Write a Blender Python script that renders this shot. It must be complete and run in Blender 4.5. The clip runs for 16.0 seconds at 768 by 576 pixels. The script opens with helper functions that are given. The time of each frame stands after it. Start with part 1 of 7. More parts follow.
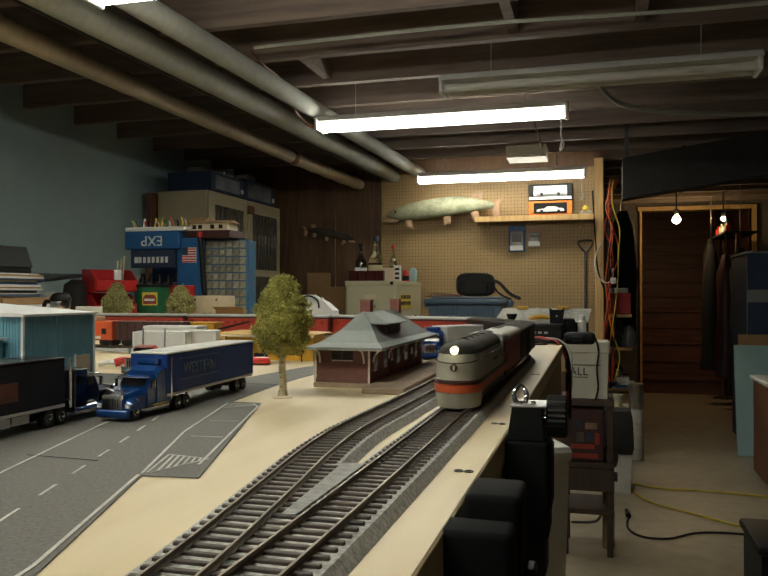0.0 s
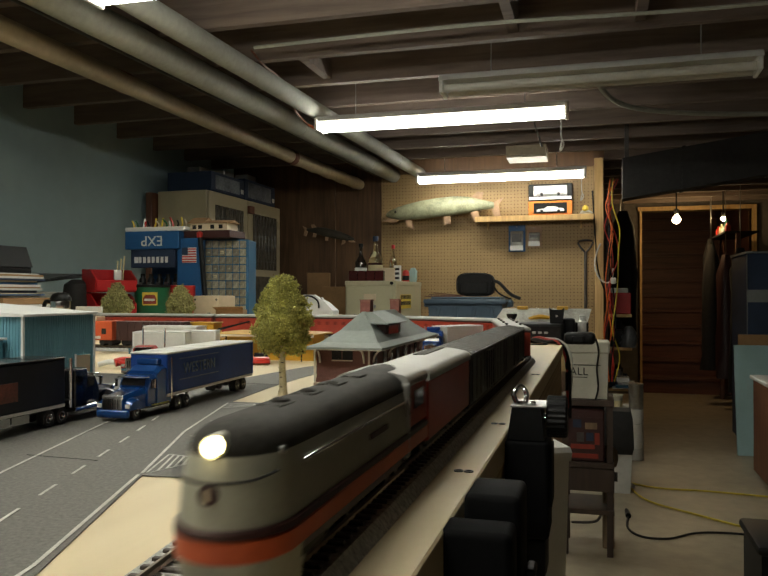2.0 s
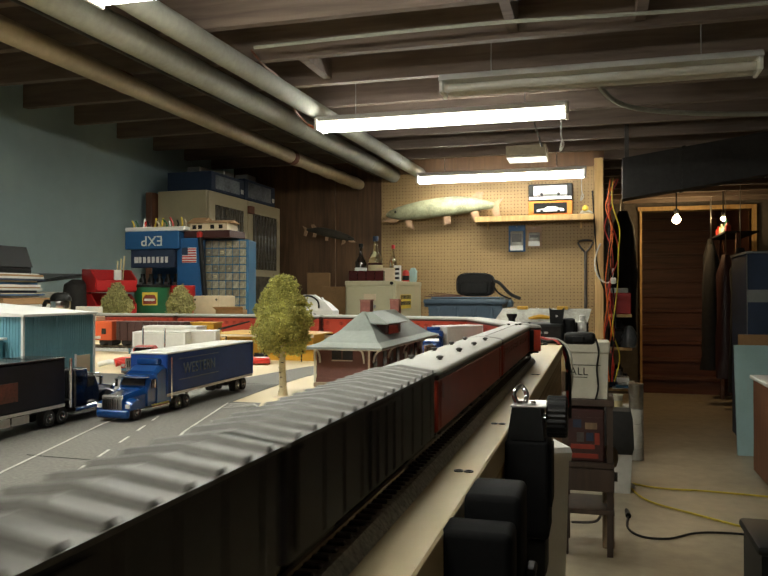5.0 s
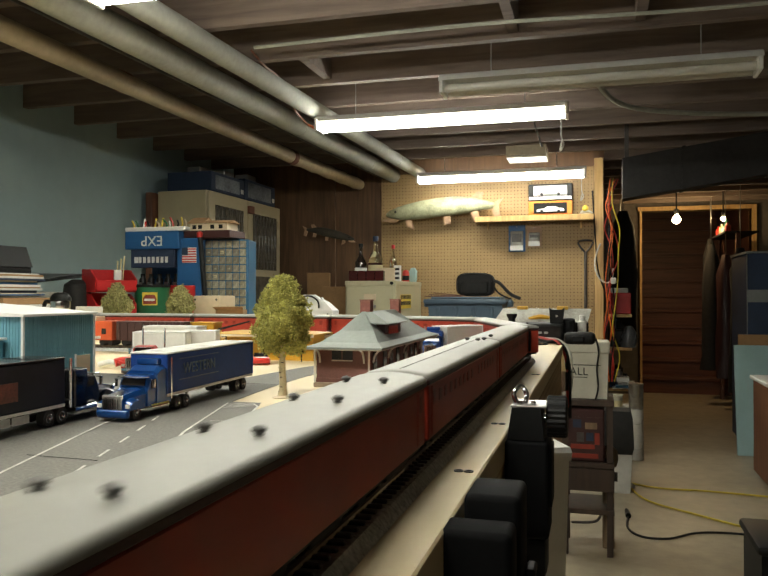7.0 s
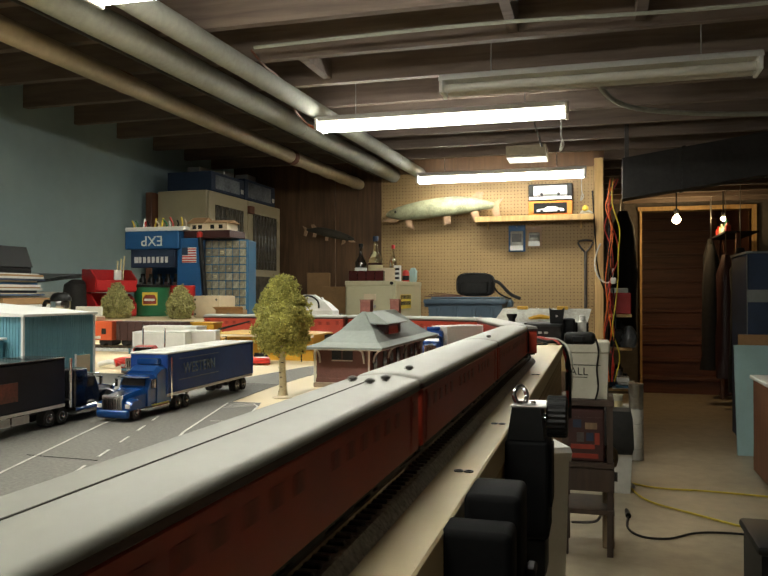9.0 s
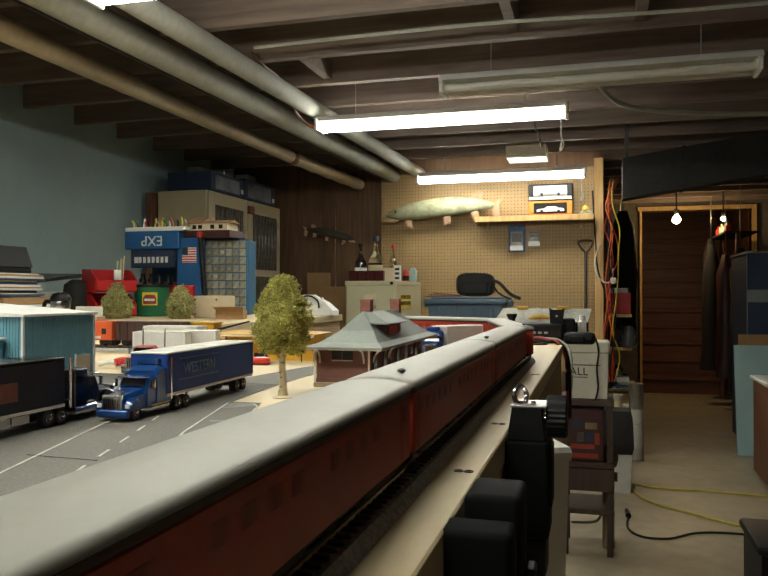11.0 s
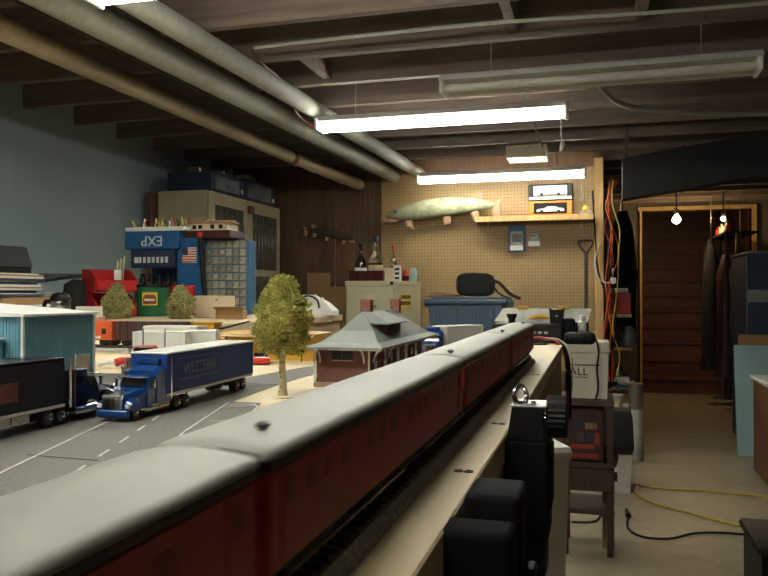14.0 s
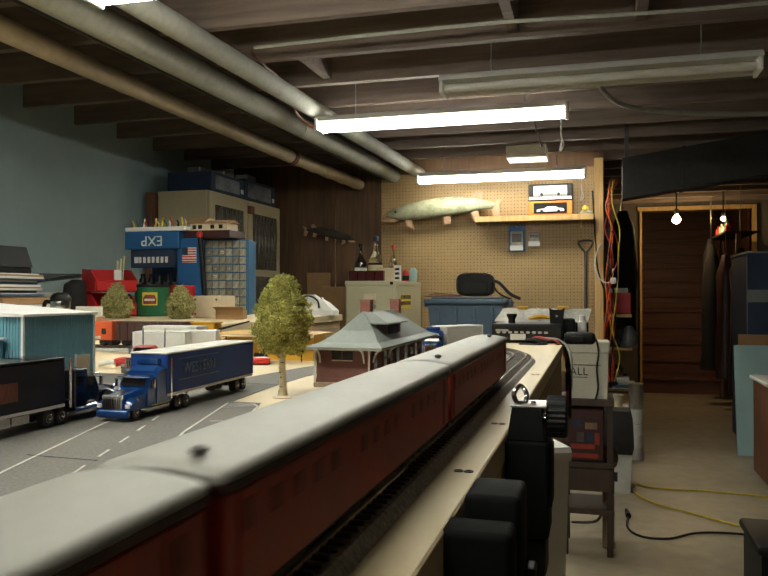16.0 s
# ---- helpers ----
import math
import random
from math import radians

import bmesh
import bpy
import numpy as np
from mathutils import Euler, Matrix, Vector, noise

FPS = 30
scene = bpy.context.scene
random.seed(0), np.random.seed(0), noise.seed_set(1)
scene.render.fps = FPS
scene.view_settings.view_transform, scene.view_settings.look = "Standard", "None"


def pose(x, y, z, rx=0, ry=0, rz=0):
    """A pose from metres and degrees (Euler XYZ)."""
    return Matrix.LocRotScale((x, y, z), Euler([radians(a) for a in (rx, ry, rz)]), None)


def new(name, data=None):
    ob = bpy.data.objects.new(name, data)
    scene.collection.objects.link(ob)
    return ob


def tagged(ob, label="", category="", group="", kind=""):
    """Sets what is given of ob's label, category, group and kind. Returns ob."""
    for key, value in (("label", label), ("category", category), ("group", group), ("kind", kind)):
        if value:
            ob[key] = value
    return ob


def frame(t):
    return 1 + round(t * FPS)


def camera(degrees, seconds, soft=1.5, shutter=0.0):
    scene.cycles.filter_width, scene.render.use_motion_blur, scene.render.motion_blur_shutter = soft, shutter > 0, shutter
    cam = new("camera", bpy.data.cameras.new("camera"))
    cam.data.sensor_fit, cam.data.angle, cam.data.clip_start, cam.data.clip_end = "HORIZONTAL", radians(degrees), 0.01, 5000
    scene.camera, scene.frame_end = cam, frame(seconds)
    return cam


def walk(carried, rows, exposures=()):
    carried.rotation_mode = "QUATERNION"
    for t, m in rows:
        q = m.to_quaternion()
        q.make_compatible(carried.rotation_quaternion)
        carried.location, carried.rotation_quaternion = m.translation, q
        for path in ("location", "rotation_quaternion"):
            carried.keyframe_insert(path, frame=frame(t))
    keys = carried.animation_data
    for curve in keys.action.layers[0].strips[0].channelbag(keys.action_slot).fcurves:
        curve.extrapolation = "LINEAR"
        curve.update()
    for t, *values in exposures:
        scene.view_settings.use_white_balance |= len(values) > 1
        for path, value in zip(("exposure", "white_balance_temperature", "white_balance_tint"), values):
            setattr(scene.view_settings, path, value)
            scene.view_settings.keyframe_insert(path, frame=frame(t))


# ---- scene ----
EYE = (0.0, 0.0, 1.12)
cam = camera(53.66, 16.0, 1.5, 0.9)
CAM_POSE = pose(*EYE, 90.444, 0, 15.574)
walk(cam, [(0.0, CAM_POSE), (16.0, CAM_POSE)],
     [(0.0, 0.12), (1.0, 0.12), (2.0, 0.25), (3.0, 0.60), (3.5, 0.77), (4.0, 0.79), (6.5, 0.94), (7.0, 0.97), (9.0, 0.84), (12.0, 0.74), (16.0, 0.74)])

# ---- world and lamps ----
world = bpy.data.worlds.new("world")
scene.world = world
world.use_nodes = True
world.node_tree.nodes["Background"].inputs[0].default_value = (0.02, 0.018, 0.015, 1)
world.node_tree.nodes["Background"].inputs[1].default_value = 0.15

TUBE_GLOW = 15.5
BULB_GLOW = 60.0


def bulb_lamp(name, x, y, z, watts, radius, color):
    data = bpy.data.lights.new(name, "POINT")
    data.energy, data.shadow_soft_size, data.color = watts, radius, color
    ob = new(name, data)
    ob.location = (x, y, z)
    return ob


def tube_lamp(name, x, y, z, length, watts):
    data = bpy.data.lights.new(name, "AREA")
    data.shape, data.size, data.size_y = "RECTANGLE", length, 0.10
    data.energy, data.color = watts, (0.96, 0.95, 0.79)
    ob = new(name, data)
    ob.location = (x, y, z)
    return ob


# y 0.14 is inferred out of view; y -1.61 is added behind the camera.
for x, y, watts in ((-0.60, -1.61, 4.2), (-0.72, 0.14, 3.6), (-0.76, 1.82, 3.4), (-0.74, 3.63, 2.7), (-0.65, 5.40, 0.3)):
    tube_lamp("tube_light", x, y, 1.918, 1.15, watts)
bulb_lamp("bulb_light", 0.79, 8.15, 1.79, 5, 0.04, (1.0, 0.62, 0.28))


# ---- materials ----
def material(name, color, rough=0.6, metal=0.0, vary=0.25, scale=8.0, bump=0.0, bump_scale=60.0, island=False,
             emit=0.0, coat=0.0, tone=None, spec=0.5):
    """Colour varied at two scales by noise, with fine relief."""
    m = bpy.data.materials.new(name)
    m.use_nodes = True
    nt = m.node_tree
    n, l = nt.nodes, nt.links
    b = n["Principled BSDF"]
    b.inputs["Roughness"].default_value = rough
    b.inputs["Metallic"].default_value = metal
    b.inputs["Coat Weight"].default_value = coat
    b.inputs["Specular IOR Level"].default_value = spec
    if emit:
        b.inputs["Emission Color"].default_value = (*color, 1)
        b.inputs["Emission Strength"].default_value = emit
    tc = n.new("ShaderNodeTexCoord")
    big, fine = n.new("ShaderNodeTexNoise"), n.new("ShaderNodeTexNoise")
    big.inputs["Scale"].default_value, big.inputs["Detail"].default_value = scale, 4
    fine.inputs["Scale"].default_value, fine.inputs["Detail"].default_value = scale * 9, 6
    l.new(tc.outputs["Object"], big.inputs["Vector"])
    l.new(tc.outputs["Object"], fine.inputs["Vector"])
    add = n.new("ShaderNodeMath")
    add.operation = "MULTIPLY_ADD"
    l.new(big.outputs["Fac"], add.inputs[0])
    add.inputs[1].default_value = 0.6
    half = n.new("ShaderNodeMath")
    half.operation = "MULTIPLY"
    half.inputs[1].default_value = 0.4
    l.new(fine.outputs["Fac"], half.inputs[0])
    l.new(half.outputs[0], add.inputs[2])
    src = add.outputs[0]
    ramp = n.new("ShaderNodeValToRGB")
    lo = [max(0, c * (1 - vary)) for c in color]
    hi = [min(1, c * (1 + vary)) for c in (tone or color)]
    ramp.color_ramp.elements[0].position, ramp.color_ramp.elements[1].position = 0.32, 0.68
    ramp.color_ramp.elements[0].color, ramp.color_ramp.elements[1].color = (*lo, 1), (*hi, 1)
    l.new(src, ramp.inputs[0])
    out = ramp.outputs[0]
    if island:
        info = n.new("ShaderNodeObjectInfo")
        geo = n.new("ShaderNodeNewGeometry")
        s = n.new("ShaderNodeMath")
        l.new(info.outputs["Random"], s.inputs[0])
        l.new(geo.outputs["Random Per Island"], s.inputs[1])
        fr = n.new("ShaderNodeMath")
        fr.operation = "FRACT"
        l.new(s.outputs[0], fr.inputs[0])
        hsv = n.new("ShaderNodeHueSaturation")
        mr = n.new("ShaderNodeMapRange")
        mr.inputs[3].default_value, mr.inputs[4].default_value = 0.7, 1.3
        l.new(fr.outputs[0], mr.inputs[0])
        l.new(mr.outputs[0], hsv.inputs["Value"])
        l.new(out, hsv.inputs["Color"])
        out = hsv.outputs[0]
    l.new(out, b.inputs["Base Color"])
    if bump:
        bn, bp = n.new("ShaderNodeTexNoise"), n.new("ShaderNodeBump")
        bn.inputs["Scale"].default_value, bn.inputs["Detail"].default_value = bump_scale, 5
        l.new(tc.outputs["Object"], bn.inputs["Vector"])
        bp.inputs["Strength"].default_value, bp.inputs["Distance"].default_value = bump, 0.4 / bump_scale
        l.new(bn.outputs["Fac"], bp.inputs["Height"])
        l.new(bp.outputs[0], b.inputs["Normal"])
    return m


def grained(name, color, dark, stretch=(1, 14, 14), scale=6.0, rough=0.55, bump=0.1):
    """Wood: long streaks along one axis."""
    m = bpy.data.materials.new(name)
    m.use_nodes = True
    n, l = m.node_tree.nodes, m.node_tree.links
    b = n["Principled BSDF"]
    b.inputs["Roughness"].default_value = rough
    tc, mp = n.new("ShaderNodeTexCoord"), n.new("ShaderNodeMapping")
    mp.inputs["Scale"].default_value = stretch
    l.new(tc.outputs["Object"], mp.inputs[0])
    a, c = n.new("ShaderNodeTexNoise"), n.new("ShaderNodeTexNoise")
    a.inputs["Scale"].default_value, a.inputs["Detail"].default_value, a.inputs["Distortion"].default_value = scale, 8, 0.6
    c.inputs["Scale"].default_value, c.inputs["Detail"].default_value = 2.5, 3
    l.new(mp.outputs[0], a.inputs["Vector"])
    l.new(tc.outputs["Object"], c.inputs["Vector"])
    mix = n.new("ShaderNodeMath")
    mix.operation = "MULTIPLY_ADD"
    mix.inputs[1].default_value = 0.7
    l.new(a.outputs["Fac"], mix.inputs[0])
    h = n.new("ShaderNodeMath")
    h.operation = "MULTIPLY"
    h.inputs[1].default_value = 0.3
    l.new(c.outputs["Fac"], h.inputs[0])
    l.new(h.outputs[0], mix.inputs[2])
    r = n.new("ShaderNodeValToRGB")
    r.color_ramp.elements[0].position, r.color_ramp.elements[1].position = 0.33, 0.6
    r.color_ramp.elements[0].color, r.color_ramp.elements[1].color = (*dark, 1), (*color, 1)
    l.new(mix.outputs[0], r.inputs[0])
    l.new(r.outputs[0], b.inputs["Base Color"])
    bp = n.new("ShaderNodeBump")
    bp.inputs["Strength"].default_value, bp.inputs["Distance"].default_value = bump, 0.002
    l.new(a.outputs["Fac"], bp.inputs["Height"])
    l.new(bp.outputs[0], b.inputs["Normal"])
    return m


def glass(name, color=(1, 1, 1), rough=0.02):
    m = bpy.data.materials.new(name)
    m.use_nodes = True
    b = m.node_tree.nodes["Principled BSDF"]
    b.inputs["Base Color"].default_value = (*color, 1)
    b.inputs["Roughness"].default_value = rough
    b.inputs["Transmission Weight"].default_value = 1.0
    b.inputs["IOR"].default_value = 1.45
    return m


def glow(name, color, strength):
    m = bpy.data.materials.new(name)
    m.use_nodes = True
    b = m.node_tree.nodes["Principled BSDF"]
    b.inputs["Base Color"].default_value = (*color, 1)
    b.inputs["Emission Color"].default_value = (*color, 1)
    b.inputs["Emission Strength"].default_value = strength
    return m


PLY = grained("pale_plywood", (0.74, 0.615, 0.39), (0.64, 0.51, 0.30), (9, 0.8, 9), 3.0, 0.5, 0.05)
PLY_EDGE = grained("plywood_edge", (0.62, 0.45, 0.25), (0.35, 0.24, 0.13), (1, 0.6, 60), 3.0, 0.7, 0.2)
LUMBER = grained("pine_lumber", (0.62, 0.40, 0.16), (0.42, 0.25, 0.09), (12, 12, 0.7), 4.0, 0.55, 0.1)
JOIST = grained("old_joist_wood", (0.20, 0.148, 0.115), (0.125, 0.09, 0.07), (0.8, 10, 10), 4.0, 0.75, 0.2)
DECKING = grained("subfloor_boards", (0.23, 0.19, 0.165), (0.15, 0.122, 0.105), (0.8, 6, 6), 4.0, 0.8, 0.2)
CONCRETE = material("concrete_floor", (0.34, 0.285, 0.20), 0.45, vary=0.28, scale=1.3, bump=0.08, bump_scale=40)
WALL_BLUE = material("pale_blue_wall_paint", (0.33, 0.44, 0.45), 0.6, vary=0.06, scale=1.5, bump=0.05, bump_scale=30)
PANEL_BROWN = grained("dark_brown_panelling", (0.16, 0.085, 0.04), (0.08, 0.042, 0.02), (8, 8, 0.6), 4.0, 0.5, 0.1)
PEG = material("pegboard_hardboard", (0.39, 0.255, 0.11), 0.55, vary=0.10, scale=3.0, bump=0.05, bump_scale=90)
HOLE = material("dark_peg_hole", (0.11, 0.07, 0.032), 0.9)
STAIR = grained("red_brown_stair_wood", (0.17, 0.062, 0.035), (0.085, 0.032, 0.02), (0.7, 9, 9), 3.0, 0.5, 0.1)
DARKWALL = material("dark_basement_wall", (0.11, 0.095, 0.08), 0.9, vary=0.3, scale=2)
DUCT = material("painted_duct_pipe", (0.44, 0.36, 0.235), 0.5, vary=0.2, scale=4, bump=0.05)
PIPE_GREY = material("pale_grey_duct_paint", (0.36, 0.36, 0.30), 0.65, vary=0.2, scale=5)
PIPE_DARK = material("dark_iron_pipe", (0.05, 0.045, 0.04), 0.45, 0.6, vary=0.2, scale=20)
WHITE_METAL = material("white_enamel_metal", (0.75, 0.74, 0.70), 0.4, vary=0.06, scale=5)
TUBE = glow("fluorescent_tube", (0.96, 0.96, 0.87), TUBE_GLOW)
BULB = glow("warm_bulb_glass", (1.0, 0.78, 0.42), BULB_GLOW)
TUBE_OFF = material("unlit_tube_glass", (0.62, 0.60, 0.54), 0.25, vary=0.05)
CABLE_BROWN = material("rust_brown_collar", (0.17, 0.06, 0.03), 0.6, vary=0.2)
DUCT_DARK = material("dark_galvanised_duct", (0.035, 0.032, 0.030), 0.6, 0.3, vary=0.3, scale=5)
BLACK = material("black_plastic", (0.006, 0.006, 0.006), 0.5, vary=0.3, scale=30, bump=0.04, bump_scale=300, spec=0.25)
PAD_BLACK = material("soft_black_rubber", (0.004, 0.004, 0.0045), 0.75, vary=0.3, scale=30, bump=0.05, bump_scale=200, spec=0.12)
BLACK_MATT = material("matt_black", (0.015, 0.014, 0.013), 0.8, vary=0.3, scale=30)
CHROME = material("bright_chrome", (0.75, 0.75, 0.76), 0.15, 1.0, vary=0.05)
STEEL = material("dull_steel", (0.42, 0.41, 0.39), 0.35, 1.0, vary=0.15, scale=40)
RAIL = material("brown_nickel_rail", (0.20, 0.16, 0.115), 0.42, 1.0, vary=0.25, scale=60)
TIE = material("dark_brown_plastic_tie", (0.070, 0.052, 0.042), 0.65, vary=0.35, scale=90, island=True)
INFILL = material("pale_grey_infill", (0.33, 0.325, 0.30), 0.85, vary=0.3, scale=260, bump=0.4, bump_scale=400)
BALLAST = material("grey_ballast", (0.40, 0.39, 0.36), 0.9, vary=0.55, scale=420, bump=0.9, bump_scale=700)
ASPHALT = material("grey_paper_asphalt", (0.15, 0.142, 0.125), 0.75, vary=0.38, scale=520, bump=0.08, bump_scale=300)
ROADPAINT = material("white_road_line", (0.60, 0.58, 0.53), 0.7, vary=0.25, scale=90)
SEAM = material("dark_paper_seam", (0.035, 0.033, 0.03), 0.8, vary=0.3, scale=90)
BRICKRED = material("maroon_brick_plastic", (0.155, 0.062, 0.048), 0.7, vary=0.25, scale=70, bump=0.1, bump_scale=300)
CHIMNEY = material("red_chimney_brick", (0.30, 0.11, 0.085), 0.75, vary=0.3, scale=200)
ROOF_GREY = material("grey_green_slate_roof", (0.25, 0.28, 0.255), 0.6, vary=0.14, scale=30, bump=0.1, bump_scale=400)
TRIM_WHITE = material("off_white_trim", (0.62, 0.56, 0.48), 0.55, vary=0.12, scale=60)
DARKWIN = material("dark_window_glass", (0.02, 0.018, 0.018), 0.12, vary=0.3, scale=20)
BASE_TAN = material("tan_platform", (0.30, 0.22, 0.15), 0.8, vary=0.2, scale=70)
SHED_BLUE = material("sky_blue_corrugated_plastic", (0.12, 0.30, 0.37), 0.5, vary=0.10, scale=30)
SHED_ROOF = material("white_shed_roof", (0.74, 0.74, 0.72), 0.5, vary=0.06, scale=30)
CREAM = material("cream_door", (0.62, 0.50, 0.34), 0.6, vary=0.08, scale=40)
TRUCK_BLUE = material("metallic_blue_truck_paint", (0.006, 0.055, 0.22), 0.25, 0.2, vary=0.12, scale=40, coat=0.6)
TRAILER_BLUE = material("navy_trailer_paint", (0.010, 0.048, 0.22), 0.5, vary=0.15, scale=30, spec=0.25)
TRAILER_BLACK = material("black_trailer_paint", (0.009, 0.010, 0.018), 0.45, vary=0.3, scale=25, spec=0.3)
FLAME = material("dull_red_livery", (0.16, 0.035, 0.02), 0.45, vary=0.6, scale=60)
PALE_LETTER = material("pale_grey_blue_lettering", (0.10, 0.14, 0.22), 0.5, vary=0.1)
GREY_WHITE = material("off_white_plastic", (0.62, 0.61, 0.57), 0.5, vary=0.08, scale=30)
BLACK_GLOSS = material("gloss_black_paint", (0.010, 0.010, 0.012), 0.2, vary=0.2, coat=0.5)
TYRE = material("black_rubber_tyre", (0.018, 0.017, 0.016), 0.8)
CAR_RED = material("bright_red_paint", (0.55, 0.03, 0.02), 0.3, vary=0.1, coat=0.4)
YELLOW = material("yellow_plastic", (0.58, 0.31, 0.02), 0.5, vary=0.10, scale=40)
ORANGE = material("orange_car_paint", (0.55, 0.085, 0.022), 0.5, vary=0.12, scale=40)
MAROON = material("maroon_car_side", (0.36, 0.035, 0.016), 0.45, vary=0.15, scale=40)
BOX_ORANGE = material("bright_orange_carton", (0.70, 0.20, 0.02), 0.45, vary=0.12, scale=20)
LOCO_GREY = material("warm_grey_loco_paint", (0.36, 0.345, 0.265), 0.45, vary=0.12, scale=50)
LOCO_DARK = material("dark_grey_loco_top", (0.042, 0.038, 0.031), 0.7, vary=0.45, scale=50, spec=0.2)
LOCO_ORANGE = material("orange_loco_stripe", (0.50, 0.085, 0.025), 0.45, vary=0.12, scale=50)
DIM_WINDOW = material("dim_car_window", (0.22, 0.027, 0.015), 0.4, vary=0.3, scale=60, spec=0.3)
ROOF_WHITE = material("pale_grey_car_roof", (0.265, 0.26, 0.232), 0.5, vary=0.08, scale=30)
BOX_DARK = material("dark_boxcar_brown", (0.022, 0.018, 0.016), 0.5, vary=0.3, scale=50)
BOX_ROOF = material("dark_grey_ribbed_roof", (0.085, 0.08, 0.07), 0.42, vary=0.2, scale=60, spec=0.35)
UNDER = material("black_underframe", (0.014, 0.012, 0.011), 0.7)
BROWN_CAR = material("brown_freight_car", (0.055, 0.021, 0.017), 0.6, vary=0.2, scale=50)
STEEL_DARK = material("blackened_steel", (0.10, 0.095, 0.09), 0.45, 0.7, vary=0.2, scale=60)
MAROON_DARK = material("dark_maroon_paint", (0.045, 0.014, 0.012), 0.45, vary=0.15)
STAND_DARK = grained("dark_stained_stand", (0.055, 0.032, 0.02), (0.03, 0.018, 0.012), (8, 8, 0.6), 4.0, 0.6, 0.1)
LOCO_ROOF = material("light_grey_tender_top", (0.36, 0.35, 0.315), 0.45, vary=0.08, scale=40)
HEADLAMP = glow("headlight_glass", (1.0, 0.86, 0.42), 14.0)
LEAF = material("olive_foliage_foam", (0.33, 0.31, 0.075), 0.9, vary=0.3, scale=60, bump=0.5, bump_scale=300, island=True, tone=(0.42, 0.40, 0.11))
LEAF_PALE = material("sage_foliage_foam", (0.30, 0.28, 0.11), 0.9, vary=0.4, scale=60, bump=0.5, bump_scale=200, island=True)
BARK = material("pale_birch_bark", (0.52, 0.44, 0.27), 0.8, vary=0.35, scale=120)
BEIGE = material("beige_metal_cabinet", (0.48, 0.41, 0.26), 0.45, vary=0.05, scale=6)
PANE = material("dusty_cabinet_glass", (0.12, 0.108, 0.082), 0.25, vary=0.5, scale=14)
FILE_BEIGE = material("beige_file_cabinet_paint", (0.50, 0.46, 0.30), 0.45, vary=0.05, scale=5)
BLUE_BIN = material("blue_grey_plastic_tote", (0.075, 0.12, 0.17), 0.5, vary=0.12, scale=14)
DEEP_BLUE = material("royal_blue_cardboard", (0.015, 0.095, 0.25), 0.5, vary=0.1, scale=15)
NAVY = material("dark_navy_panel", (0.018, 0.033, 0.07), 0.6, vary=0.2, scale=8)
RED_PLASTIC = material("red_plastic_bin", (0.50, 0.016, 0.018), 0.4, vary=0.1, scale=15)
GREEN_CAN = material("green_plastic_can", (0.012, 0.13, 0.055), 0.35, vary=0.1, scale=15)
LABEL_YELLOW = material("yellow_label", (0.75, 0.55, 0.06), 0.5, vary=0.1)
LABEL_RED = material("dark_red_label", (0.25, 0.03, 0.015), 0.5, vary=0.2)
WHITE = material("white_paper", (0.72, 0.71, 0.67), 0.6, vary=0.06, scale=20)
CARD = material("brown_cardboard", (0.33, 0.19, 0.085), 0.8, vary=0.15, scale=12)
FOAM_BLUE = material("pale_blue_foam_board", (0.34, 0.50, 0.50), 0.8, vary=0.06, scale=10)
WOOD_RED = grained("red_brown_veneer", (0.20, 0.085, 0.045), (0.11, 0.045, 0.025), (9, 9, 0.8), 4.0, 0.5, 0.05)
CABLE_ORANGE = material("orange_cable", (0.60, 0.12, 0.02), 0.5)
CABLE_YELLOW = material("yellow_cable", (0.55, 0.42, 0.03), 0.5)
CABLE_WHITE = material("white_cable", (0.6, 0.58, 0.52), 0.5)
CABLE_RED = material("red_cable", (0.45, 0.03, 0.02), 0.5)
FISH_BODY = material("pale_green_fish_skin", (0.24, 0.26, 0.14), 0.5, vary=0.45, scale=14, tone=(0.33, 0.33, 0.21))
FISH_DARK = material("dark_olive_fish_skin", (0.05, 0.042, 0.028), 0.6, vary=0.4, scale=14)
FIN = material("pinkish_fin", (0.42, 0.26, 0.15), 0.6, vary=0.3, scale=20)
LIQUID = material("dark_red_bottle_lower", (0.07, 0.014, 0.012), 0.2)
BOTTLE_DARK = material("dark_bottle_glass", (0.03, 0.02, 0.015), 0.08, vary=0.2, coat=0.5)
BOTTLE_CLEAR = glass("pale_bottle_glass", (0.86, 0.86, 0.74), 0.03)
LABEL_CREAM = material("cream_label", (0.60, 0.52, 0.30), 0.6, vary=0.1)
PACK_PLASTIC = material("cloudy_clear_plastic", (0.42, 0.41, 0.36), 0.15, vary=0.4, scale=30, coat=0.5)
STEEL_BLUE = material("mid_blue_steel", (0.03, 0.13, 0.25), 0.4, vary=0.1, scale=10)
PICTURE = material("printed_box_picture", (0.04, 0.07, 0.12), 0.3, vary=0.9, scale=7, tone=(0.16, 0.18, 0.20))
TARP = material("dark_grey_plastic_sheet", (0.075, 0.077, 0.08), 0.35, vary=0.3, scale=10, bump=0.3, bump_scale=12)
PAIL_WHITE = material("aged_white_pail_plastic", (0.50, 0.47, 0.38), 0.5, vary=0.08, scale=8)
WOOD_WORN = grained("worn_grey_wood", (0.24, 0.16, 0.09), (0.12, 0.08, 0.045), (9, 9, 0.8), 4.0, 0.7, 0.2)
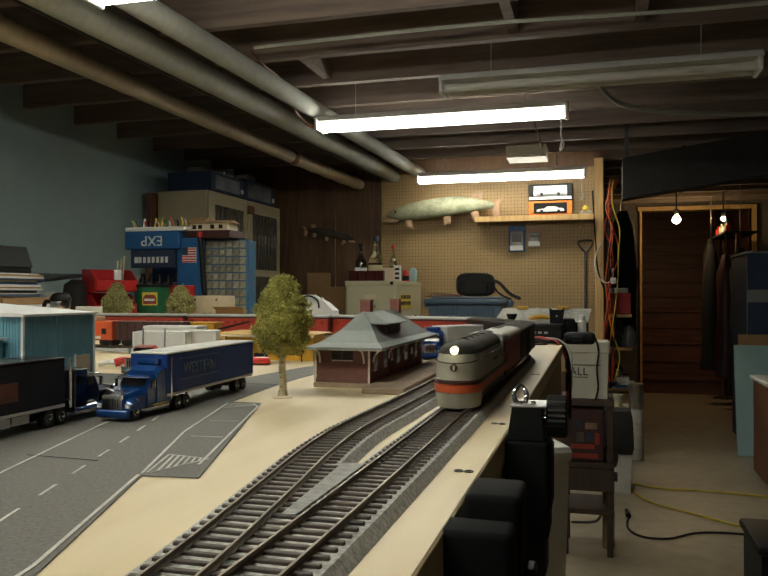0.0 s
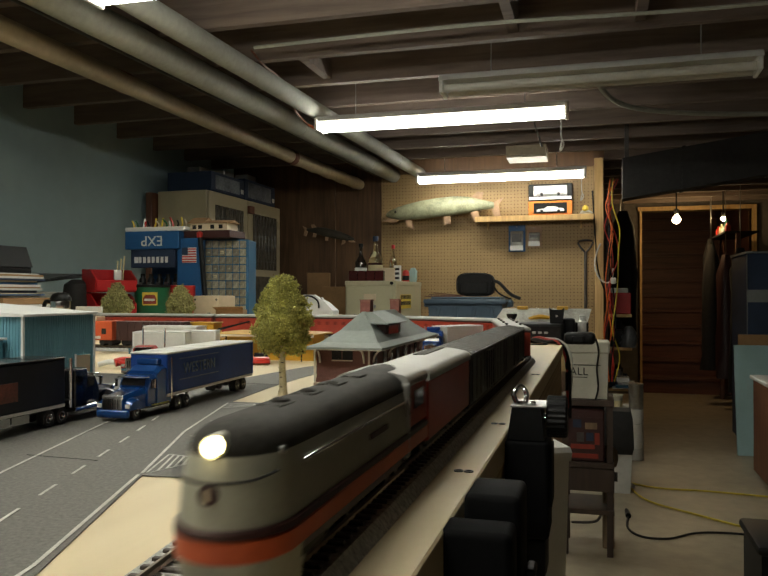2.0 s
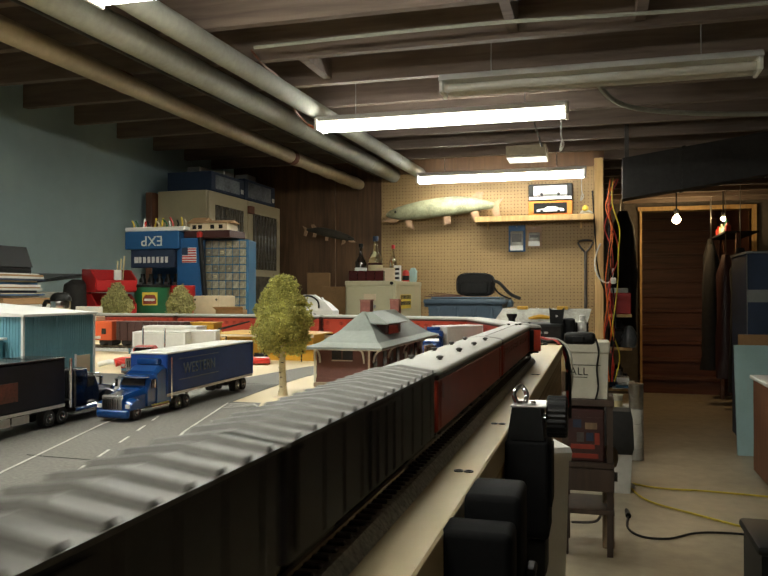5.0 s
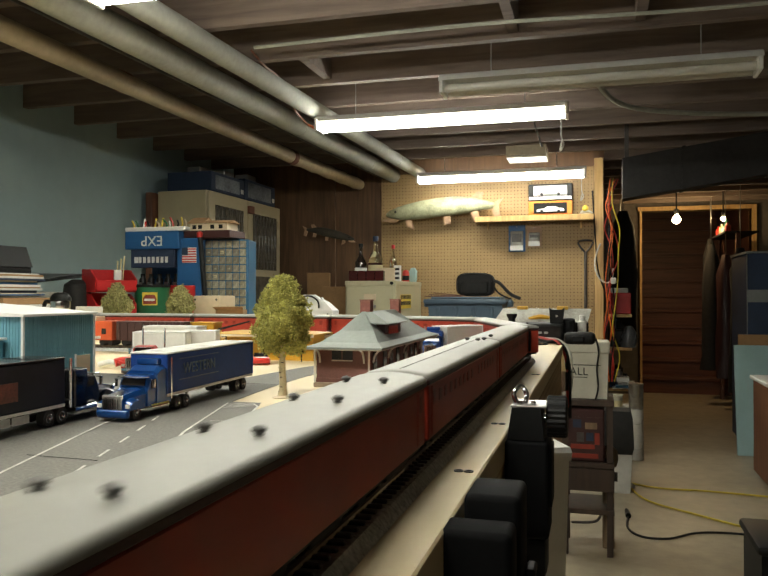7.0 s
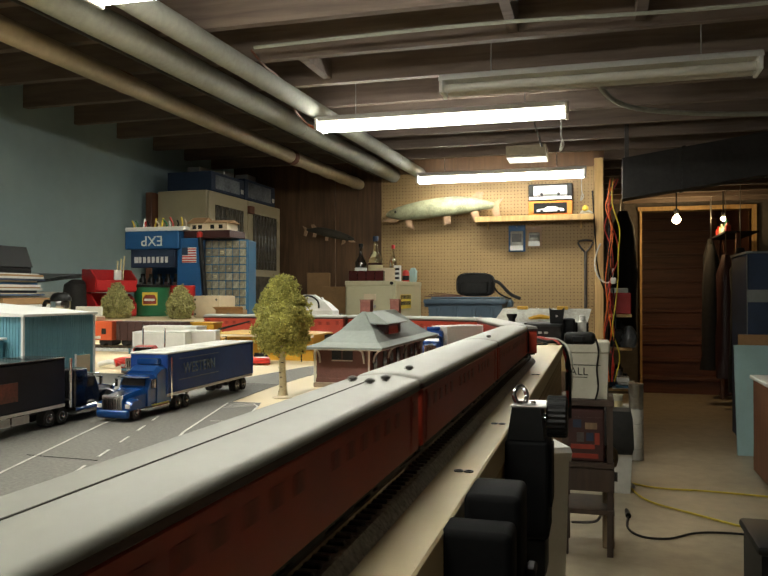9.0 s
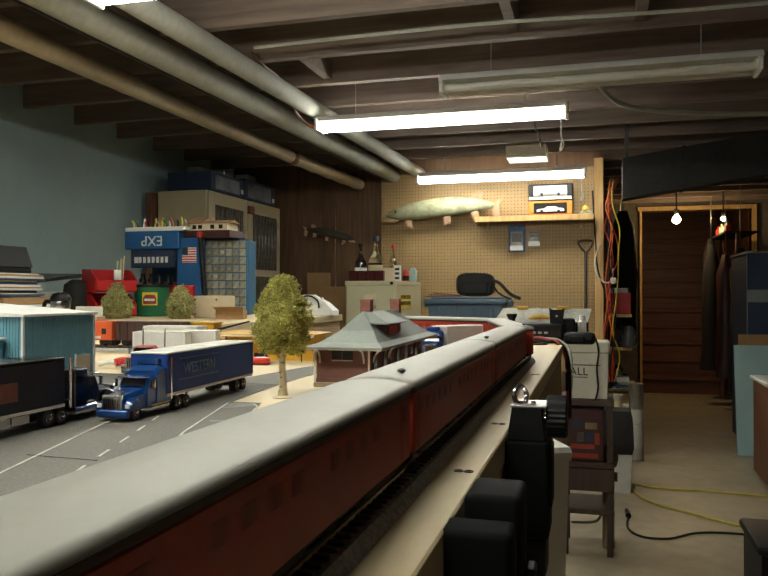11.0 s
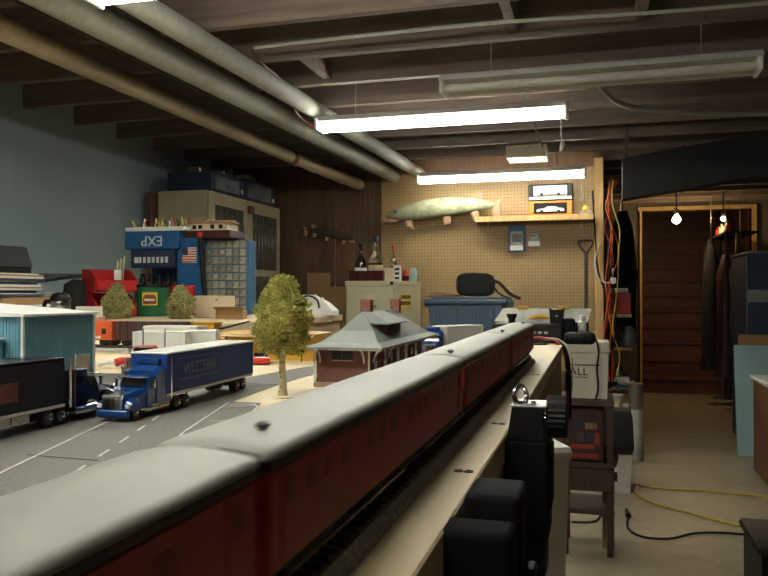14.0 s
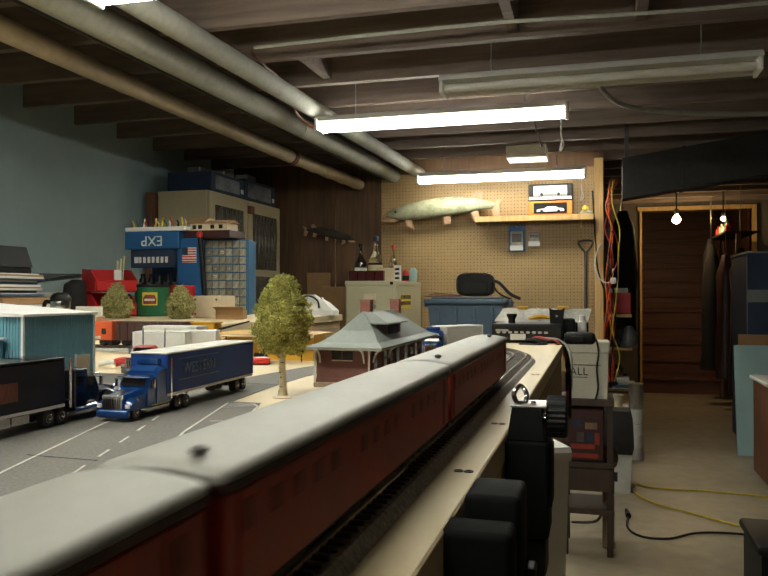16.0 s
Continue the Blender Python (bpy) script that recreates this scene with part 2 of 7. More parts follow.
GREY_TRIM = material("pale_grey_trim", (0.20, 0.21, 0.20), 0.6, vary=0.15, scale=10)
DRAWER = material("cloudy_plastic_drawer", (0.24, 0.23, 0.175), 0.3, vary=0.7, scale=25, island=True)


# ---- mesh helpers ----
def box(x0, y0, z0, x1, y1, z1, bev=0.0, seg=1, bm=None):
    bm = bm or bmesh.new()
    vs = [bm.verts.new((x, y, z)) for z in (z0, z1) for y in (y0, y1) for x in (x0, x1)]
    fs = [bm.faces.new([vs[i] for i in f]) for f in ((0, 2, 3, 1), (4, 5, 7, 6), (0, 1, 5, 4), (2, 6, 7, 3), (0, 4, 6, 2), (1, 3, 7, 5))]
    if bev:
        es = list({e for f in fs for e in f.edges})
        bmesh.ops.bevel(bm, geom=es, offset=bev, segments=seg, profile=0.5, affect="EDGES")
        if seg > 1:
            for f in bm.faces:
                f.smooth = True
    return bm


def tube(a, b, r0, r1=None, n=12, bm=None, caps=True):
    """A tapered rod from a to b."""
    bm = bm or bmesh.new()
    a, b = Vector(a), Vector(b)
    q = (b - a).to_track_quat("Z", "Y")
    r1 = r0 if r1 is None else r1
    rings = []
    for p, r in ((a, r0), (b, r1)):
        rings.append([bm.verts.new(p + q @ Vector((r * math.cos(2 * math.pi * i / n), r * math.sin(2 * math.pi * i / n), 0))) for i in range(n)])
    for i in range(n):
        f = bm.faces.new((rings[0][i], rings[0][(i + 1) % n], rings[1][(i + 1) % n], rings[1][i]))
        f.smooth = True
    if caps:
        bm.faces.new(rings[0][::-1])
        bm.faces.new(rings[1])
    return bm


def lathe(profile, n=20, at=(0, 0, 0), bm=None):
    """Turned shape from (radius, height) pairs."""
    bm = bm or bmesh.new()
    rings = [[bm.verts.new((at[0] + r * math.cos(2 * math.pi * i / n), at[1] + r * math.sin(2 * math.pi * i / n), at[2] + z)) for i in range(n)] for r, z in profile]
    for k in range(len(rings) - 1):
        for i in range(n):
            f = bm.faces.new((rings[k][i], rings[k][(i + 1) % n], rings[k + 1][(i + 1) % n], rings[k + 1][i]))
            f.smooth = True
    bm.faces.new(rings[0][::-1])
    bm.faces.new(rings[-1])
    return bm


def loft(sections, bm=None, caps=True, smooth=True):
    """Skin over a row of closed outlines with the same number of points."""
    bm = bm or bmesh.new()
    rings = [[bm.verts.new(p) for p in s] for s in sections]
    n = len(rings[0])
    for k in range(len(rings) - 1):
        for i in range(n):
            f = bm.faces.new((rings[k][i], rings[k][(i + 1) % n], rings[k + 1][(i + 1) % n], rings[k + 1][i]))
            f.smooth = smooth
    if caps:
        bm.faces.new(rings[0][::-1])
        bm.faces.new(rings[-1])
    return bm


def prism(points, z0, z1, bm=None):
    """Flat outline (x, y) raised from z0 to z1."""
    return loft([[(x, y, z0) for x, y in points], [(x, y, z1) for x, y in points]], bm, True, False)


def rope(points, r, n=6, bm=None, steps=6):
    """A round cable through the points, smoothed."""
    pts = [Vector(p) for p in points]
    path = []
    for i in range(len(pts) - 1):
        p0, p1, p2, p3 = pts[max(i - 1, 0)], pts[i], pts[i + 1], pts[min(i + 2, len(pts) - 1)]
        for k in range(steps):
            t = k / steps
            path.append(0.5 * ((2 * p1) + (p2 - p0) * t + (2 * p0 - 5 * p1 + 4 * p2 - p3) * t * t + (3 * p1 - p0 - 3 * p2 + p3) * t ** 3))
    path.append(pts[-1])
    secs = []
    for i, p in enumerate(path):
        d = (path[min(i + 1, len(path) - 1)] - path[max(i - 1, 0)]).normalized()
        q = d.to_track_quat("Z", "Y")
        secs.append([p + q @ Vector((r * math.cos(2 * math.pi * j / n), r * math.sin(2 * math.pi * j / n), 0)) for j in range(n)])
    return loft(secs, bm)


def finish(name, bm, mat):
    bmesh.ops.recalc_face_normals(bm, faces=bm.faces)
    for e in bm.edges:
        if len(e.link_faces) == 2 and e.calc_face_angle(0) > 0.75:
            e.smooth = False
    me = bpy.data.meshes.new(name)
    bm.to_mesh(me)
    bm.free()
    for m in (mat if isinstance(mat, (list, tuple)) else (mat,)):
        me.materials.append(m)
    return new(name, me)


def part(name, bm, mat, parent, label=""):
    ob = finish(name, bm, mat)
    ob.parent = parent
    return tagged(ob, label) if label else ob


def thing(name, label, category, at=(0, 0, 0), turn=0.0, group=""):
    ob = new(name)
    ob.empty_display_size = 0.02
    ob.matrix_basis = pose(*at, 0, 0, turn)
    return tagged(ob, label, category, group)


def solid(name, bm, mat, label, category, group=""):
    return tagged(finish(name, bm, mat), label, category, group)


def structure(name, bm, mat, label, category="structure"):
    return tagged(finish(name, bm, mat), label, category, "", "structure")


def lettering(name, text, size, mat, parent, m, label="", depth=0.0003, align="CENTER"):
    """Raised letters as a mesh, in the parent's space."""
    cu = bpy.data.curves.new(name, "FONT")
    cu.body, cu.size, cu.extrude, cu.align_x, cu.align_y = text, size, depth, align, "CENTER"
    tmp = new(name + "_text", cu)
    bpy.context.view_layer.update()
    me = bpy.data.meshes.new_from_object(tmp.evaluated_get(bpy.context.evaluated_depsgraph_get()))
    bpy.data.objects.remove(tmp)
    me.materials.clear()
    me.materials.append(mat)
    ob = new(name, me)
    ob.parent = parent
    ob.matrix_basis = m
    return tagged(ob, label) if label else ob


# ---- the room ----
FLOOR_Z, TABLE_Z, RAIL_Z = 0.0, 1.03, 1.0385
WALL_X, BACK_Y, CEIL_Z = -2.9, 5.75, 2.34


def build_room():
    structure("floor", box(-3.2, -2.6, -0.1, 2.6, 12.6, 0.0), CONCRETE, "worn grey-brown concrete basement floor", "floor")
    structure("wall_west", box(WALL_X - 0.2, -2.6, 0, WALL_X, 12.6, CEIL_Z), WALL_BLUE, "pale blue painted basement wall", "wall")
    structure("wall_south", box(-3.2, -2.8, 0, 2.6, -2.6, CEIL_Z), DARKWALL, "plain dark basement wall", "wall")
    structure("wall_east", box(2.4, -2.6, 0, 2.6, 12.6, CEIL_Z), DARKWALL, "plain dark basement wall", "wall")
    structure("wall_back", box(WALL_X, BACK_Y, 0, 0.06, BACK_Y + 0.1, CEIL_Z), PANEL_BROWN, "dark brown panelled wall", "wall")
    structure("wall_passage", box(0.0, BACK_Y + 0.1, 0, 0.06, 8.95, CEIL_Z), DARKWALL, "dark wall along the passage", "wall")
    # wall with the opening to the stairs
    bm = box(-3.2, 8.95, 0, 0.50, 9.07, CEIL_Z)
    box(1.62, 8.95, 0, 2.4, 9.07, CEIL_Z, bm=bm)
    box(0.50, 8.95, 2.04, 1.62, 9.07, CEIL_Z, bm=bm)
    structure("wall_north", bm, DARKWALL, "dark wall with an opening to the stairs", "wall")
    bm = box(0.475, 8.90, 0, 0.50, 9.09, 2.04)
    box(1.62, 8.90, 0, 1.665, 9.09, 2.04, bm=bm)
    box(0.455, 8.90, 2.04, 1.665, 9.09, 2.085, bm=bm)
    structure("door_trim", bm, LUMBER, "raw pine frame of the stair opening", "trim")
    bm = box(0.35, 12.4, 0, 1.85, 12.5, 3.2)
    box(0.40, 9.08, 0, 0.46, 12.4, 3.2, bm=bm)
    box(1.66, 9.08, 0, 1.72, 12.4, 3.2, bm=bm)
    structure("stairwell_wall", bm, STAIR, "red-brown boarded stairwell", "wall")
    bm = box(-3.2, -2.6, CEIL_Z, 2.6, 9.5, CEIL_Z + 0.03)
    structure("ceiling", bm, DECKING, "dark unfinished board ceiling above the joists", "ceiling")


def build_joists():
    y = -2.335
    while y < 8.9:
        structure("joist", box(WALL_X, y - 0.019, 2.10, 2.4, y + 0.019, CEIL_Z - 0.002), JOIST, "dark old wooden ceiling joist", "joist")
        y += 0.406
    # blocking between joists
    for x, y in ((0.16, 2.69), (-0.40, 2.30), (-0.30, 2.69), (-1.2, 3.1), (0.3, 3.5)):
        yy = -2.335 + 0.406 * round((y + 2.335) / 0.406 - 0.5)
        structure("blocking", box(x - 0.019, yy + 0.021, 2.12, x + 0.019, yy + 0.385, CEIL_Z - 0.004), JOIST, "short wooden block between joists", "joist")


def build_stairs():
    st = thing("staircase", "red-brown painted wooden stairs going up", "stairs")
    for i in range(13):
        y, z = 9.10 + 0.225 * i, 0.185 * (i + 1)
        part("tread", box(0.464, y - 0.025, z - 0.035, 1.655, y + 0.235, z, 0.006), STAIR, st)
        part("riser", box(0.466, y, z - 0.185, 1.653, y + 0.016, z - 0.037), STAIR, st)


def build_pipes():
    p = thing("drain_pipe", "tan painted drain pipe under the joists", "pipe")
    a, k, m, b, e = Vector((-2.02, -2.5, 2.045)), Vector((-1.955, 2.83, 2.03)), Vector((-1.915, 4.62, 2.015)), Vector((-1.86, 5.15, 2.0)), Vector((-1.80, 5.74, 1.985))
    part("pipe_run", tube(a, m, 0.042, n=24), DUCT, p)
    rings = []
    for i in range(15):
        c = m.lerp(e, i / 14)
        r = 0.044 + 0.004 * math.sin(i * 2.1)
        rings.append([(c.x + r * math.cos(2 * math.pi * q / 16), c.y, c.z + r * math.sin(2 * math.pi * q / 16)) for q in range(16)])
    part("wrapped_end", loft(rings), DUCT, p, "lumpy wrapped pipe end")
    for c in (k, m):
        v = (m - a).normalized()
        part("collar", tube(c - v * 0.028, c + v * 0.028, 0.047, n=24), CABLE_BROWN, p, "brown pipe collar")
    for c, x0, x1, r, label in ((2.045, -1.765, -1.520, 0.054, "pale grey round duct below the joists"), (2.055, -1.555, -1.310, 0.043, "pale grey round duct below the joists")):
        q = thing("round_duct", label, "duct", group="round ceiling ducts")
        part("pipe_run", tube((x0, -2.5, c), (x1, 5.74, c), r, n=24), PIPE_GREY, q)
        for y in (-0.6, 1.3, 3.9, 5.1):
            xx = x0 + (x1 - x0) * (y + 2.5) / 8.24
            part("seam", tube((xx, y - 0.012, c), (xx, y + 0.012, c), r + 0.002, n=24), PIPE_GREY, q)
    solid("water_pipe", tube((-1.860, -2.5, 2.03), (-1.615, 5.74, 2.03), 0.009, n=10), PIPE_DARK, "thin dark pipe beside the round duct", "pipe")
    d = thing("heating_duct", "dark sheet-metal heating duct rising along the joists", "duct")

    def cut(x, g=0.0):
        z = 1.70 + 0.145 * (x - 0.15)
        return [(x, 4.86 - g, z - g), (x, 5.02 + g, z - g), (x, 5.02 + g, z + 0.25 + g), (x, 4.86 - g, z + 0.25 + g)]

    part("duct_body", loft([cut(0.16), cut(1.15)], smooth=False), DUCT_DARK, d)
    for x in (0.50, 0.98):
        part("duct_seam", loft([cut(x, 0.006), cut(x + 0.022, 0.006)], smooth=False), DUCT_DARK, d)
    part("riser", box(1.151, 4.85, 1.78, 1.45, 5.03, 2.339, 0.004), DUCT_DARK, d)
    part("end_strap", box(0.175, 4.93, 1.95, 0.20, 4.945, 2.339), STEEL_DARK, d)
    v = thing("ceiling_register", "small tan sheet-metal vent in the ceiling", "vent")
    part("frame", box(-0.57, 5.05, 2.02, -0.31, 5.28, 2.098), DUCT, v)
    part("flap", loft([[(-0.55, 5.03, 2.03), (-0.33, 5.03, 2.03), (-0.33, 5.03, 2.09), (-0.55, 5.03, 2.09)],
                       [(-0.52, 5.049, 2.03), (-0.36, 5.049, 2.03), (-0.36, 5.049, 2.09), (-0.52, 5.049, 2.09)]], smooth=False), DUCT, v)


def shop_light(y, x0, x1, lit, label, z=1.955, cord=True):
    s = thing("shop_light", label, "ceiling lamp", group="hanging shop lights")
    prof = [(-0.046, z + 0.012), (-0.040, z + 0.030), (-0.030, z + 0.042), (0.030, z + 0.042), (0.040, z + 0.030), (0.046, z + 0.012), (0.043, z + 0.012), (0.034, z + 0.026), (-0.034, z + 0.026), (-0.043, z + 0.012)]
    wide = 1.0 if lit else 1.7
    part("reflector", loft([[(x, y + a * wide, b) for a, b in prof] for x in (x0, x1)], smooth=False), WHITE_METAL, s, "white enamel reflector")
    for dy in (-0.036, 0.036):
        part("fluorescent_tube", tube((x0 + 0.02, y + dy, z - 0.012), (x1 - 0.02, y + dy, z - 0.012), 0.0165, n=14), TUBE if lit else TUBE_OFF, s, "lit white tube" if lit else "unlit white tube")
    for x in (x0, x1):
        d = 0.014 if x == x0 else -0.014
        part("lamp_holder", box(min(x, x + d), y - 0.062, z - 0.032, max(x, x + d), y + 0.062, z + 0.028, 0.003), WHITE_METAL, s)
    for x in (x0 + 0.2, x1 - 0.2):
        part("hanger", tube((x, y, z + 0.042), (x, y, 2.338), 0.0025, n=6), STEEL, s)
    if lit and cord:
        px = x1 - 0.03
        part("pull_cord", rope([(px, y - 0.07, z), (px, y - 0.07, z - 0.13), (px + 0.012, y - 0.07, z - 0.17), (px - 0.006, y - 0.07, z - 0.20), (px + 0.004, y - 0.07, z - 0.15)], 0.004), CABLE_WHITE, s, "white knotted pull cord")
    return s


def build_pegwall():
    pb = thing("pegboard", "brown perforated hardboard pegboard with dark holes", "pegboard")
    x0, x1, z0, z1 = -1.62, -0.012, 0.55, 2.05
    part("panel", box(x0, BACK_Y - 0.012, z0, x1, BACK_Y - 0.002, z1), PEG, pb)
    vs, fs = [], []
    x = x0 + 0.02
    y = BACK_Y - 0.0126
    while x < x1 - 0.01:
        z = 0.8
        while z < z1 - 0.02:
            i = len(vs)
            vs += [(x + 0.0042 * math.cos(k * math.pi / 3), y, z + 0.0042 * math.sin(k * math.pi / 3)) for k in range(6)]
            fs.append(tuple(range(i, i + 6)))
            z += 0.0254
        x += 0.0254
    me = bpy.data.meshes.new("peg_hole")
    me.from_pydata(vs, [], fs)
    me.materials.append(HOLE)
    ob = new("perforation", me)
    ob.parent = pb
    ob["kind"] = "stuff"
    structure("post", box(-0.008, BACK_Y - 0.092, 0, 0.056, BACK_Y - 0.003, 2.098, 0.003), LUMBER, "yellow pine post at the end of the pegboard", "post")
    structure("trim_strip", box(-2.06, BACK_Y - 0.03, 0, -2.0, BACK_Y - 0.003, 2.09), PANEL_BROWN, "dark vertical wood strip on the wall", "trim")


def build_table():
    t = thing("layout_table", "large pale plywood model railway table", "table")
    part("tabletop", box(-1.85, -0.75, 1.012, -0.056, 1.37, TABLE_Z, 0.001), PLY, t, "pale plywood top")
    part("side_rail", box(-0.094, -0.75, 0.915, -0.058, 1.368, 1.0115), PLY_EDGE, t, "raw lumber rail under the top")
    part("end_rail", box(-1.85, 1.33, 0.915, -0.096, 1.368, 1.0115), PLY_EDGE, t)
    part("end_shelf", box(-0.42, 1.372, 1.008, -0.07, 1.66, 1.028), PLY_EDGE, t)
    for x in (-1.8, -0.14):
        for y in (-0.7, 1.29):
            part("leg", box(x - 0.04, y - 0.04, 0, x + 0.04, y + 0.04, 1.0115, 0.003), LUMBER, t)
    for x, y in ((-0.0645, 0.3815), (-0.0650, 0.527), (-0.0650, 0.86)):
        for d in (-0.0026, 0.0026):
            part("screw", lathe([(0.0014, 0), (0.0024, 0.0001), (0.0025, 0.0007), (0.0015, 0.0007), (0.0013, 0.0002)], 14, (x + d, y, TABLE_Z)), STEEL_DARK, t, "small dark steel screw ring")
    b = thing("workbench", "pale wooden workbench behind the railway table", "table")
    part("benchtop", box(-2.88, 1.378, 1.0, -1.10, 3.25, 1.028, 0.002), PLY, b)
    part("apron", box(-1.14, 1.38, 0.9, -1.11, 3.24, 0.9995), PLY_EDGE, b)
    for x in (-2.8, -1.2):
        for y in (1.45, 3.18):
            part("leg", box(x - 0.04, y - 0.04, 0, x + 0.04, y + 0.04, 0.9995, 0.003), LUMBER, b)


build_room()
build_joists()
build_stairs()
build_pipes()
# Unseen fixture, added behind the camera on the row's spacing as extra light.
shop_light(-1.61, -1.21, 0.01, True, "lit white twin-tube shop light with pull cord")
shop_light(0.14, -1.33, -0.11, True, "lit white twin-tube shop light with pull cord")
shop_light(1.82, -1.37, -0.15, True, "lit white twin-tube shop light", 1.968, False)
shop_light(3.63, -1.36, -0.12, True, "lit white twin-tube shop light with pull cord", 1.975)
shop_light(5.40, -1.25, -0.06, True, "lit white twin-tube shop light with pull cord")
shop_light(3.03, -0.60, 0.58, False, "unlit white shop light with dusty reflector")
build_pegwall()
build_table()


# ---- tracks ----
TRACK_X, CURVE_Y, CURVE_R, LOOP_X = -0.0965, 1.0, 0.31, -1.25


def on_track(s):
    """Place and heading at s metres up the line; s is y on the near straight."""
    if s <= CURVE_Y:
        k = max(0.0, 0.44 - s)
        return TRACK_X - 0.006 * k * k, s, -math.atan(0.012 * k)
    s -= CURVE_Y
    arc = CURVE_R * math.pi / 2
    cx = TRACK_X - CURVE_R
    if s <= arc:
        a = s / CURVE_R
        return cx + CURVE_R * math.cos(a), CURVE_Y + CURVE_R * math.sin(a), a
    s -= arc
    run = cx - LOOP_X
    if s <= run:
        return cx - s, CURVE_Y + CURVE_R, math.pi / 2
    s -= run
    if s <= arc:
        a = math.pi / 2 + s / CURVE_R
        return LOOP_X + CURVE_R * math.cos(a), CURVE_Y + CURVE_R * math.sin(a), a
    return LOOP_X - CURVE_R, CURVE_Y - (s - arc), math.pi


SIDING = ((-0.15, -0.118), (0.0, -0.1125), (0.1, -0.1135), (0.2, -0.1200), (0.3, -0.1318), (0.36, -0.1398), (0.41, -0.1446), (0.46, -0.1464), (0.52, -0.1447), (0.60, -0.1427), (0.75, -0.1412), (0.9, -0.1410), (1.1, -0.1410))


def siding_x(y):
    """Smooth curve through the siding's plan points."""
    i = max(1, min(len(SIDING) - 3, sum(p[0] <= y for p in SIDING) - 1))
    (ya, a), (y0, b), (y1, c), (yd, d) = SIDING[i - 1:i + 3]
    h = y1 - y0
    u = min(1.0, max(0.0, (y - y0) / h))
    m0, m1 = (c - a) / (y1 - ya) * h, (d - b) / (yd - y0) * h
    return (2 * u ** 3 - 3 * u * u + 1) * b + (u ** 3 - 2 * u * u + u) * m0 + (3 * u * u - 2 * u ** 3) * c + (u ** 3 - u * u) * m1


def siding(s):
    """The station siding: leaves the main line ahead of the eye, bows out and swings back to run parallel."""
    return siding_x(s), s, math.atan(-(siding_x(s + 0.004) - siding_x(s - 0.004)) / 0.008)


def storage(s):
    return -0.42 - s, 1.05, math.pi / 2


def offset(p, d):
    x, y, a = p
    return x + d * math.cos(a), y + d * math.sin(a)


def build_line(way, s0, s1, name, label, step=0.02, ties_apart=0.0076, bed_z=0.0):
    line = thing(name, label, "railway track")
    n = max(2, int((s1 - s0) / step))
    ss = [s0 + (s1 - s0) * i / n for i in range(n + 1)]
    z0 = TABLE_Z + bed_z
    bed = [[(*offset(way(s), d), z) for d, z in ((-0.0205, z0 + 0.0001), (0.0205, z0 + 0.0001), (0.0168, z0 + 0.0050), (-0.0168, z0 + 0.0050))] for s in ss]
    part("ballast_bed", loft(bed, smooth=False), BALLAST, line, "grey moulded ballast bed")
    for d in (-0.00825, 0.00825):
        r = [[(*offset(way(s), d + o), z) for o, z in ((-0.0011, z0 + 0.0060), (0.0011, z0 + 0.0060), (0.0003, z0 + 0.0068), (0.0005, z0 + 0.0085), (-0.0005, z0 + 0.0085), (-0.0003, z0 + 0.0068))] for s in ss]
        part("rail", loft(r, smooth=False), RAIL, line, "tarnished metal rail")
    me = None
    count = int((s1 - s0) / ties_apart)
    rest = bmesh.new()
    for i in range(count):
        x, y, a = way(s0 + (i + 0.5) * ties_apart)
        if name == "siding_track" and y < 0.352:
            continue
        if name == "main_track" and 0.15 < y < 0.352:
            part("turnout_tie", box(siding(y)[0] - 0.0148, y - 0.0011, z0 + 0.0041, x + 0.0148, y + 0.0011, z0 + 0.0063, 0.0003), TIE, line)
            continue
        if name == "main_track" and y < 0.9 and -0.1 < y and i < 300:
            if me is None:
                bm = box(-0.0148, -0.0011, 0, 0.0148, 0.0011, 0.0020, 0.0003)
                for sx in (-1, 1):
                    box(sx * 0.0104 - 0.0012, -0.0009, 0.0021, sx * 0.0104 + 0.0012, 0.0009, 0.0031, bm=bm)
                    box(sx * 0.0061 - 0.0010, -0.0009, 0.0021, sx * 0.0061 + 0.0010, 0.0009, 0.0031, bm=bm)
                ob = part("tie", bm, TIE, line)
                me = ob.data
            else:
                ob = new("tie", me)
                ob.parent = line
            ob.matrix_basis = pose(x, y, z0 + 0.0041, 0, 0, math.degrees(a))
        else:
            m = Matrix.Translation((x, y, z0 + 0.0041)) @ Matrix.Rotation(a, 4, "Z")
            v = [rest.verts.new(m @ Vector(p)) for p in ((-0.0148, -0.0013, 0), (0.0148, -0.0013, 0), (0.0148, 0.0013, 0), (-0.0148, 0.0013, 0),
                                                         (-0.0148, -0.0013, 0.0022), (0.0148, -0.0013, 0.0022), (0.0148, 0.0013, 0.0022), (-0.0148, 0.0013, 0.0022))]
            for f in ((4, 5, 6, 7), (0, 1, 5, 4), (1, 2, 6, 5), (2, 3, 7, 6), (3, 0, 4, 7)):
                rest.faces.new([v[k] for k in f])
    if rest.verts:
        o = part("tie_run", rest, TIE, line)
        o["kind"] = "stuff"
    return line


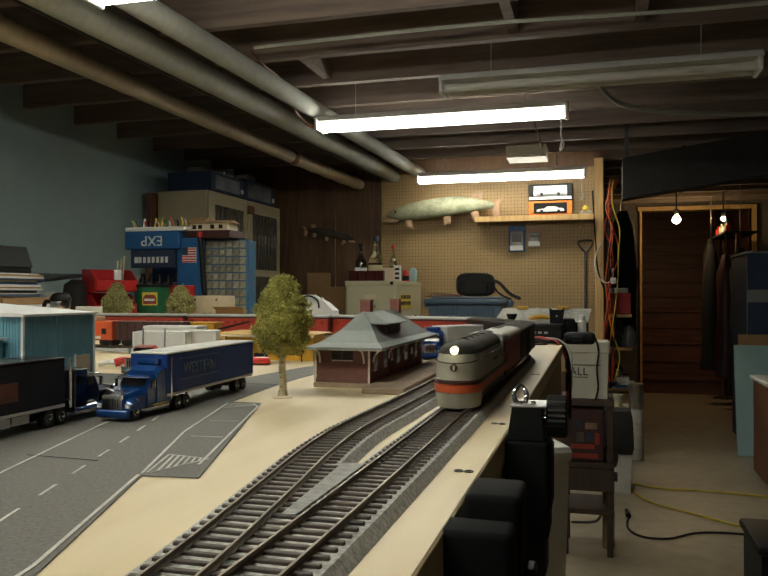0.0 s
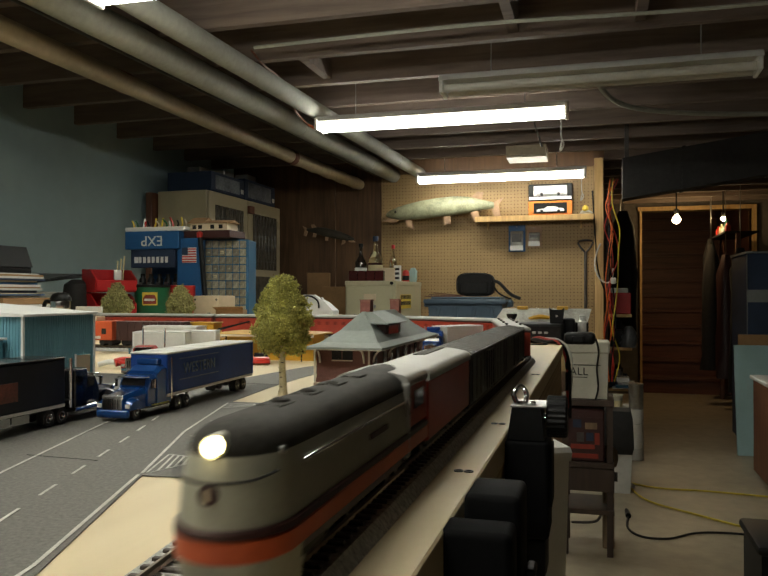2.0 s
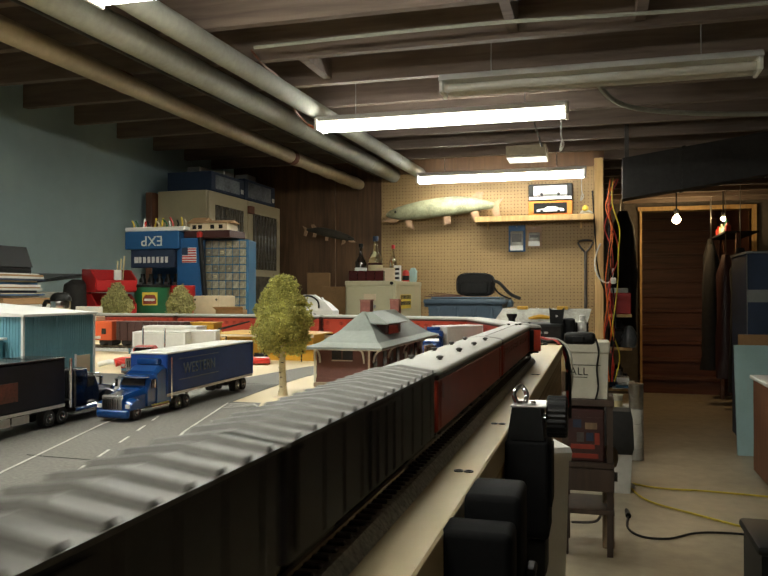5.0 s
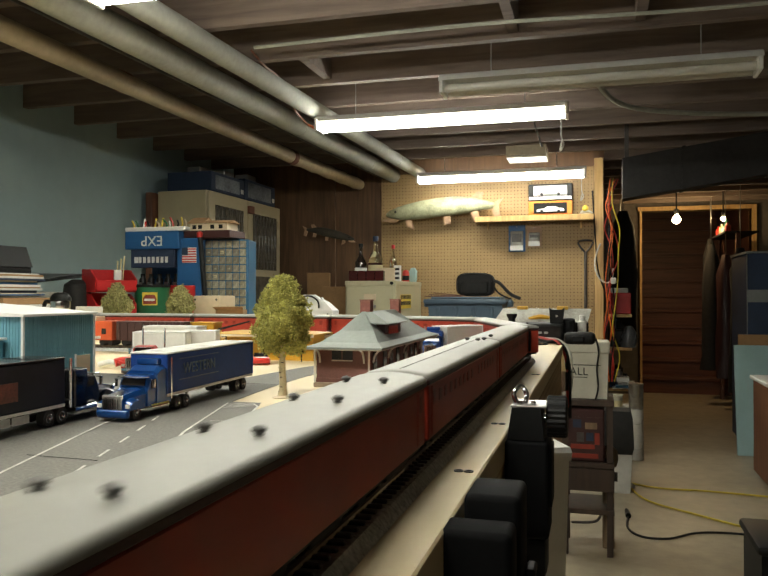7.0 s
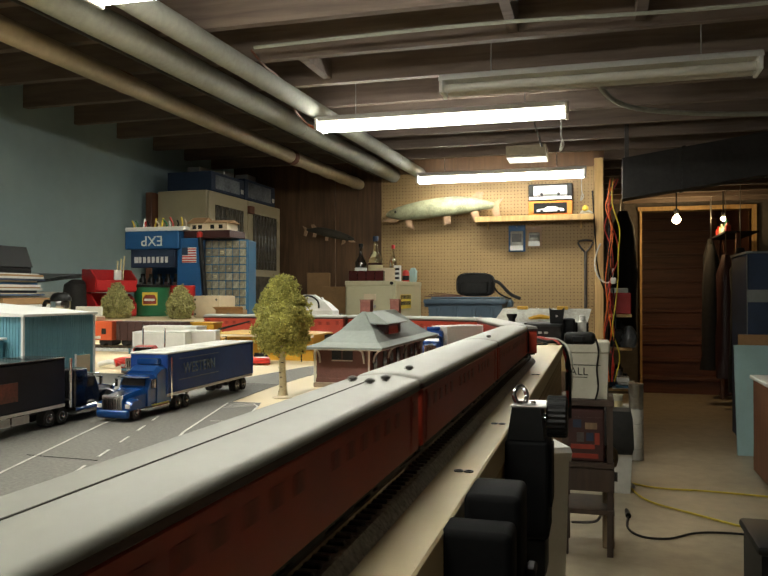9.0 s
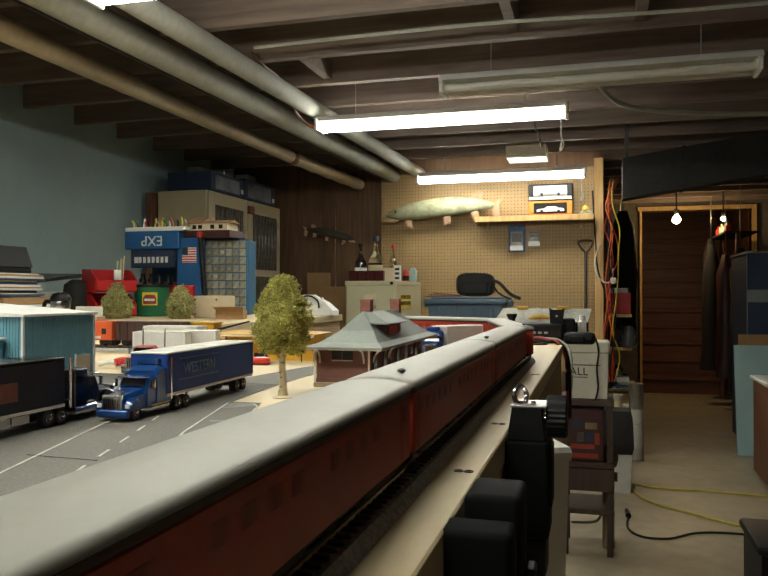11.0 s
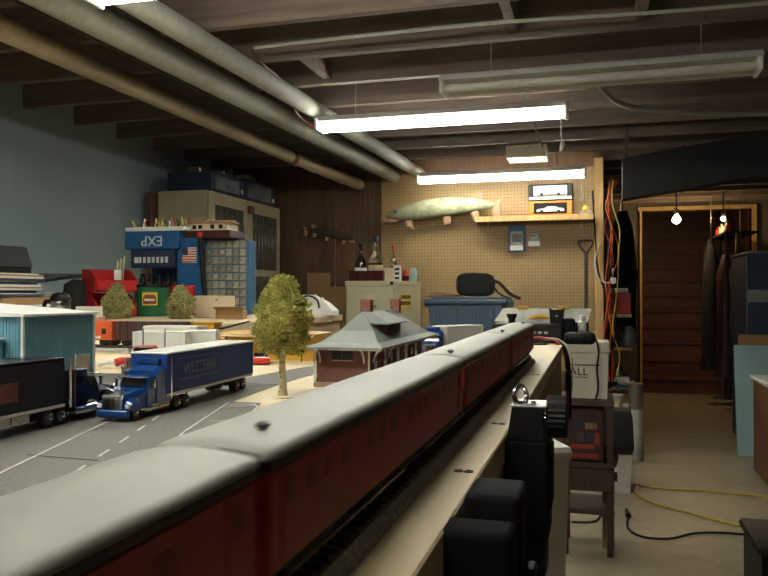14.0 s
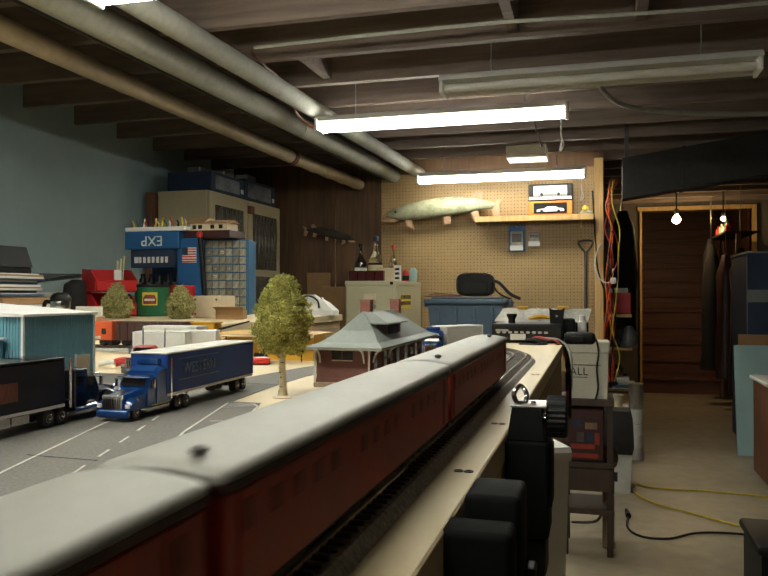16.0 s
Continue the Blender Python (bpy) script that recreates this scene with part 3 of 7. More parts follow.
def build_tracks():
    arc = CURVE_R * math.pi / 2
    build_line(on_track, -0.2, CURVE_Y + arc * 2 + 0.9, "main_track", "brown model railway track on grey ballast bed")
    build_line(siding, 0.15, 1.02, "siding_track", "model railway siding joining at the turnout", bed_z=0.0001)
    build_line(storage, 0.0, 0.85, "storage_track", "model railway storage track with parked cars")
    # ballasted wedge in the turnout
    w = []
    for s in (0.268, 0.29, 0.32, 0.356):
        w.append((siding(s)[0] + 0.0125 + 0.07 * (s - 0.268), s))
    pts = w + [(on_track(0.358)[0] - 0.0128, 0.358), (on_track(0.31)[0] - 0.0128, 0.31), (on_track(0.268)[0] - 0.0128, 0.268)]
    solid("turnout_infill", prism(pts, TABLE_Z + 0.0002, TABLE_Z + 0.0066), INFILL, "grey ballast wedge between the turnout tracks", "track bed")


# ---- road ----
def build_road():
    r = thing("model_road", "grey printed paper road with white lines", "model road")
    z = TABLE_Z
    # carriageway
    bm = prism([(-0.172, 0.204), (-0.150, 0.06), (-0.62, 0.06), (-0.62, 0.42), (-0.54, 0.74), (-0.36, 0.745), (-0.345, 0.86), (-0.30, 0.845), (-0.303, 0.76), (-0.300, 0.665), (-0.2915, 0.575), (-0.255, 0.44), (-0.2155, 0.329)], z + 0.0002, z + 0.0006)
    part("carriageway", bm, ASPHALT, r)
    part("far_lane", prism([(-0.345, 0.8605), (-0.30, 0.8455), (-0.262, 0.985), (-0.16, 1.03), (-0.16, 1.09), (-0.30, 1.04)], z + 0.0002, z + 0.0006), ASPHALT, r)
    part("parking_bay", prism([(-0.2155, 0.3285), (-0.186, 0.332), (-0.2645, 0.5735), (-0.2913, 0.5735), (-0.2553, 0.44)], z + 0.0003, z + 0.0007), ASPHALT, r)

    def line(a, b, w, name="road_line", mat=ROADPAINT):
        a, b = Vector(a), Vector(b)
        d = (b - a).normalized()
        n = Vector((-d.y, d.x)) * w / 2
        part(name, prism([tuple(a + n), tuple(a - n), tuple(b - n), tuple(b + n)], z + 0.0008, z + 0.00095), mat, r)

    for a, b in (((-0.158, 0.10), (-0.178, 0.210)), ((-0.178, 0.210), (-0.2175, 0.329)), ((-0.2175, 0.332), (-0.257, 0.44)), ((-0.257, 0.44), (-0.290, 0.565)), ((-0.20, 0.357), (-0.258, 0.553)), ((-0.258, 0.553), (-0.268, 0.566))):
        line(a, b, 0.0016)
    for a, b in (((-0.245, 0.427), (-0.224, 0.429)), ((-0.261, 0.481), (-0.241, 0.486)), ((-0.2160, 0.334), (-0.2285, 0.375)), ((-0.2285, 0.375), (-0.202, 0.371)), ((-0.202, 0.371), (-0.2145, 0.334))):
        line(a, b, 0.0010)
    for k in range(6):
        t = (k + 0.9) / 7.2
        line((-0.2285 + 0.0265 * t, 0.375 - 0.004 * t), (-0.2145 + 0.0125 * t, 0.334 + 0.037 * t), 0.0011, "hatch_line")
    for k in range(4):
        t = (k + 0.5) / 4
        line((-0.288 + 0.008 * t, 0.566 - 0.03 * t), (-0.270 + 0.010 * t, 0.566 - 0.012 * t), 0.0008, "hatch_line")
    line((-0.276, 0.28), (-0.326, 0.45), 0.0016)
    line((-0.326, 0.45), (-0.352, 0.60), 0.0016)
    for k in range(8):
        y = 0.2082 + 0.0377 * k
        f = lambda yy: -0.2120 - 0.320 * (yy - 0.205) - 0.05 * (yy - 0.205) ** 2
        line((f(y), y), (f(y + 0.018), y + 0.018), 0.0015, "lane_dash")
    line((-0.304, 0.353), (-0.257, 0.351), 0.0010, "sheet_seam", SEAM)
    line((-0.38, 0.70), (-0.30, 0.69), 0.0008, "sheet_seam", SEAM)


# ---- model buildings ----
def ring(x0, x1, y0, y1, z):
    return [(x0, y0, z), (x1, y0, z), (x1, y1, z), (x0, y1, z)]


def build_station():
    s = thing("model_station", "maroon brick model railway station with grey hipped roof", "model building")
    x0, x1, y0, y1 = -0.2615, -0.208, 0.694, 0.915
    z = TABLE_Z
    part("base", box(-0.2635, 0.690, z, -0.204, 0.925, z + 0.0045, 0.0006), BASE_TAN, s, "tan stone base")
    part("platform", box(-0.2035, 0.655, z, -0.1645, 0.99, z + 0.0055, 0.0006), BASE_TAN, s, "brown passenger platform")
    part("wall", box(x0, y0, z + 0.0045, x1, y1, 1.069), BRICKRED, s)
    part("wall_skirt", box(x0 - 0.0008, y0 - 0.0008, z + 0.0046, x1 + 0.0008, y1 + 0.0008, z + 0.0085), BRICKRED, s)
    ex0, ex1, ey0, ey1 = -0.2690, -0.192, 0.682, 0.950
    roof = [ring(ex0, ex1, ey0, ey1, 1.0672), ring(ex0, ex1, ey0, ey1, 1.0692), ring(ex0 + 0.009, ex1 - 0.009, ey0 + 0.018, ey1 - 0.018, 1.0728),
            ring(ex0 + 0.021, ex1 - 0.021, ey0 + 0.043, ey1 - 0.043, 1.0832), ring(-0.2345, -0.2315, 0.755, 0.880, 1.1015)]
    part("roof", loft(roof, smooth=False), ROOF_GREY, s, "grey-green slate roof with flared eaves")
    part("fascia", loft([ring(ex0 + 0.001, ex1 - 0.001, ey0 + 0.001, ey1 - 0.001, 1.0662), ring(ex0 + 0.001, ex1 - 0.001, ey0 + 0.001, ey1 - 0.001, 1.0671)], smooth=False), TRIM_WHITE, s)
    # dormer
    dz = 1.083
    # Darker than the other walls: shade under the dormer eaves put into its colour.
    part("dormer_wall", box(-0.232, 0.750, dz - 0.012, -0.2075, 0.812, 1.0895), BROWN_CAR, s)
    part("dormer_roof", loft([ring(-0.236, -0.2015, 0.738, 0.824, 1.0890), ring(-0.236, -0.2015, 0.738, 0.824, 1.0902), ring(-0.236, -0.2245, 0.758, 0.806, 1.1012)], smooth=False), ROOF_GREY, s)
    part("dormer_window", box(-0.2074, 0.760, 1.078, -0.2068, 0.800, 1.0875), DARKWIN, s)
    for y in (0.768, 0.888):
        c = part("chimney", box(-0.2385, y - 0.0055, 1.088, -0.2275, y + 0.0055, 1.1125), CHIMNEY, s, "red brick chimney")
        part("cap", box(-0.2390, y - 0.006, 1.1128, -0.2270, y + 0.006, 1.1140), CHIMNEY, c)

    def window(xa, xb, ya, yb, za, zb):
        w = part("window", box(xa, ya, za, xb, yb, zb), DARKWIN, s, "dark glazed window")
        dx, dy = (0.0006, 0) if xb - xa < 0.003 else (0, -0.0006)
        b2 = box(xa + dx, ya + dy, za - 0.0012, xb + dx, yb + dy, za - 0.0001)
        part("sill", b2, TRIM_WHITE, w)
        if dy:
            part("mullion", box((xa + xb) / 2 - 0.0004, ya - 0.0005, za, (xa + xb) / 2 + 0.0004, ya - 0.0001, zb), BRICKRED, w)
        else:
            part("mullion", box(xb + 0.0001, ya, (za + zb) / 2 - 0.0003, xb + 0.0005, yb, (za + zb) / 2 + 0.0003), BRICKRED, w)

    window(-0.2455, -0.2245, y0 - 0.0010, y0 - 0.0001, 1.0565, 1.0665)
    for y in (0.712, 0.748, 0.800, 0.836, 0.885):
        window(x1 + 0.0001, x1 + 0.001, y - 0.006, y + 0.006, 1.046, 1.064)
    for y in (0.772, 0.862):
        d = part("door", box(x1 + 0.0002, y - 0.0065, z + 0.005, x1 + 0.0012, y + 0.0065, 1.061), BROWN_CAR, s, "dark brown door")
        part("door_pane", box(x1 + 0.0013, y - 0.004, 1.05, x1 + 0.0016, y + 0.004, 1.058), DARKWIN, d)
    # down pipes and brackets
    for x, y in ((x0 - 0.0012, y0 - 0.0012), (x1 + 0.0002, y0 - 0.0014), (x1 + 0.0014, y1 - 0.002)):
        part("corner_post", box(x - 0.0009, y - 0.0009, z + 0.0047, x + 0.0009, y + 0.0009, 1.0665), TRIM_WHITE, s, "off-white corner pipe")
    for x, y, dx, dy in ((x0 + 0.004, y0, 0, -1), (x1 - 0.005, y0, 0, -1), (x1, y0 + 0.010, 1, 0), (x1, y0 + 0.066, 1, 0), (x1, y0 + 0.13, 1, 0), (x1, y1 - 0.012, 1, 0)):
        pts = []
        for k in range(6):
            a = k / 5 * math.pi / 2
            o, h = 0.012 * (1 - math.cos(a)) + 0.001, 0.013 * math.sin(a)
            pts.append((x + dx * o, y + dy * o, 1.0535 + h))
        part("bracket", rope(pts, 0.0010, 5, steps=2), TRIM_WHITE, s, "curved white eaves bracket")


def corrugated(x0, y0, x1, y1, z0, z1, pitch=0.0035, depth=0.0006):
    """Ribbed wall sheet between two corners; ribs on the outside."""
    a, b = Vector((x0, y0)), Vector((x1, y1))
    d = (b - a)
    L = d.length
    d.normalize()
    n = Vector((d.y, -d.x))
    bm = bmesh.new()
    pts = []
    k = 0.0
    while k < L - pitch:
        pts += [(k, 0), (k + pitch * 0.62, 0), (k + pitch * 0.68, -depth), (k + pitch * 0.94, -depth)]
        k += pitch
    pts.append((L, 0))
    lo = [bm.verts.new((*(a + d * p + n * q), z0)) for p, q in pts]
    hi = [bm.verts.new((*(a + d * p + n * q), z1)) for p, q in pts]
    for i in range(len(pts) - 1):
        bm.faces.new((lo[i], lo[i + 1], hi[i + 1], hi[i]))
    return bm


def build_shed():
    s = thing("model_warehouse", "sky-blue ribbed model warehouse with white roof", "model building")
    x0, x1, y0, y1, z, t = -0.80, -0.516, 0.594, 0.698, TABLE_Z, 1.0985
    part("core", box(x0, y0 + 0.001, z, x1 - 0.001, y1, t), SHED_BLUE, s)
    part("east_wall", corrugated(x1, y0, x1, y1, z, t), SHED_BLUE, s)
    part("south_wall", corrugated(x0, y0, x1, y0, z, t), SHED_BLUE, s)
    for x, y in ((x1, y0), (x1, y1)):
        part("corner_trim", box(x - 0.0014, y - 0.0014, z, x + 0.0008, y + 0.0010, t), SHED_ROOF, s, "white corner strip")
    roof = [[(x0, y, t), (x1 + 0.003, y, t), (x1 + 0.003, y, t + 0.0022), ((x0 + x1) / 2, y, t + 0.0125), (x0, y, t + 0.0022)] for y in (y0 - 0.003, y1 + 0.003)]
    part("roof", loft(roof, smooth=False), SHED_ROOF, s, "white low-pitched roof")
    d = part("door", box(x1 + 0.0002, 0.668, z, x1 + 0.0012, 0.690, 1.0565), CREAM, s, "cream loading door")
    part("door_frame", box(x1 + 0.0003, 0.6665, z, x1 + 0.0018, 0.6679, 1.058), SHED_ROOF, d)
    a = thing("model_annex", "low sky-blue ribbed model annex with white roof", "model building")
    part("core", box(-0.80, 0.552, z, -0.5365, 0.590, 1.0765), SHED_BLUE, a)
    part("east_wall", corrugated(-0.5355, 0.552, -0.5355, 0.590, z, 1.0765), SHED_BLUE, a)
    part("south_wall", corrugated(-0.80, 0.5515, -0.5355, 0.5515, z, 1.0765), SHED_BLUE, a)
    part("roof", box(-0.80, 0.548, 1.0767, -0.532, 0.592, 1.0790, 0.0004), SHED_ROOF, a, "white flat roof")


def build_freight_house():
    s = thing("model_depot", "mustard-yellow model depot with pale roof edge", "model building")
    x0, x1, y0, y1, z = -0.505, -0.365, 0.955, 1.00, TABLE_Z
    part("wall", box(x0 + 0.012, y0, z, x1, y1, 1.063), YELLOW, s)
    part("roof", loft([ring(x0 - 0.006, x1 + 0.008, y0 - 0.02, y1 + 0.012, 1.0640), ring(x0 - 0.006, x1 + 0.008, y0 - 0.02, y1 + 0.012, 1.0662), ring(x0 + 0.02, x1 - 0.02, y0 + 0.012, y1 - 0.012, 1.0690)], smooth=False), YELLOW, s)
    part("eave", box(x0 - 0.007, y0 - 0.021, 1.0625, x1 + 0.009, y0 - 0.0195, 1.0655), CREAM, s, "cream eave board")
    for x in (-0.46, -0.42, -0.385):
        w = part("window", box(x - 0.007, y0 - 0.0012, 1.040, x + 0.007, y0 - 0.0002, 1.055), DARKWIN, s)
        part("mullion", box(x - 0.0006, y0 - 0.0018, 1.040, x + 0.0006, y0 - 0.0013, 1.055), CREAM, w)
    for x in (-0.485, -0.43, -0.375):
        part("porch_post", tube((x, y0 - 0.016, z), (x, y0 - 0.016, 1.064), 0.0009, n=8), DARKWIN, s)


# ---- trees ----
def clump_crown(rx, rz, z0, n, size, rng, taper=0.55):
    """Many small ragged foam clumps gathered in uneven tufts round a tapering core."""
    bm = bmesh.new()
    tufts = []
    for i in range(90):
        h = (i + rng.random()) / 90
        prof = math.sin(math.pi * min(1, (h * 0.86 + 0.12))) ** 0.7
        r = rx * prof * (1 - taper * max(0, h - 0.35)) * (0.50 + 0.42 * rng.random())
        a = i * 2.4 + rng.random()
        tufts.append((Vector((r * math.cos(a), r * math.sin(a), z0 + rz * h)), rx * (0.20 + 0.16 * rng.random())))
    for i in range(n):
        o, spread = tufts[i % len(tufts)]
        d = Vector((rng.gauss(0, 1), rng.gauss(0, 1), rng.gauss(0, 0.8)))
        c = o + d.normalized() * spread * rng.random() ** 0.5
        c.z = max(c.z, 0.0015 + size)
        s = size * (0.5 + 0.9 * rng.random())
        vs = []
        rot = Euler((rng.random() * 6, rng.random() * 6, rng.random() * 6)).to_matrix()
        for p in ((1, 0, 0), (-1, 0, 0), (0, 1, 0), (0, -1, 0), (0, 0, 1), (0, 0, -1)):
            vs.append(bm.verts.new(c + rot @ (Vector(p) * s * (0.6 + 0.7 * rng.random()))))
        for f in ((0, 2, 4), (2, 1, 4), (1, 3, 4), (3, 0, 4), (2, 0, 5), (1, 2, 5), (3, 1, 5), (0, 3, 5)):
            bm.faces.new([vs[k] for k in f])
    return bm


def build_tree(x, y, z, h, trunk_h, r, seed, foam, label, n=6500, size=0.00135, taper=0.38, disc=True):
    rng = random.Random(seed)
    t = thing("model_tree", label, "model tree", (x, y, z), group="model trees")
    if trunk_h > 0.012:
        secs = []
        for k in range(9):
            zz = trunk_h * 1.5 * k / 8
            rr = 0.0036 * (1 - 0.45 * k / 8) * (1.5 if k == 0 else 1) * (0.9 + 0.2 * rng.random())
            o = 0.0004 * math.sin(k * 1.3)
            secs.append([(o + rr * math.cos(j * math.pi / 5), rr * math.sin(j * math.pi / 5), zz) for j in range(10)])
        tr = part("trunk", loft(secs), BARK, t, "pale speckled trunk")
        for k in range(7):
            a = k * 2.4
            zz = trunk_h * (0.95 + 0.09 * k)
            part("limb", tube((0, 0, zz), (r * 0.6 * math.cos(a), r * 0.6 * math.sin(a), zz + 0.014), 0.0012, 0.0005, 6), BARK, tr)
        for k in range(9):
            zz, a = 0.005 + 0.0042 * k, 4.0 + 1.1 * math.sin(k * 2.3)
            part("bark_mark", box(0.0026 * math.cos(a) - 0.0010, 0.0026 * math.sin(a) - 0.0010, zz, 0.0026 * math.cos(a) + 0.0010, 0.0026 * math.sin(a) + 0.0010, zz + 0.0008), TIE, tr, "dark bark mark")
    if disc:
        part("foot", lathe([(0.0085, 0), (0.0090, 0.0006), (0.006, 0.0014), (0.003, 0.0026)], 18), CREAM, t, "cream plastic foot")
    part("crown", clump_crown(r, h - trunk_h, trunk_h, n, size, rng, taper), foam, t, "olive foam foliage")
    if trunk_h > 0.012:
        part("crown_core", lathe([(r * 0.3, trunk_h + 0.006), (r * 0.68, trunk_h + 0.016), (r * 0.68, trunk_h + (h - trunk_h) * 0.5), (r * 0.3, h - 0.008)], 12), foam, t)
    else:
        part("crown_core", lathe([(r * 0.5, 0.002), (r * 0.6, 0.02), (r * 0.45, h * 0.6), (r * 0.15, h - 0.01)], 12), foam, t)


# ---- road vehicles ----
def wheel(parent, x, y, z, r, w, side):
    wh = part("wheel", lathe([(r * 0.7, -w / 2), (r * 0.96, -w / 2), (r, -w * 0.3), (r, w * 0.3), (r * 0.96, w / 2), (r * 0.7, w / 2)], 18), TYRE, parent)
    rim = part("rim", lathe([(r * 0.62, -w * 0.2), (r * 0.62, w * 0.46), (r * 0.5, w * 0.53), (r * 0.25, w * 0.40), (r * 0.22, w * 0.66), (r * 0.1, w * 0.7)], 14), CHROME, wh, "chrome rim")
    wh.matrix_basis = Matrix.Translation((x, y, z)) @ Matrix.Rotation(side * math.pi / 2, 4, "Y")
    return wh


def semi_truck(paint, at, turn, label, stacks=0.022, sleeper=True, scale=1.0):
    """Bonneted tractor facing -y, about 0.085 m long."""
    k = scale
    t = thing("model_truck", label, "model truck", at, turn, "model trucks")
    part("chassis", box(-0.006 * k, -0.036 * k, 0.005 * k, 0.006 * k, 0.046 * k, 0.0085 * k), UNDER, t)
    hood = [[(-0.0085 * k, -0.040 * k, 0.007 * k), (0.0085 * k, -0.040 * k, 0.007 * k), (0.0090 * k, -0.039 * k, 0.016 * k), (0.007 * k, -0.0385 * k, 0.0185 * k), (-0.007 * k, -0.0385 * k, 0.0185 * k), (-0.0090 * k, -0.039 * k, 0.016 * k)],
            [(-0.0120 * k, -0.016 * k, 0.008 * k), (0.0120 * k, -0.016 * k, 0.008 * k), (0.0125 * k, -0.016 * k, 0.018 * k), (0.0100 * k, -0.016 * k, 0.0228 * k), (-0.0100 * k, -0.016 * k, 0.0228 * k), (-0.0125 * k, -0.016 * k, 0.018 * k)]]
    part("hood", loft(hood, smooth=False), paint, t)
    part("bumper", box(-0.0145 * k, -0.0430 * k, 0.0018 * k, 0.0145 * k, -0.0375 * k, 0.0088 * k, 0.0026 * k, 3), paint if sleeper else CHROME, t)
    part("hood_plate", loft([[(-0.0055 * k, -0.0388 * k, 0.0187 * k), (0.0055 * k, -0.0388 * k, 0.0187 * k), (0.0018 * k, -0.0270 * k, 0.0213 * k), (-0.0018 * k, -0.0270 * k, 0.0213 * k)], [(-0.0055 * k, -0.0388 * k, 0.0191 * k), (0.0055 * k, -0.0388 * k, 0.0191 * k), (0.0018 * k, -0.0270 * k, 0.0217 * k), (-0.0018 * k, -0.0270 * k, 0.0217 * k)]], smooth=False), CHROME, t, "bright hood plate")
    g = part("grille", box(-0.0088 * k, -0.0424 * k, 0.0082 * k, 0.0088 * k, -0.0395 * k, 0.0194 * k, 0.0006 * k), CHROME, t, "chrome grille")
    for i in range(6):
        x = (-0.0056 + 0.00225 * i) * k
        part("bar", box(x - 0.0004 * k, -0.0426 * k, 0.0092 * k, x + 0.0004 * k, -0.0421 * k, 0.0168 * k), DARKWIN, g)
    for sx in (-1, 1):
        f = [[(sx * 0.0085 * k, y, 0.008 * k), (sx * 0.0150 * k, y, 0.008 * k), (sx * 0.0150 * k, y, z - 0.002 * k), (sx * 0.0125 * k, y, z), (sx * 0.0085 * k, y, z)] for y, z in ((-0.0400 * k, 0.0112 * k), (-0.0385 * k, 0.0142 * k), (-0.0355 * k, 0.0162 * k), (-0.0315 * k, 0.0169 * k), (-0.0275 * k, 0.0163 * k), (-0.0240 * k, 0.0143 * k), (-0.0215 * k, 0.0112 * k))]
        part("fender", loft(f), paint, t)
        part("headlight", box(min(sx * 0.0105, sx * 0.0145) * k, -0.0405 * k, 0.0095 * k, max(sx * 0.0105, sx * 0.0145) * k, -0.0392 * k, 0.0128 * k, 0.0005 * k), GREY_WHITE, t)
        part("fuel_tank", tube((sx * 0.0118 * k, -0.012 * k, 0.0065 * k), (sx * 0.0118 * k, 0.012 * k, 0.0065 * k), 0.0038 * k), CHROME, t, "chrome fuel tank")
        part("exhaust_stack", tube((sx * 0.0142 * k, 0.0165 * k, 0.010 * k), (sx * 0.0142 * k, 0.0165 * k, (0.022 + stacks) * k), 0.0010 * k), CHROME, t, "chrome exhaust stack")
        m = part("mirror", box(min(sx * 0.0165, sx * 0.0185) * k, -0.0135 * k, 0.0225 * k, max(sx * 0.0165, sx * 0.0185) * k, -0.0120 * k, 0.0290 * k), CHROME, t)
        part("mirror_arm", tube((sx * 0.0135 * k, -0.0128 * k, 0.0285 * k), (sx * 0.0168 * k, -0.0128 * k, 0.0285 * k), 0.0004 * k, n=6), CHROME, m)
        wheel(t, sx * 0.0125 * k, -0.0310 * k, 0.0056 * k, 0.0056 * k, 0.0040 * k, sx)
        for y in (0.026, 0.0385):
            wheel(t, sx * 0.0118 * k, y * k, 0.0056 * k, 0.0056 * k, 0.0062 * k, sx)
    cab = [[(-0.0135 * k, y, 0.008 * k), (0.0135 * k, y, 0.008 * k), (0.0135 * k, y, zt - 0.003 * k), (0.011 * k, y, zt), (-0.011 * k, y, zt), (-0.0135 * k, y, zt - 0.003 * k)] for y, zt in ((-0.0155 * k, 0.0230 * k), (-0.0115 * k, 0.0315 * k), (-0.002 * k, 0.0325 * k))]
    c = part("cab", loft(cab, smooth=False), paint, t)
    part("windscreen", loft([[(-0.0108 * k, -0.0153 * k, 0.0242 * k), (0.0108 * k, -0.0153 * k, 0.0242 * k), (0.0098 * k, -0.0126 * k, 0.0302 * k), (-0.0098 * k, -0.0126 * k, 0.0302 * k)],
                             [(-0.0108 * k, -0.0163 * k, 0.0242 * k), (0.0108 * k, -0.0163 * k, 0.0242 * k), (0.0098 * k, -0.0136 * k, 0.0302 * k), (-0.0098 * k, -0.0136 * k, 0.0302 * k)]], smooth=False), DARKWIN, c, "dark windscreen")
    part("sun_visor", box(-0.0130 * k, -0.0178 * k, 0.0302 * k, 0.0130 * k, -0.0118 * k, 0.0312 * k, 0.0003 * k), CHROME, c, "chrome sun visor")
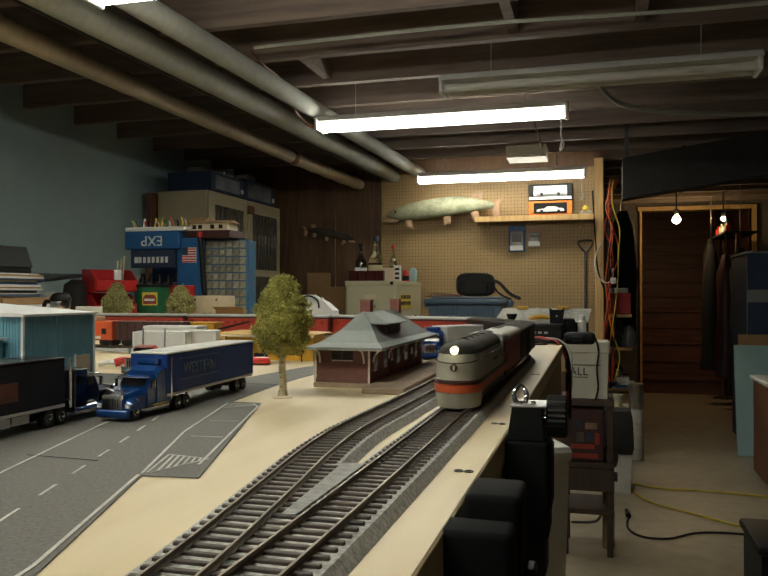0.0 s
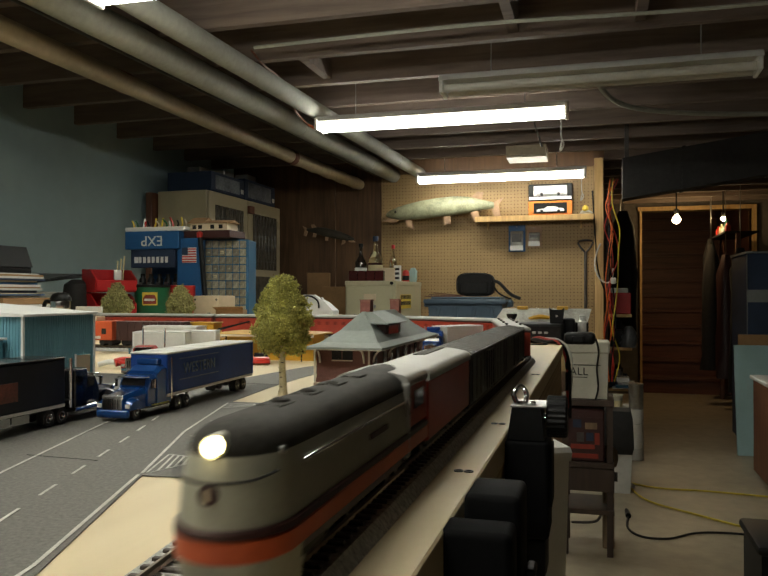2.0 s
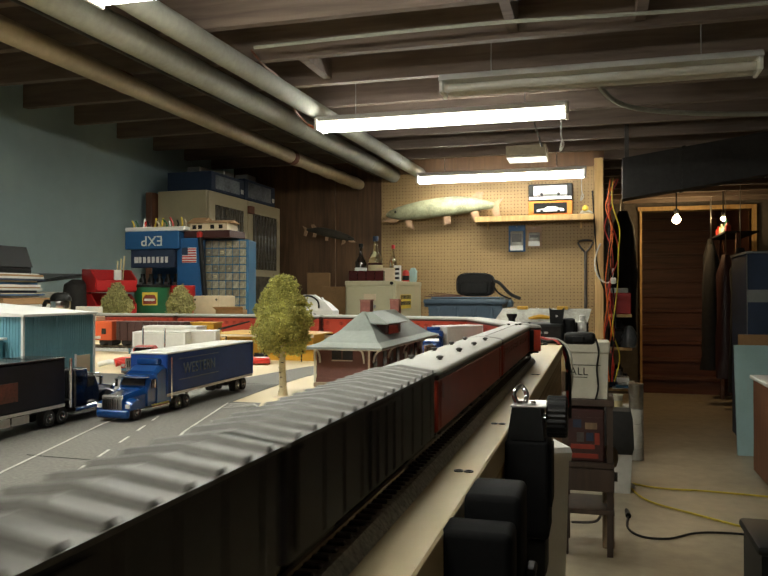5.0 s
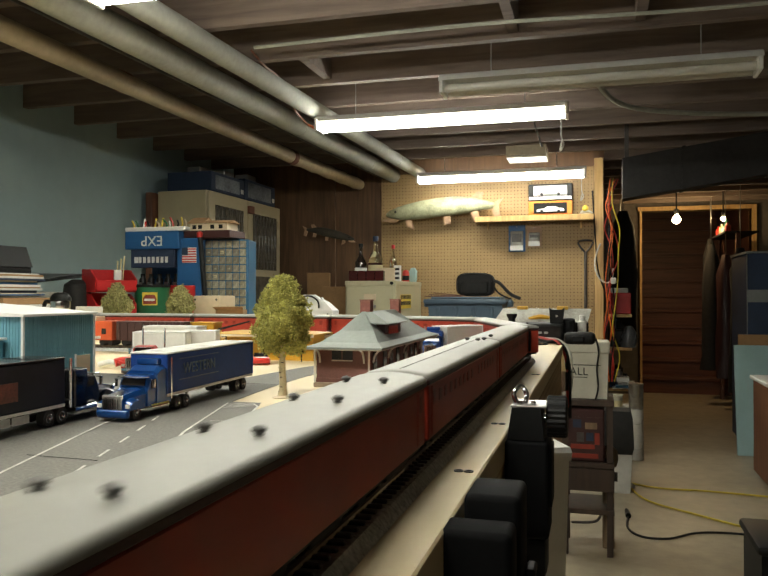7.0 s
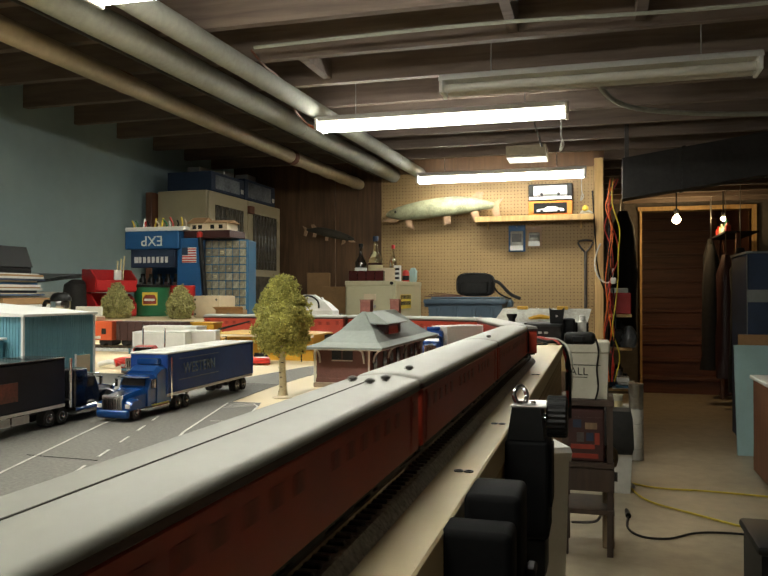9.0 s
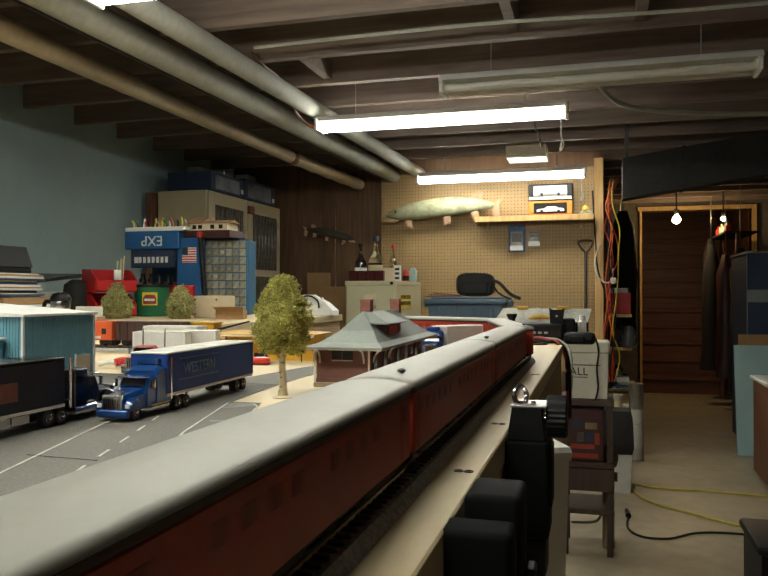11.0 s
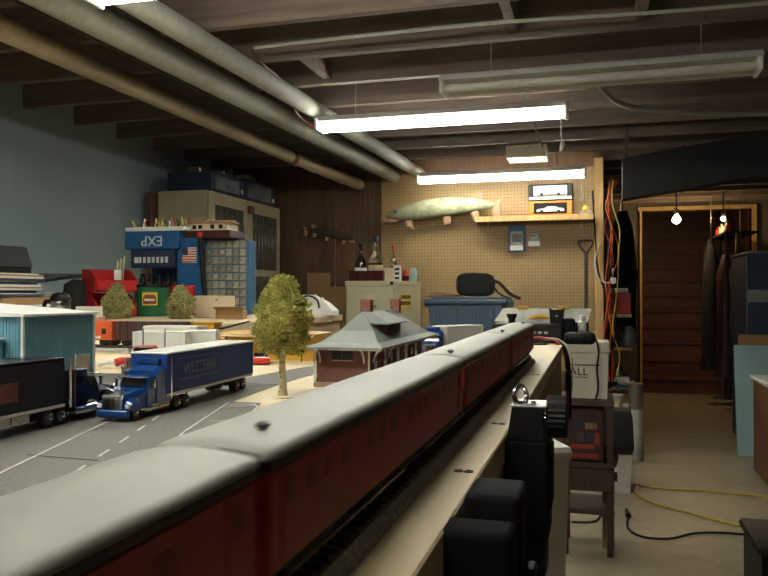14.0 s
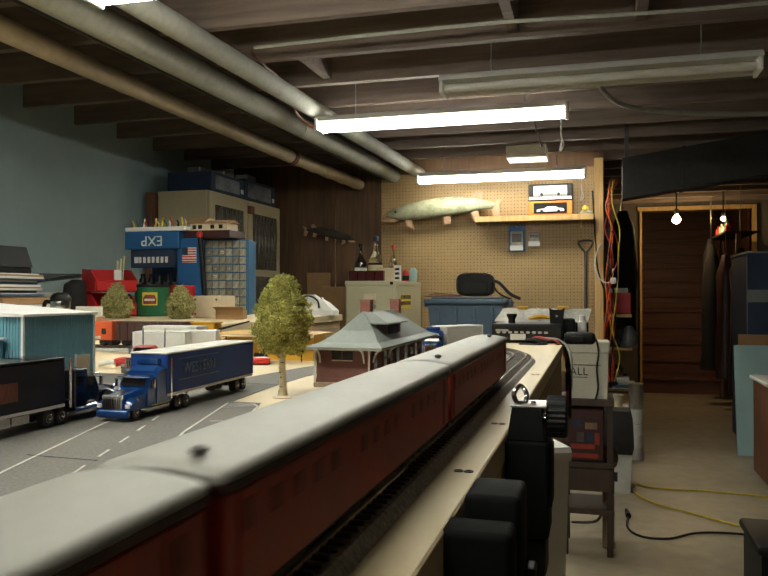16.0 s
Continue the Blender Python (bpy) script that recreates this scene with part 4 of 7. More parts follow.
    for sx in (-1, 1):
        part("side_window", box(min(sx * 0.0134, sx * 0.0139) * k, -0.0105 * k, 0.0215 * k, max(sx * 0.0134, sx * 0.0139) * k, -0.003 * k, 0.0285 * k), DARKWIN, c)
    if sleeper:
        sl = [[(-0.0145 * k, y, 0.008 * k), (0.0145 * k, y, 0.008 * k), (0.0145 * k, y, zt - 0.003 * k), (0.011 * k, y, zt), (-0.011 * k, y, zt), (-0.0145 * k, y, zt - 0.003 * k)] for y, zt in ((-0.004 * k, 0.0345 * k), (0.002 * k, 0.0385 * k), (0.0155 * k, 0.0385 * k))]
        part("sleeper", loft(sl, smooth=False), paint, t, "raised sleeper box")
        part("roof_fairing", box(-0.010 * k, 0.003 * k, 0.0386 * k, 0.010 * k, 0.0150 * k, 0.0440 * k, 0.0015 * k, 2), paint, t)
    return t


def trailer(paint, at, turn, length, label, roof=GREY_WHITE, height=0.030, group="model trailers", bogie=True):
    t = thing("model_trailer", label, "model trailer", at, turn, group)
    L = length
    part("body", box(-0.0155, 0, 0.0135, 0.0155, L, 0.0130 + height, 0.0006), paint, t)
    part("roof", box(-0.0158, -0.0003, 0.0131 + height, 0.0158, L + 0.0003, 0.0146 + height, 0.0005), roof, t, "pale grey roof panel")
    part("sill_rail", box(-0.0158, 0.0005, 0.0115, 0.0158, L - 0.0005, 0.0135), GREY_WHITE, t, "grey side rail")
    for i in range(5):
        y = L * (i + 0.5) / 5
        part("roof_bow", box(-0.0150, y - 0.0004, 0.0147 + height, 0.0150, y + 0.0004, 0.0149 + height), roof, t)
    for y in (0.0012, L - 0.0012):
        part("corner_post", box(0.0155, y - 0.0010, 0.0136, 0.0160, y + 0.0010, 0.0129 + height), roof if paint is GREY_WHITE else paint, t)
    part("door_line", box(-0.012, L + 0.0001, 0.015, 0.012, L + 0.0006, 0.012 + height), roof, t)
    for sx in (-1, 1):
        part("landing_leg", box(sx * 0.009 - 0.0008, L * 0.26, 0.0015, sx * 0.009 + 0.0008, L * 0.26 + 0.0022, 0.0115), STEEL, t)
        if bogie:
            for y in (L - 0.032, L - 0.0185):
                wheel(t, sx * 0.0118, y, 0.0056, 0.0056, 0.0062, sx)
    if bogie:
        part("bogie_frame", box(-0.008, L - 0.040, 0.006, 0.008, L - 0.010, 0.0114), UNDER, t)
    return t


def build_vehicles():
    z = TABLE_Z + 0.0012
    semi_truck(TRUCK_BLUE, (-0.3245, 0.4985, z), -1.5, "glossy blue model semi truck with chrome grille", scale=0.92)
    b = trailer(TRAILER_BLUE, (-0.3260, 0.5060, z), 1.4, 0.156, "navy blue model semi trailer with pale roof")
    lettering("sign_text", "WESTERN", 0.0120, PALE_LETTER, b, Matrix.Translation((0.0160, 0.051, 0.0300)) @ Matrix.Rotation(math.pi / 2, 4, "Z") @ Matrix.Rotation(math.pi / 2, 4, "X"), "faded block lettering")
    for zz in (0.0220, 0.0382):
        part("sign_rule", box(0.01565, 0.018, zz, 0.0160, 0.084, zz + 0.0006), PALE_LETTER, b)
    k = semi_truck(BLACK_GLOSS, (-0.366, 0.467, z), 180.0, "glossy black model semi truck with chrome trim", sleeper=False)
    part("sleeper", box(-0.0145, -0.002, 0.008, 0.0145, 0.012, 0.036, 0.001), BLACK_GLOSS, k)
    c = trailer(TRAILER_BLACK, (-0.367, 0.4445, z), 180.0, 0.235, "black model semi trailer with a dull red picture band", BLACK_GLOSS, 0.031)
    part("picture_band", box(-0.0162, 0.045, 0.021, -0.0157, 0.20, 0.033), FLAME, c, "dull red printed band")
    for i in range(10):
        part("skirt_panel", box(-0.0162, 0.035 + 0.0165 * i, 0.006, -0.0157, 0.050 + 0.0165 * i, 0.0112), STEEL, c)
    # other parked vehicles
    semi_truck(TRAILER_BLUE, (-0.222, 1.055, z), 6, "small dark blue model truck cab", scale=0.95)
    trailer(GREY_WHITE, (-0.217, 1.075, z), -35.0, 0.075, "short white model trailer", SHED_ROOF, 0.028)
    semi_truck(CAR_RED, (-0.500, 0.775, TABLE_Z), 8, "red model truck cab with chrome stacks", 0.030, False, 0.95)
    for x, y, r, L in ((-0.562, 0.845, -74, 0.066), (-0.520, 0.885, -72, 0.046), (-0.648, 1.006, -89, 0.088)):
        trailer(GREY_WHITE, (x, y, TABLE_Z), r, L, "plain white model trailer parked on the table", SHED_ROOF, 0.028)
    for x, y, r, zz in ((-0.418, 0.905, 28, TABLE_Z),):
        model_car(x, y, r, zz)


def model_car(x, y, r, z):
    c = thing("model_car", "small bright red model sports car", "model car", (x, y, z), r)
    secs = []
    for yy, h, w in ((-0.026, 0.006, 0.009), (-0.024, 0.008, 0.0105), (-0.008, 0.0095, 0.0110), (0.010, 0.0095, 0.0110), (0.024, 0.0088, 0.0105), (0.026, 0.0065, 0.0095)):
        secs.append([(-w, yy, 0.0022), (w, yy, 0.0022), (w, yy, h - 0.002), (w * 0.85, yy, h), (-w * 0.85, yy, h), (-w, yy, h - 0.002)])
    part("body", loft(secs), CAR_RED, c)
    part("cabin", loft([[(-0.0092, -0.010, 0.0094), (0.0092, -0.010, 0.0094), (0.0092, 0.016, 0.0094), (-0.0092, 0.016, 0.0094)], [(-0.0072, -0.003, 0.0138), (0.0072, -0.003, 0.0138), (0.0072, 0.009, 0.0138), (-0.0072, 0.009, 0.0138)]], smooth=False), DARKWIN, c)
    for sx in (-1, 1):
        for yy in (-0.016, 0.016):
            wheel(c, sx * 0.0098, yy, 0.0037, 0.0037, 0.0024, sx)


def stored_car(x, mat, L, h, label, name, style):
    c = thing(name, label, "train car", (x, 1.05, RAIL_Z), 90, "parked rolling stock")
    part("body", box(-0.0150, -L / 2, 0.0085, 0.0150, L / 2, 0.0085 + h, 0.0006), mat, c)
    if style == "caboose":
        part("cupola", box(-0.011, -0.012, 0.0087 + h, 0.011, 0.012, 0.0155 + h, 0.0006), CREAM, c, "cream cupola")
        for y in (-0.028, 0.0, 0.028):
            part("window", box(-0.0156, y - 0.004, 0.018, -0.0151, y + 0.004, 0.027), DARKWIN, c)
        part("lettering_bar", box(-0.0157, -0.022, 0.0108, -0.0151, 0.022, 0.0150), WHITE, c, "white lettering bars")
    if style == "hopper":
        for i in range(9):
            y = -L / 2 + L * (i + 0.5) / 9
            part("rib", box(-0.0168, y - 0.001, 0.010, -0.0151, y + 0.001, 0.0075 + h), mat, c)
        part("lettering_bar", box(-0.0172, -L * 0.30, 0.012, -0.0169, -L * 0.12, 0.018), WHITE, c, "white lettering bars")
    if style == "crane":
        part("cab", box(-0.013, -0.022, 0.0087 + h, 0.013, 0.016, 0.030 + h, 0.001), mat, c)
        part("roof", box(-0.014, -0.024, 0.0302 + h, 0.014, 0.018, 0.0325 + h, 0.0006), mat, c)
        part("boom", tube((0, -0.018, 0.02 + h), (0, -0.075, 0.034 + h), 0.0022, 0.0012, 6), BLACK_MATT, c, "black lattice boom")
    for y in (-L * 0.34, L * 0.34):
        b = part("bogie", box(-0.011, y - 0.012, 0.003, 0.011, y + 0.012, 0.0084), UNDER, c)
        for d in (-0.0075, 0.0075):
            part("wheelset", tube((-0.0105, y + d, 0.0048), (0.0105, y + d, 0.0048), 0.0047), UNDER, b)


def build_stored():
    stored_car(-0.775, ORANGE, 0.085, 0.030, "orange model caboose with white lettering bars", "caboose", "caboose")
    stored_car(-0.665, BROWN_CAR, 0.120, 0.030, "brown model hopper car with side ribs", "hopper_car", "hopper")
    stored_car(-0.578, YELLOW, 0.075, 0.006, "yellow model crane car with black boom", "crane_car", "crane")
    stored_car(-0.478, CAR_RED, 0.075, 0.010, "low red model gondola car", "gondola_car", "hopper")
    bm = rope([(-0.014, 0, 0.007), (-0.004, 0.002, 0.009), (0.006, -0.001, 0.008), (0.018, 0.007, 0.009), (0.030, 0.004, 0.005)], 0.0050, 8)
    rope([(-0.008, -0.004, 0.008), (-0.002, -0.014, 0.007), (0.012, -0.016, 0.004)], 0.0030, 8, bm)
    f = solid("toy_bundle", bm, CAR_RED, "small red plastic toy lying on its side", "toy")
    f.location, f.rotation_euler = (-0.545, 0.80, TABLE_Z), (0, 0, math.radians(30))
    for pts in ([(-0.034, 0.012, 0.004), (-0.022, 0.014, 0.007), (-0.010, 0.009, 0.006)], [(0.010, -0.010, 0.004), (0.020, -0.012, 0.005), (0.030, -0.009, 0.0035)]):
        w = solid("white_strip", rope(pts, 0.0033, 8), WHITE, "white plastic strip lying beside the red toy", "toy part")
        w.location, w.rotation_euler = (-0.545, 0.80, TABLE_Z), (0, 0, math.radians(30))


build_tracks()
build_road()
build_station()
build_shed()
build_freight_house()
build_tree(-0.262, 0.612, TABLE_Z, 0.102, 0.042, 0.0268, 3, LEAF, "olive-green foam model tree with pale trunk", 16000, 0.00092, 0.30)
build_tree(-1.712, 2.45, 1.028, 0.120, 0.004, 0.060, 5, LEAF_PALE, "bushy sage-green foam model tree", 4500, 0.0038, 0.95, False)
build_tree(-1.462, 2.47, 1.028, 0.114, 0.004, 0.056, 8, LEAF_PALE, "bushy sage-green foam model tree", 4500, 0.0038, 0.95, False)
build_vehicles()
build_stored()


# ---- back wall things ----
def tilted(ob, m):
    ob.matrix_basis = m
    return ob


def build_file_cabinet():
    c = thing("file_cabinet", "beige metal filing cabinet with a label holder", "cabinet")
    x0, x1, y0, y1, zt = -1.625, -1.270, 4.86, 5.60, 1.205
    part("body", box(x0, y0, 0.0, x1, y1, zt, 0.004), FILE_BEIGE, c)
    part("top_lip", box(x0 - 0.003, y0 - 0.004, zt - 0.028, x1 + 0.003, y1, zt + 0.002, 0.003), FILE_BEIGE, c)
    for k in range(4):
        z1 = zt - 0.035 - 0.29 * k
        d = part("drawer_front", box(x0 + 0.012, y0 - 0.016, z1 - 0.28, x1 - 0.012, y0 - 0.001, z1, 0.004), FILE_BEIGE, c)
        part("label_holder", box(-1.49, y0 - 0.021, z1 - 0.095, -1.405, y0 - 0.0165, z1 - 0.050, 0.002), CREAM, d, "brass label holder")
        part("handle", box(-1.49, y0 - 0.034, z1 - 0.145, -1.405, y0 - 0.0165, z1 - 0.122, 0.004), STEEL, d, "steel drawer pull")
    part("lock", tube((-1.30, y0 - 0.005, zt - 0.014), (-1.30, y0 - 0.012, zt - 0.014), 0.011), BLACK, c, "round lock")
    st = part("sticker", box(x1 + 0.0001, 4.97, 1.02, x1 + 0.0015, 5.27, 1.115), LABEL_YELLOW, c, "yellow sticker with black bars")
    for z in (1.043, 1.085):
        for k in range(7):
            part("print_bar", box(x1 + 0.0016, 4.982 + 0.04 * k, z, x1 + 0.0024, 5.012 + 0.04 * k, z + 0.026), BLACK_MATT, st)


def bottle(x, y, z, r, h, mat, cap, label, tag):
    b = thing("bottle", label, "bottle", (x, y, z), group="liquor bottles")
    part("glass", lathe([(r * 0.9, 0), (r, 0.006), (r, h * 0.46), (r * 0.93, h * 0.52), (r * 0.70, h * 0.59), (r * 0.42, h * 0.67), (r * 0.30, h * 0.76), (r * 0.28, h * 0.90), (r * 0.36, h * 0.92), (r * 0.36, h * 0.95)], 18), mat, b)
    if mat is BOTTLE_CLEAR:
        part("drink", lathe([(r * 0.80, 0.008), (r * 0.88, 0.012), (r * 0.88, h * 0.40), (r * 0.80, h * 0.405)], 18), LIQUID, b, "dark red drink")
    part("cap", lathe([(r * 0.40, h * 0.90), (r * 0.40, h), (r * 0.34, h * 1.005)], 14), cap, b)
    part("paper_label", lathe([(r * 1.015, h * 0.10), (r * 1.015, h * 0.36)], 18), tag, b)


def build_cabinet_top():
    z = 1.207
    bottle(-1.565, 5.02, z, 0.042, 0.26, BOTTLE_DARK, BLACK, "tall dark glass liquor bottle with black cap", WHITE)
    bottle(-1.465, 5.04, z, 0.050, 0.31, BOTTLE_CLEAR, NAVY, "large clear glass bottle with pale label", LABEL_CREAM)
    bottle(-1.345, 5.06, z, 0.030, 0.25, BOTTLE_CLEAR, RED_PLASTIC, "slim bottle with a long red cap", CREAM)
    r = thing("box_row", "row of small dark red cartons", "carton", (-1.485, 4.92, z))
    for k in range(4):
        part("carton", box(-0.13 + 0.062 * k, -0.02, 0, -0.072 + 0.062 * k, 0.018, 0.070, 0.002), LIQUID, r)
    c = thing("carton", "pale yellow carton lying on the filing cabinet", "carton", (-1.355, 4.96, z))
    part("box", box(-0.075, -0.02, 0.0, 0.05, 0.04, 0.085, 0.002), CREAM, c)
    part("flap", box(-0.078, -0.023, 0.086, 0.053, 0.043, 0.090), LABEL_CREAM, c)
    p = thing("film_box", "small white and black printed carton", "carton", (-1.293, 4.98, z))
    part("box", box(-0.022, -0.02, 0, 0.022, 0.02, 0.105, 0.002), WHITE, p)
    for k in range(3):
        part("print_bar", box(-0.018, -0.0215, 0.012 + 0.03 * k, 0.018, -0.0202, 0.028 + 0.03 * k), BLACK_MATT, p)
    q = thing("spray_can", "red and black small tin", "tin", (-1.33, 5.36, z))
    part("tin", lathe([(0.024, 0), (0.025, 0.004), (0.025, 0.07), (0.014, 0.085)], 16), CAR_RED, q)
    part("band", lathe([(0.0255, 0.012), (0.0255, 0.045)], 16), BLACK, q)
    w = thing("tissue_pack", "pale blue plastic wrap pack", "package", (-1.297, 5.45, z))
    part("pack", loft([[(-0.022 * k, -0.016 * k, h), (0.022 * k, -0.018 * k, h), (0.026 * k, 0.016 * k, h), (-0.018 * k, 0.018 * k, h)] for k, h in ((0.8, 0), (1.1, 0.02), (1.0, 0.06), (1.15, 0.08), (0.5, 0.105))]), FOAM_BLUE, w)


def build_tote():
    t = thing("storage_tote", "blue-grey plastic storage tote with lid", "tote", (-0.84, 5.18, 0.0))
    part("support_crate", box(-0.27, -0.18, 0.0, 0.27, 0.18, 0.72, 0.004), CARD, t, "cardboard carton under the tote")
    part("tub", loft([[(-0.25 * k, -0.165 * k, z), (0.25 * k, -0.165 * k, z), (0.25 * k, 0.165 * k, z), (-0.25 * k, 0.165 * k, z)] for k, z in ((0.9, 0.722), (1.0, 1.055))], smooth=False), BLUE_BIN, t)
    for x in (-0.18, -0.06, 0.06, 0.18):
        part("rib", box(x - 0.012, -0.172, 0.76, x + 0.012, -0.150, 1.03, 0.004), BLUE_BIN, t)
    lid = part("lid", box(-0.278, -0.19, 1.052, 0.278, 0.19, 1.085, 0.010, 2), BLUE_BIN, t, "blue-grey lid")
    part("lid_panel", box(-0.235, -0.15, 1.0855, 0.235, 0.15, 1.100, 0.006), BLUE_BIN, lid)
    for sx in (-1, 1):
        part("handle", box(sx * 0.285 - 0.016, -0.06, 1.03, sx * 0.285 + 0.016, 0.06, 1.075, 0.006), BLUE_BIN, t)
    b = thing("camera_bag", "black padded camera bag with shoulder strap", "bag", (-0.79, 5.17, 1.1))
    secs = []
    for y, k in ((-0.055, 0.86), (-0.045, 1.0), (0.045, 1.0), (0.055, 0.86)):
        pts = []
        for i in range(20):
            a = 2 * math.pi * i / 20
            cx, cz = math.cos(a), math.sin(a)
            pts.append((0.128 * k * math.copysign(abs(cx) ** 0.55, cx), y, 0.083 + 0.081 * k * math.copysign(abs(cz) ** 0.6, cz)))
        secs.append(pts)
    part("body", loft(secs), BLACK_MATT, b)
    part("pocket", box(-0.09, -0.068, 0.02, 0.09, -0.0555, 0.10, 0.008, 2), BLACK_MATT, b)
    part("zip", rope([(-0.112, -0.05, 0.03), (-0.118, -0.05, 0.10), (-0.07, -0.05, 0.152), (0.0, -0.05, 0.160), (0.075, -0.05, 0.152), (0.118, -0.05, 0.10)], 0.003), STEEL_DARK, b)
    part("strap", rope([(0.12, -0.03, 0.11), (0.17, -0.05, 0.09), (0.24, -0.06, 0.02), (0.31, -0.06, -0.012)], 0.012, 5), BLACK_MATT, b, "black webbing strap")
    part("strap_tail", rope([(0.125, -0.04, 0.08), (0.16, -0.07, 0.03), (0.22, -0.07, -0.005), (0.25, -0.07, -0.010)], 0.006, 5), BLACK_MATT, b)
    for k in range(3):
        solid("wood_strip", tube((-1.12 + 0.02 * k, 5.05 + 0.05 * k, 1.103 + 0.012 * k), (-0.86, 5.06 + 0.03 * k, 1.104 + 0.002 * k), 0.004, n=6), WOOD_RED, "thin brown wooden strip on the tote", "wood strip")


def fish(name, x, y, z, length, body, label, mirror=1, droop=0.0):
    """Mounted trophy fish, head toward -x when mirror is 1."""
    f = thing(name, label, "mounted fish", (x, y, z))
    secs = []
    n = 14
    prof = ((0.00, 0.012, 0.0), (0.03, 0.030, 0.0), (0.10, 0.052, 0.002), (0.18, 0.064, 0.006), (0.30, 0.076, 0.012), (0.45, 0.080, 0.018), (0.60, 0.078, 0.020), (0.72, 0.066, 0.018), (0.82, 0.046, 0.010), (0.90, 0.032, 0.0), (0.94, 0.028, -0.004))
    for u, r, lift in prof:
        xx = mirror * (u - 0.5) * length
        zz = lift * length * 1.2 + droop * (u - 0.5)
        rr = r * length * 1.05
        secs.append([(xx, 0.55 * rr * math.cos(2 * math.pi * i / n), zz + rr * math.sin(2 * math.pi * i / n)) for i in range(n)])
    part("body", loft(secs), body, f)
    zt = droop * 0.45

    def fin(pts, nm):
        part(nm, loft([[(mirror * (a - 0.5) * length, dy, b * length) for a, b in pts] for dy in (-0.006, 0.006)], smooth=False), FIN, f, "translucent pinkish fin")

    d = droop / length
    fin([(0.92, 0.02 + d * 0.4), (1.02, 0.055 + d * 0.5), (0.975, 0.0 + d * 0.45), (1.0, -0.12 + d * 0.5), (0.955, -0.13 + d * 0.45), (0.92, -0.03 + d * 0.4)], "tail_fin")
    fin([(0.74, 0.075 + d * 0.25), (0.80, 0.125 + d * 0.3), (0.85, 0.115 + d * 0.33), (0.835, 0.05 + d * 0.33)], "dorsal_fin")
    fin([(0.74, -0.035 + d * 0.25), (0.77, -0.115 + d * 0.27), (0.82, -0.11 + d * 0.3), (0.80, -0.03 + d * 0.3)], "anal_fin")
    fin([(0.51, -0.055), (0.52, -0.125), (0.57, -0.12), (0.565, -0.05)], "pelvic_fin")
    fin([(0.17, -0.045 - d * 0.3), (0.18, -0.11 - d * 0.3), (0.25, -0.15 - d * 0.25), (0.225, -0.05 - d * 0.3)], "pectoral_fin")
    fin([(0.02, -0.03 - d * 0.48), (-0.035, -0.055 - d * 0.5), (0.09, -0.075 - d * 0.4), (0.12, -0.04 - d * 0.4)], "lower_jaw")
    part("eye", lathe([(0.010 * length, 0), (0.012 * length, 0.002), (0.006 * length, 0.006)], 12), DARKWIN, f).matrix_basis = Matrix.Translation((mirror * -0.41 * length, -0.036 * length, 0.014 * length - droop * 0.41)) @ Matrix.Rotation(math.pi / 2, 4, "X")
    part("wall_peg", box(-0.02, 0.0, 0.0, 0.02, 0.12, 0.03), BLACK_MATT, f)


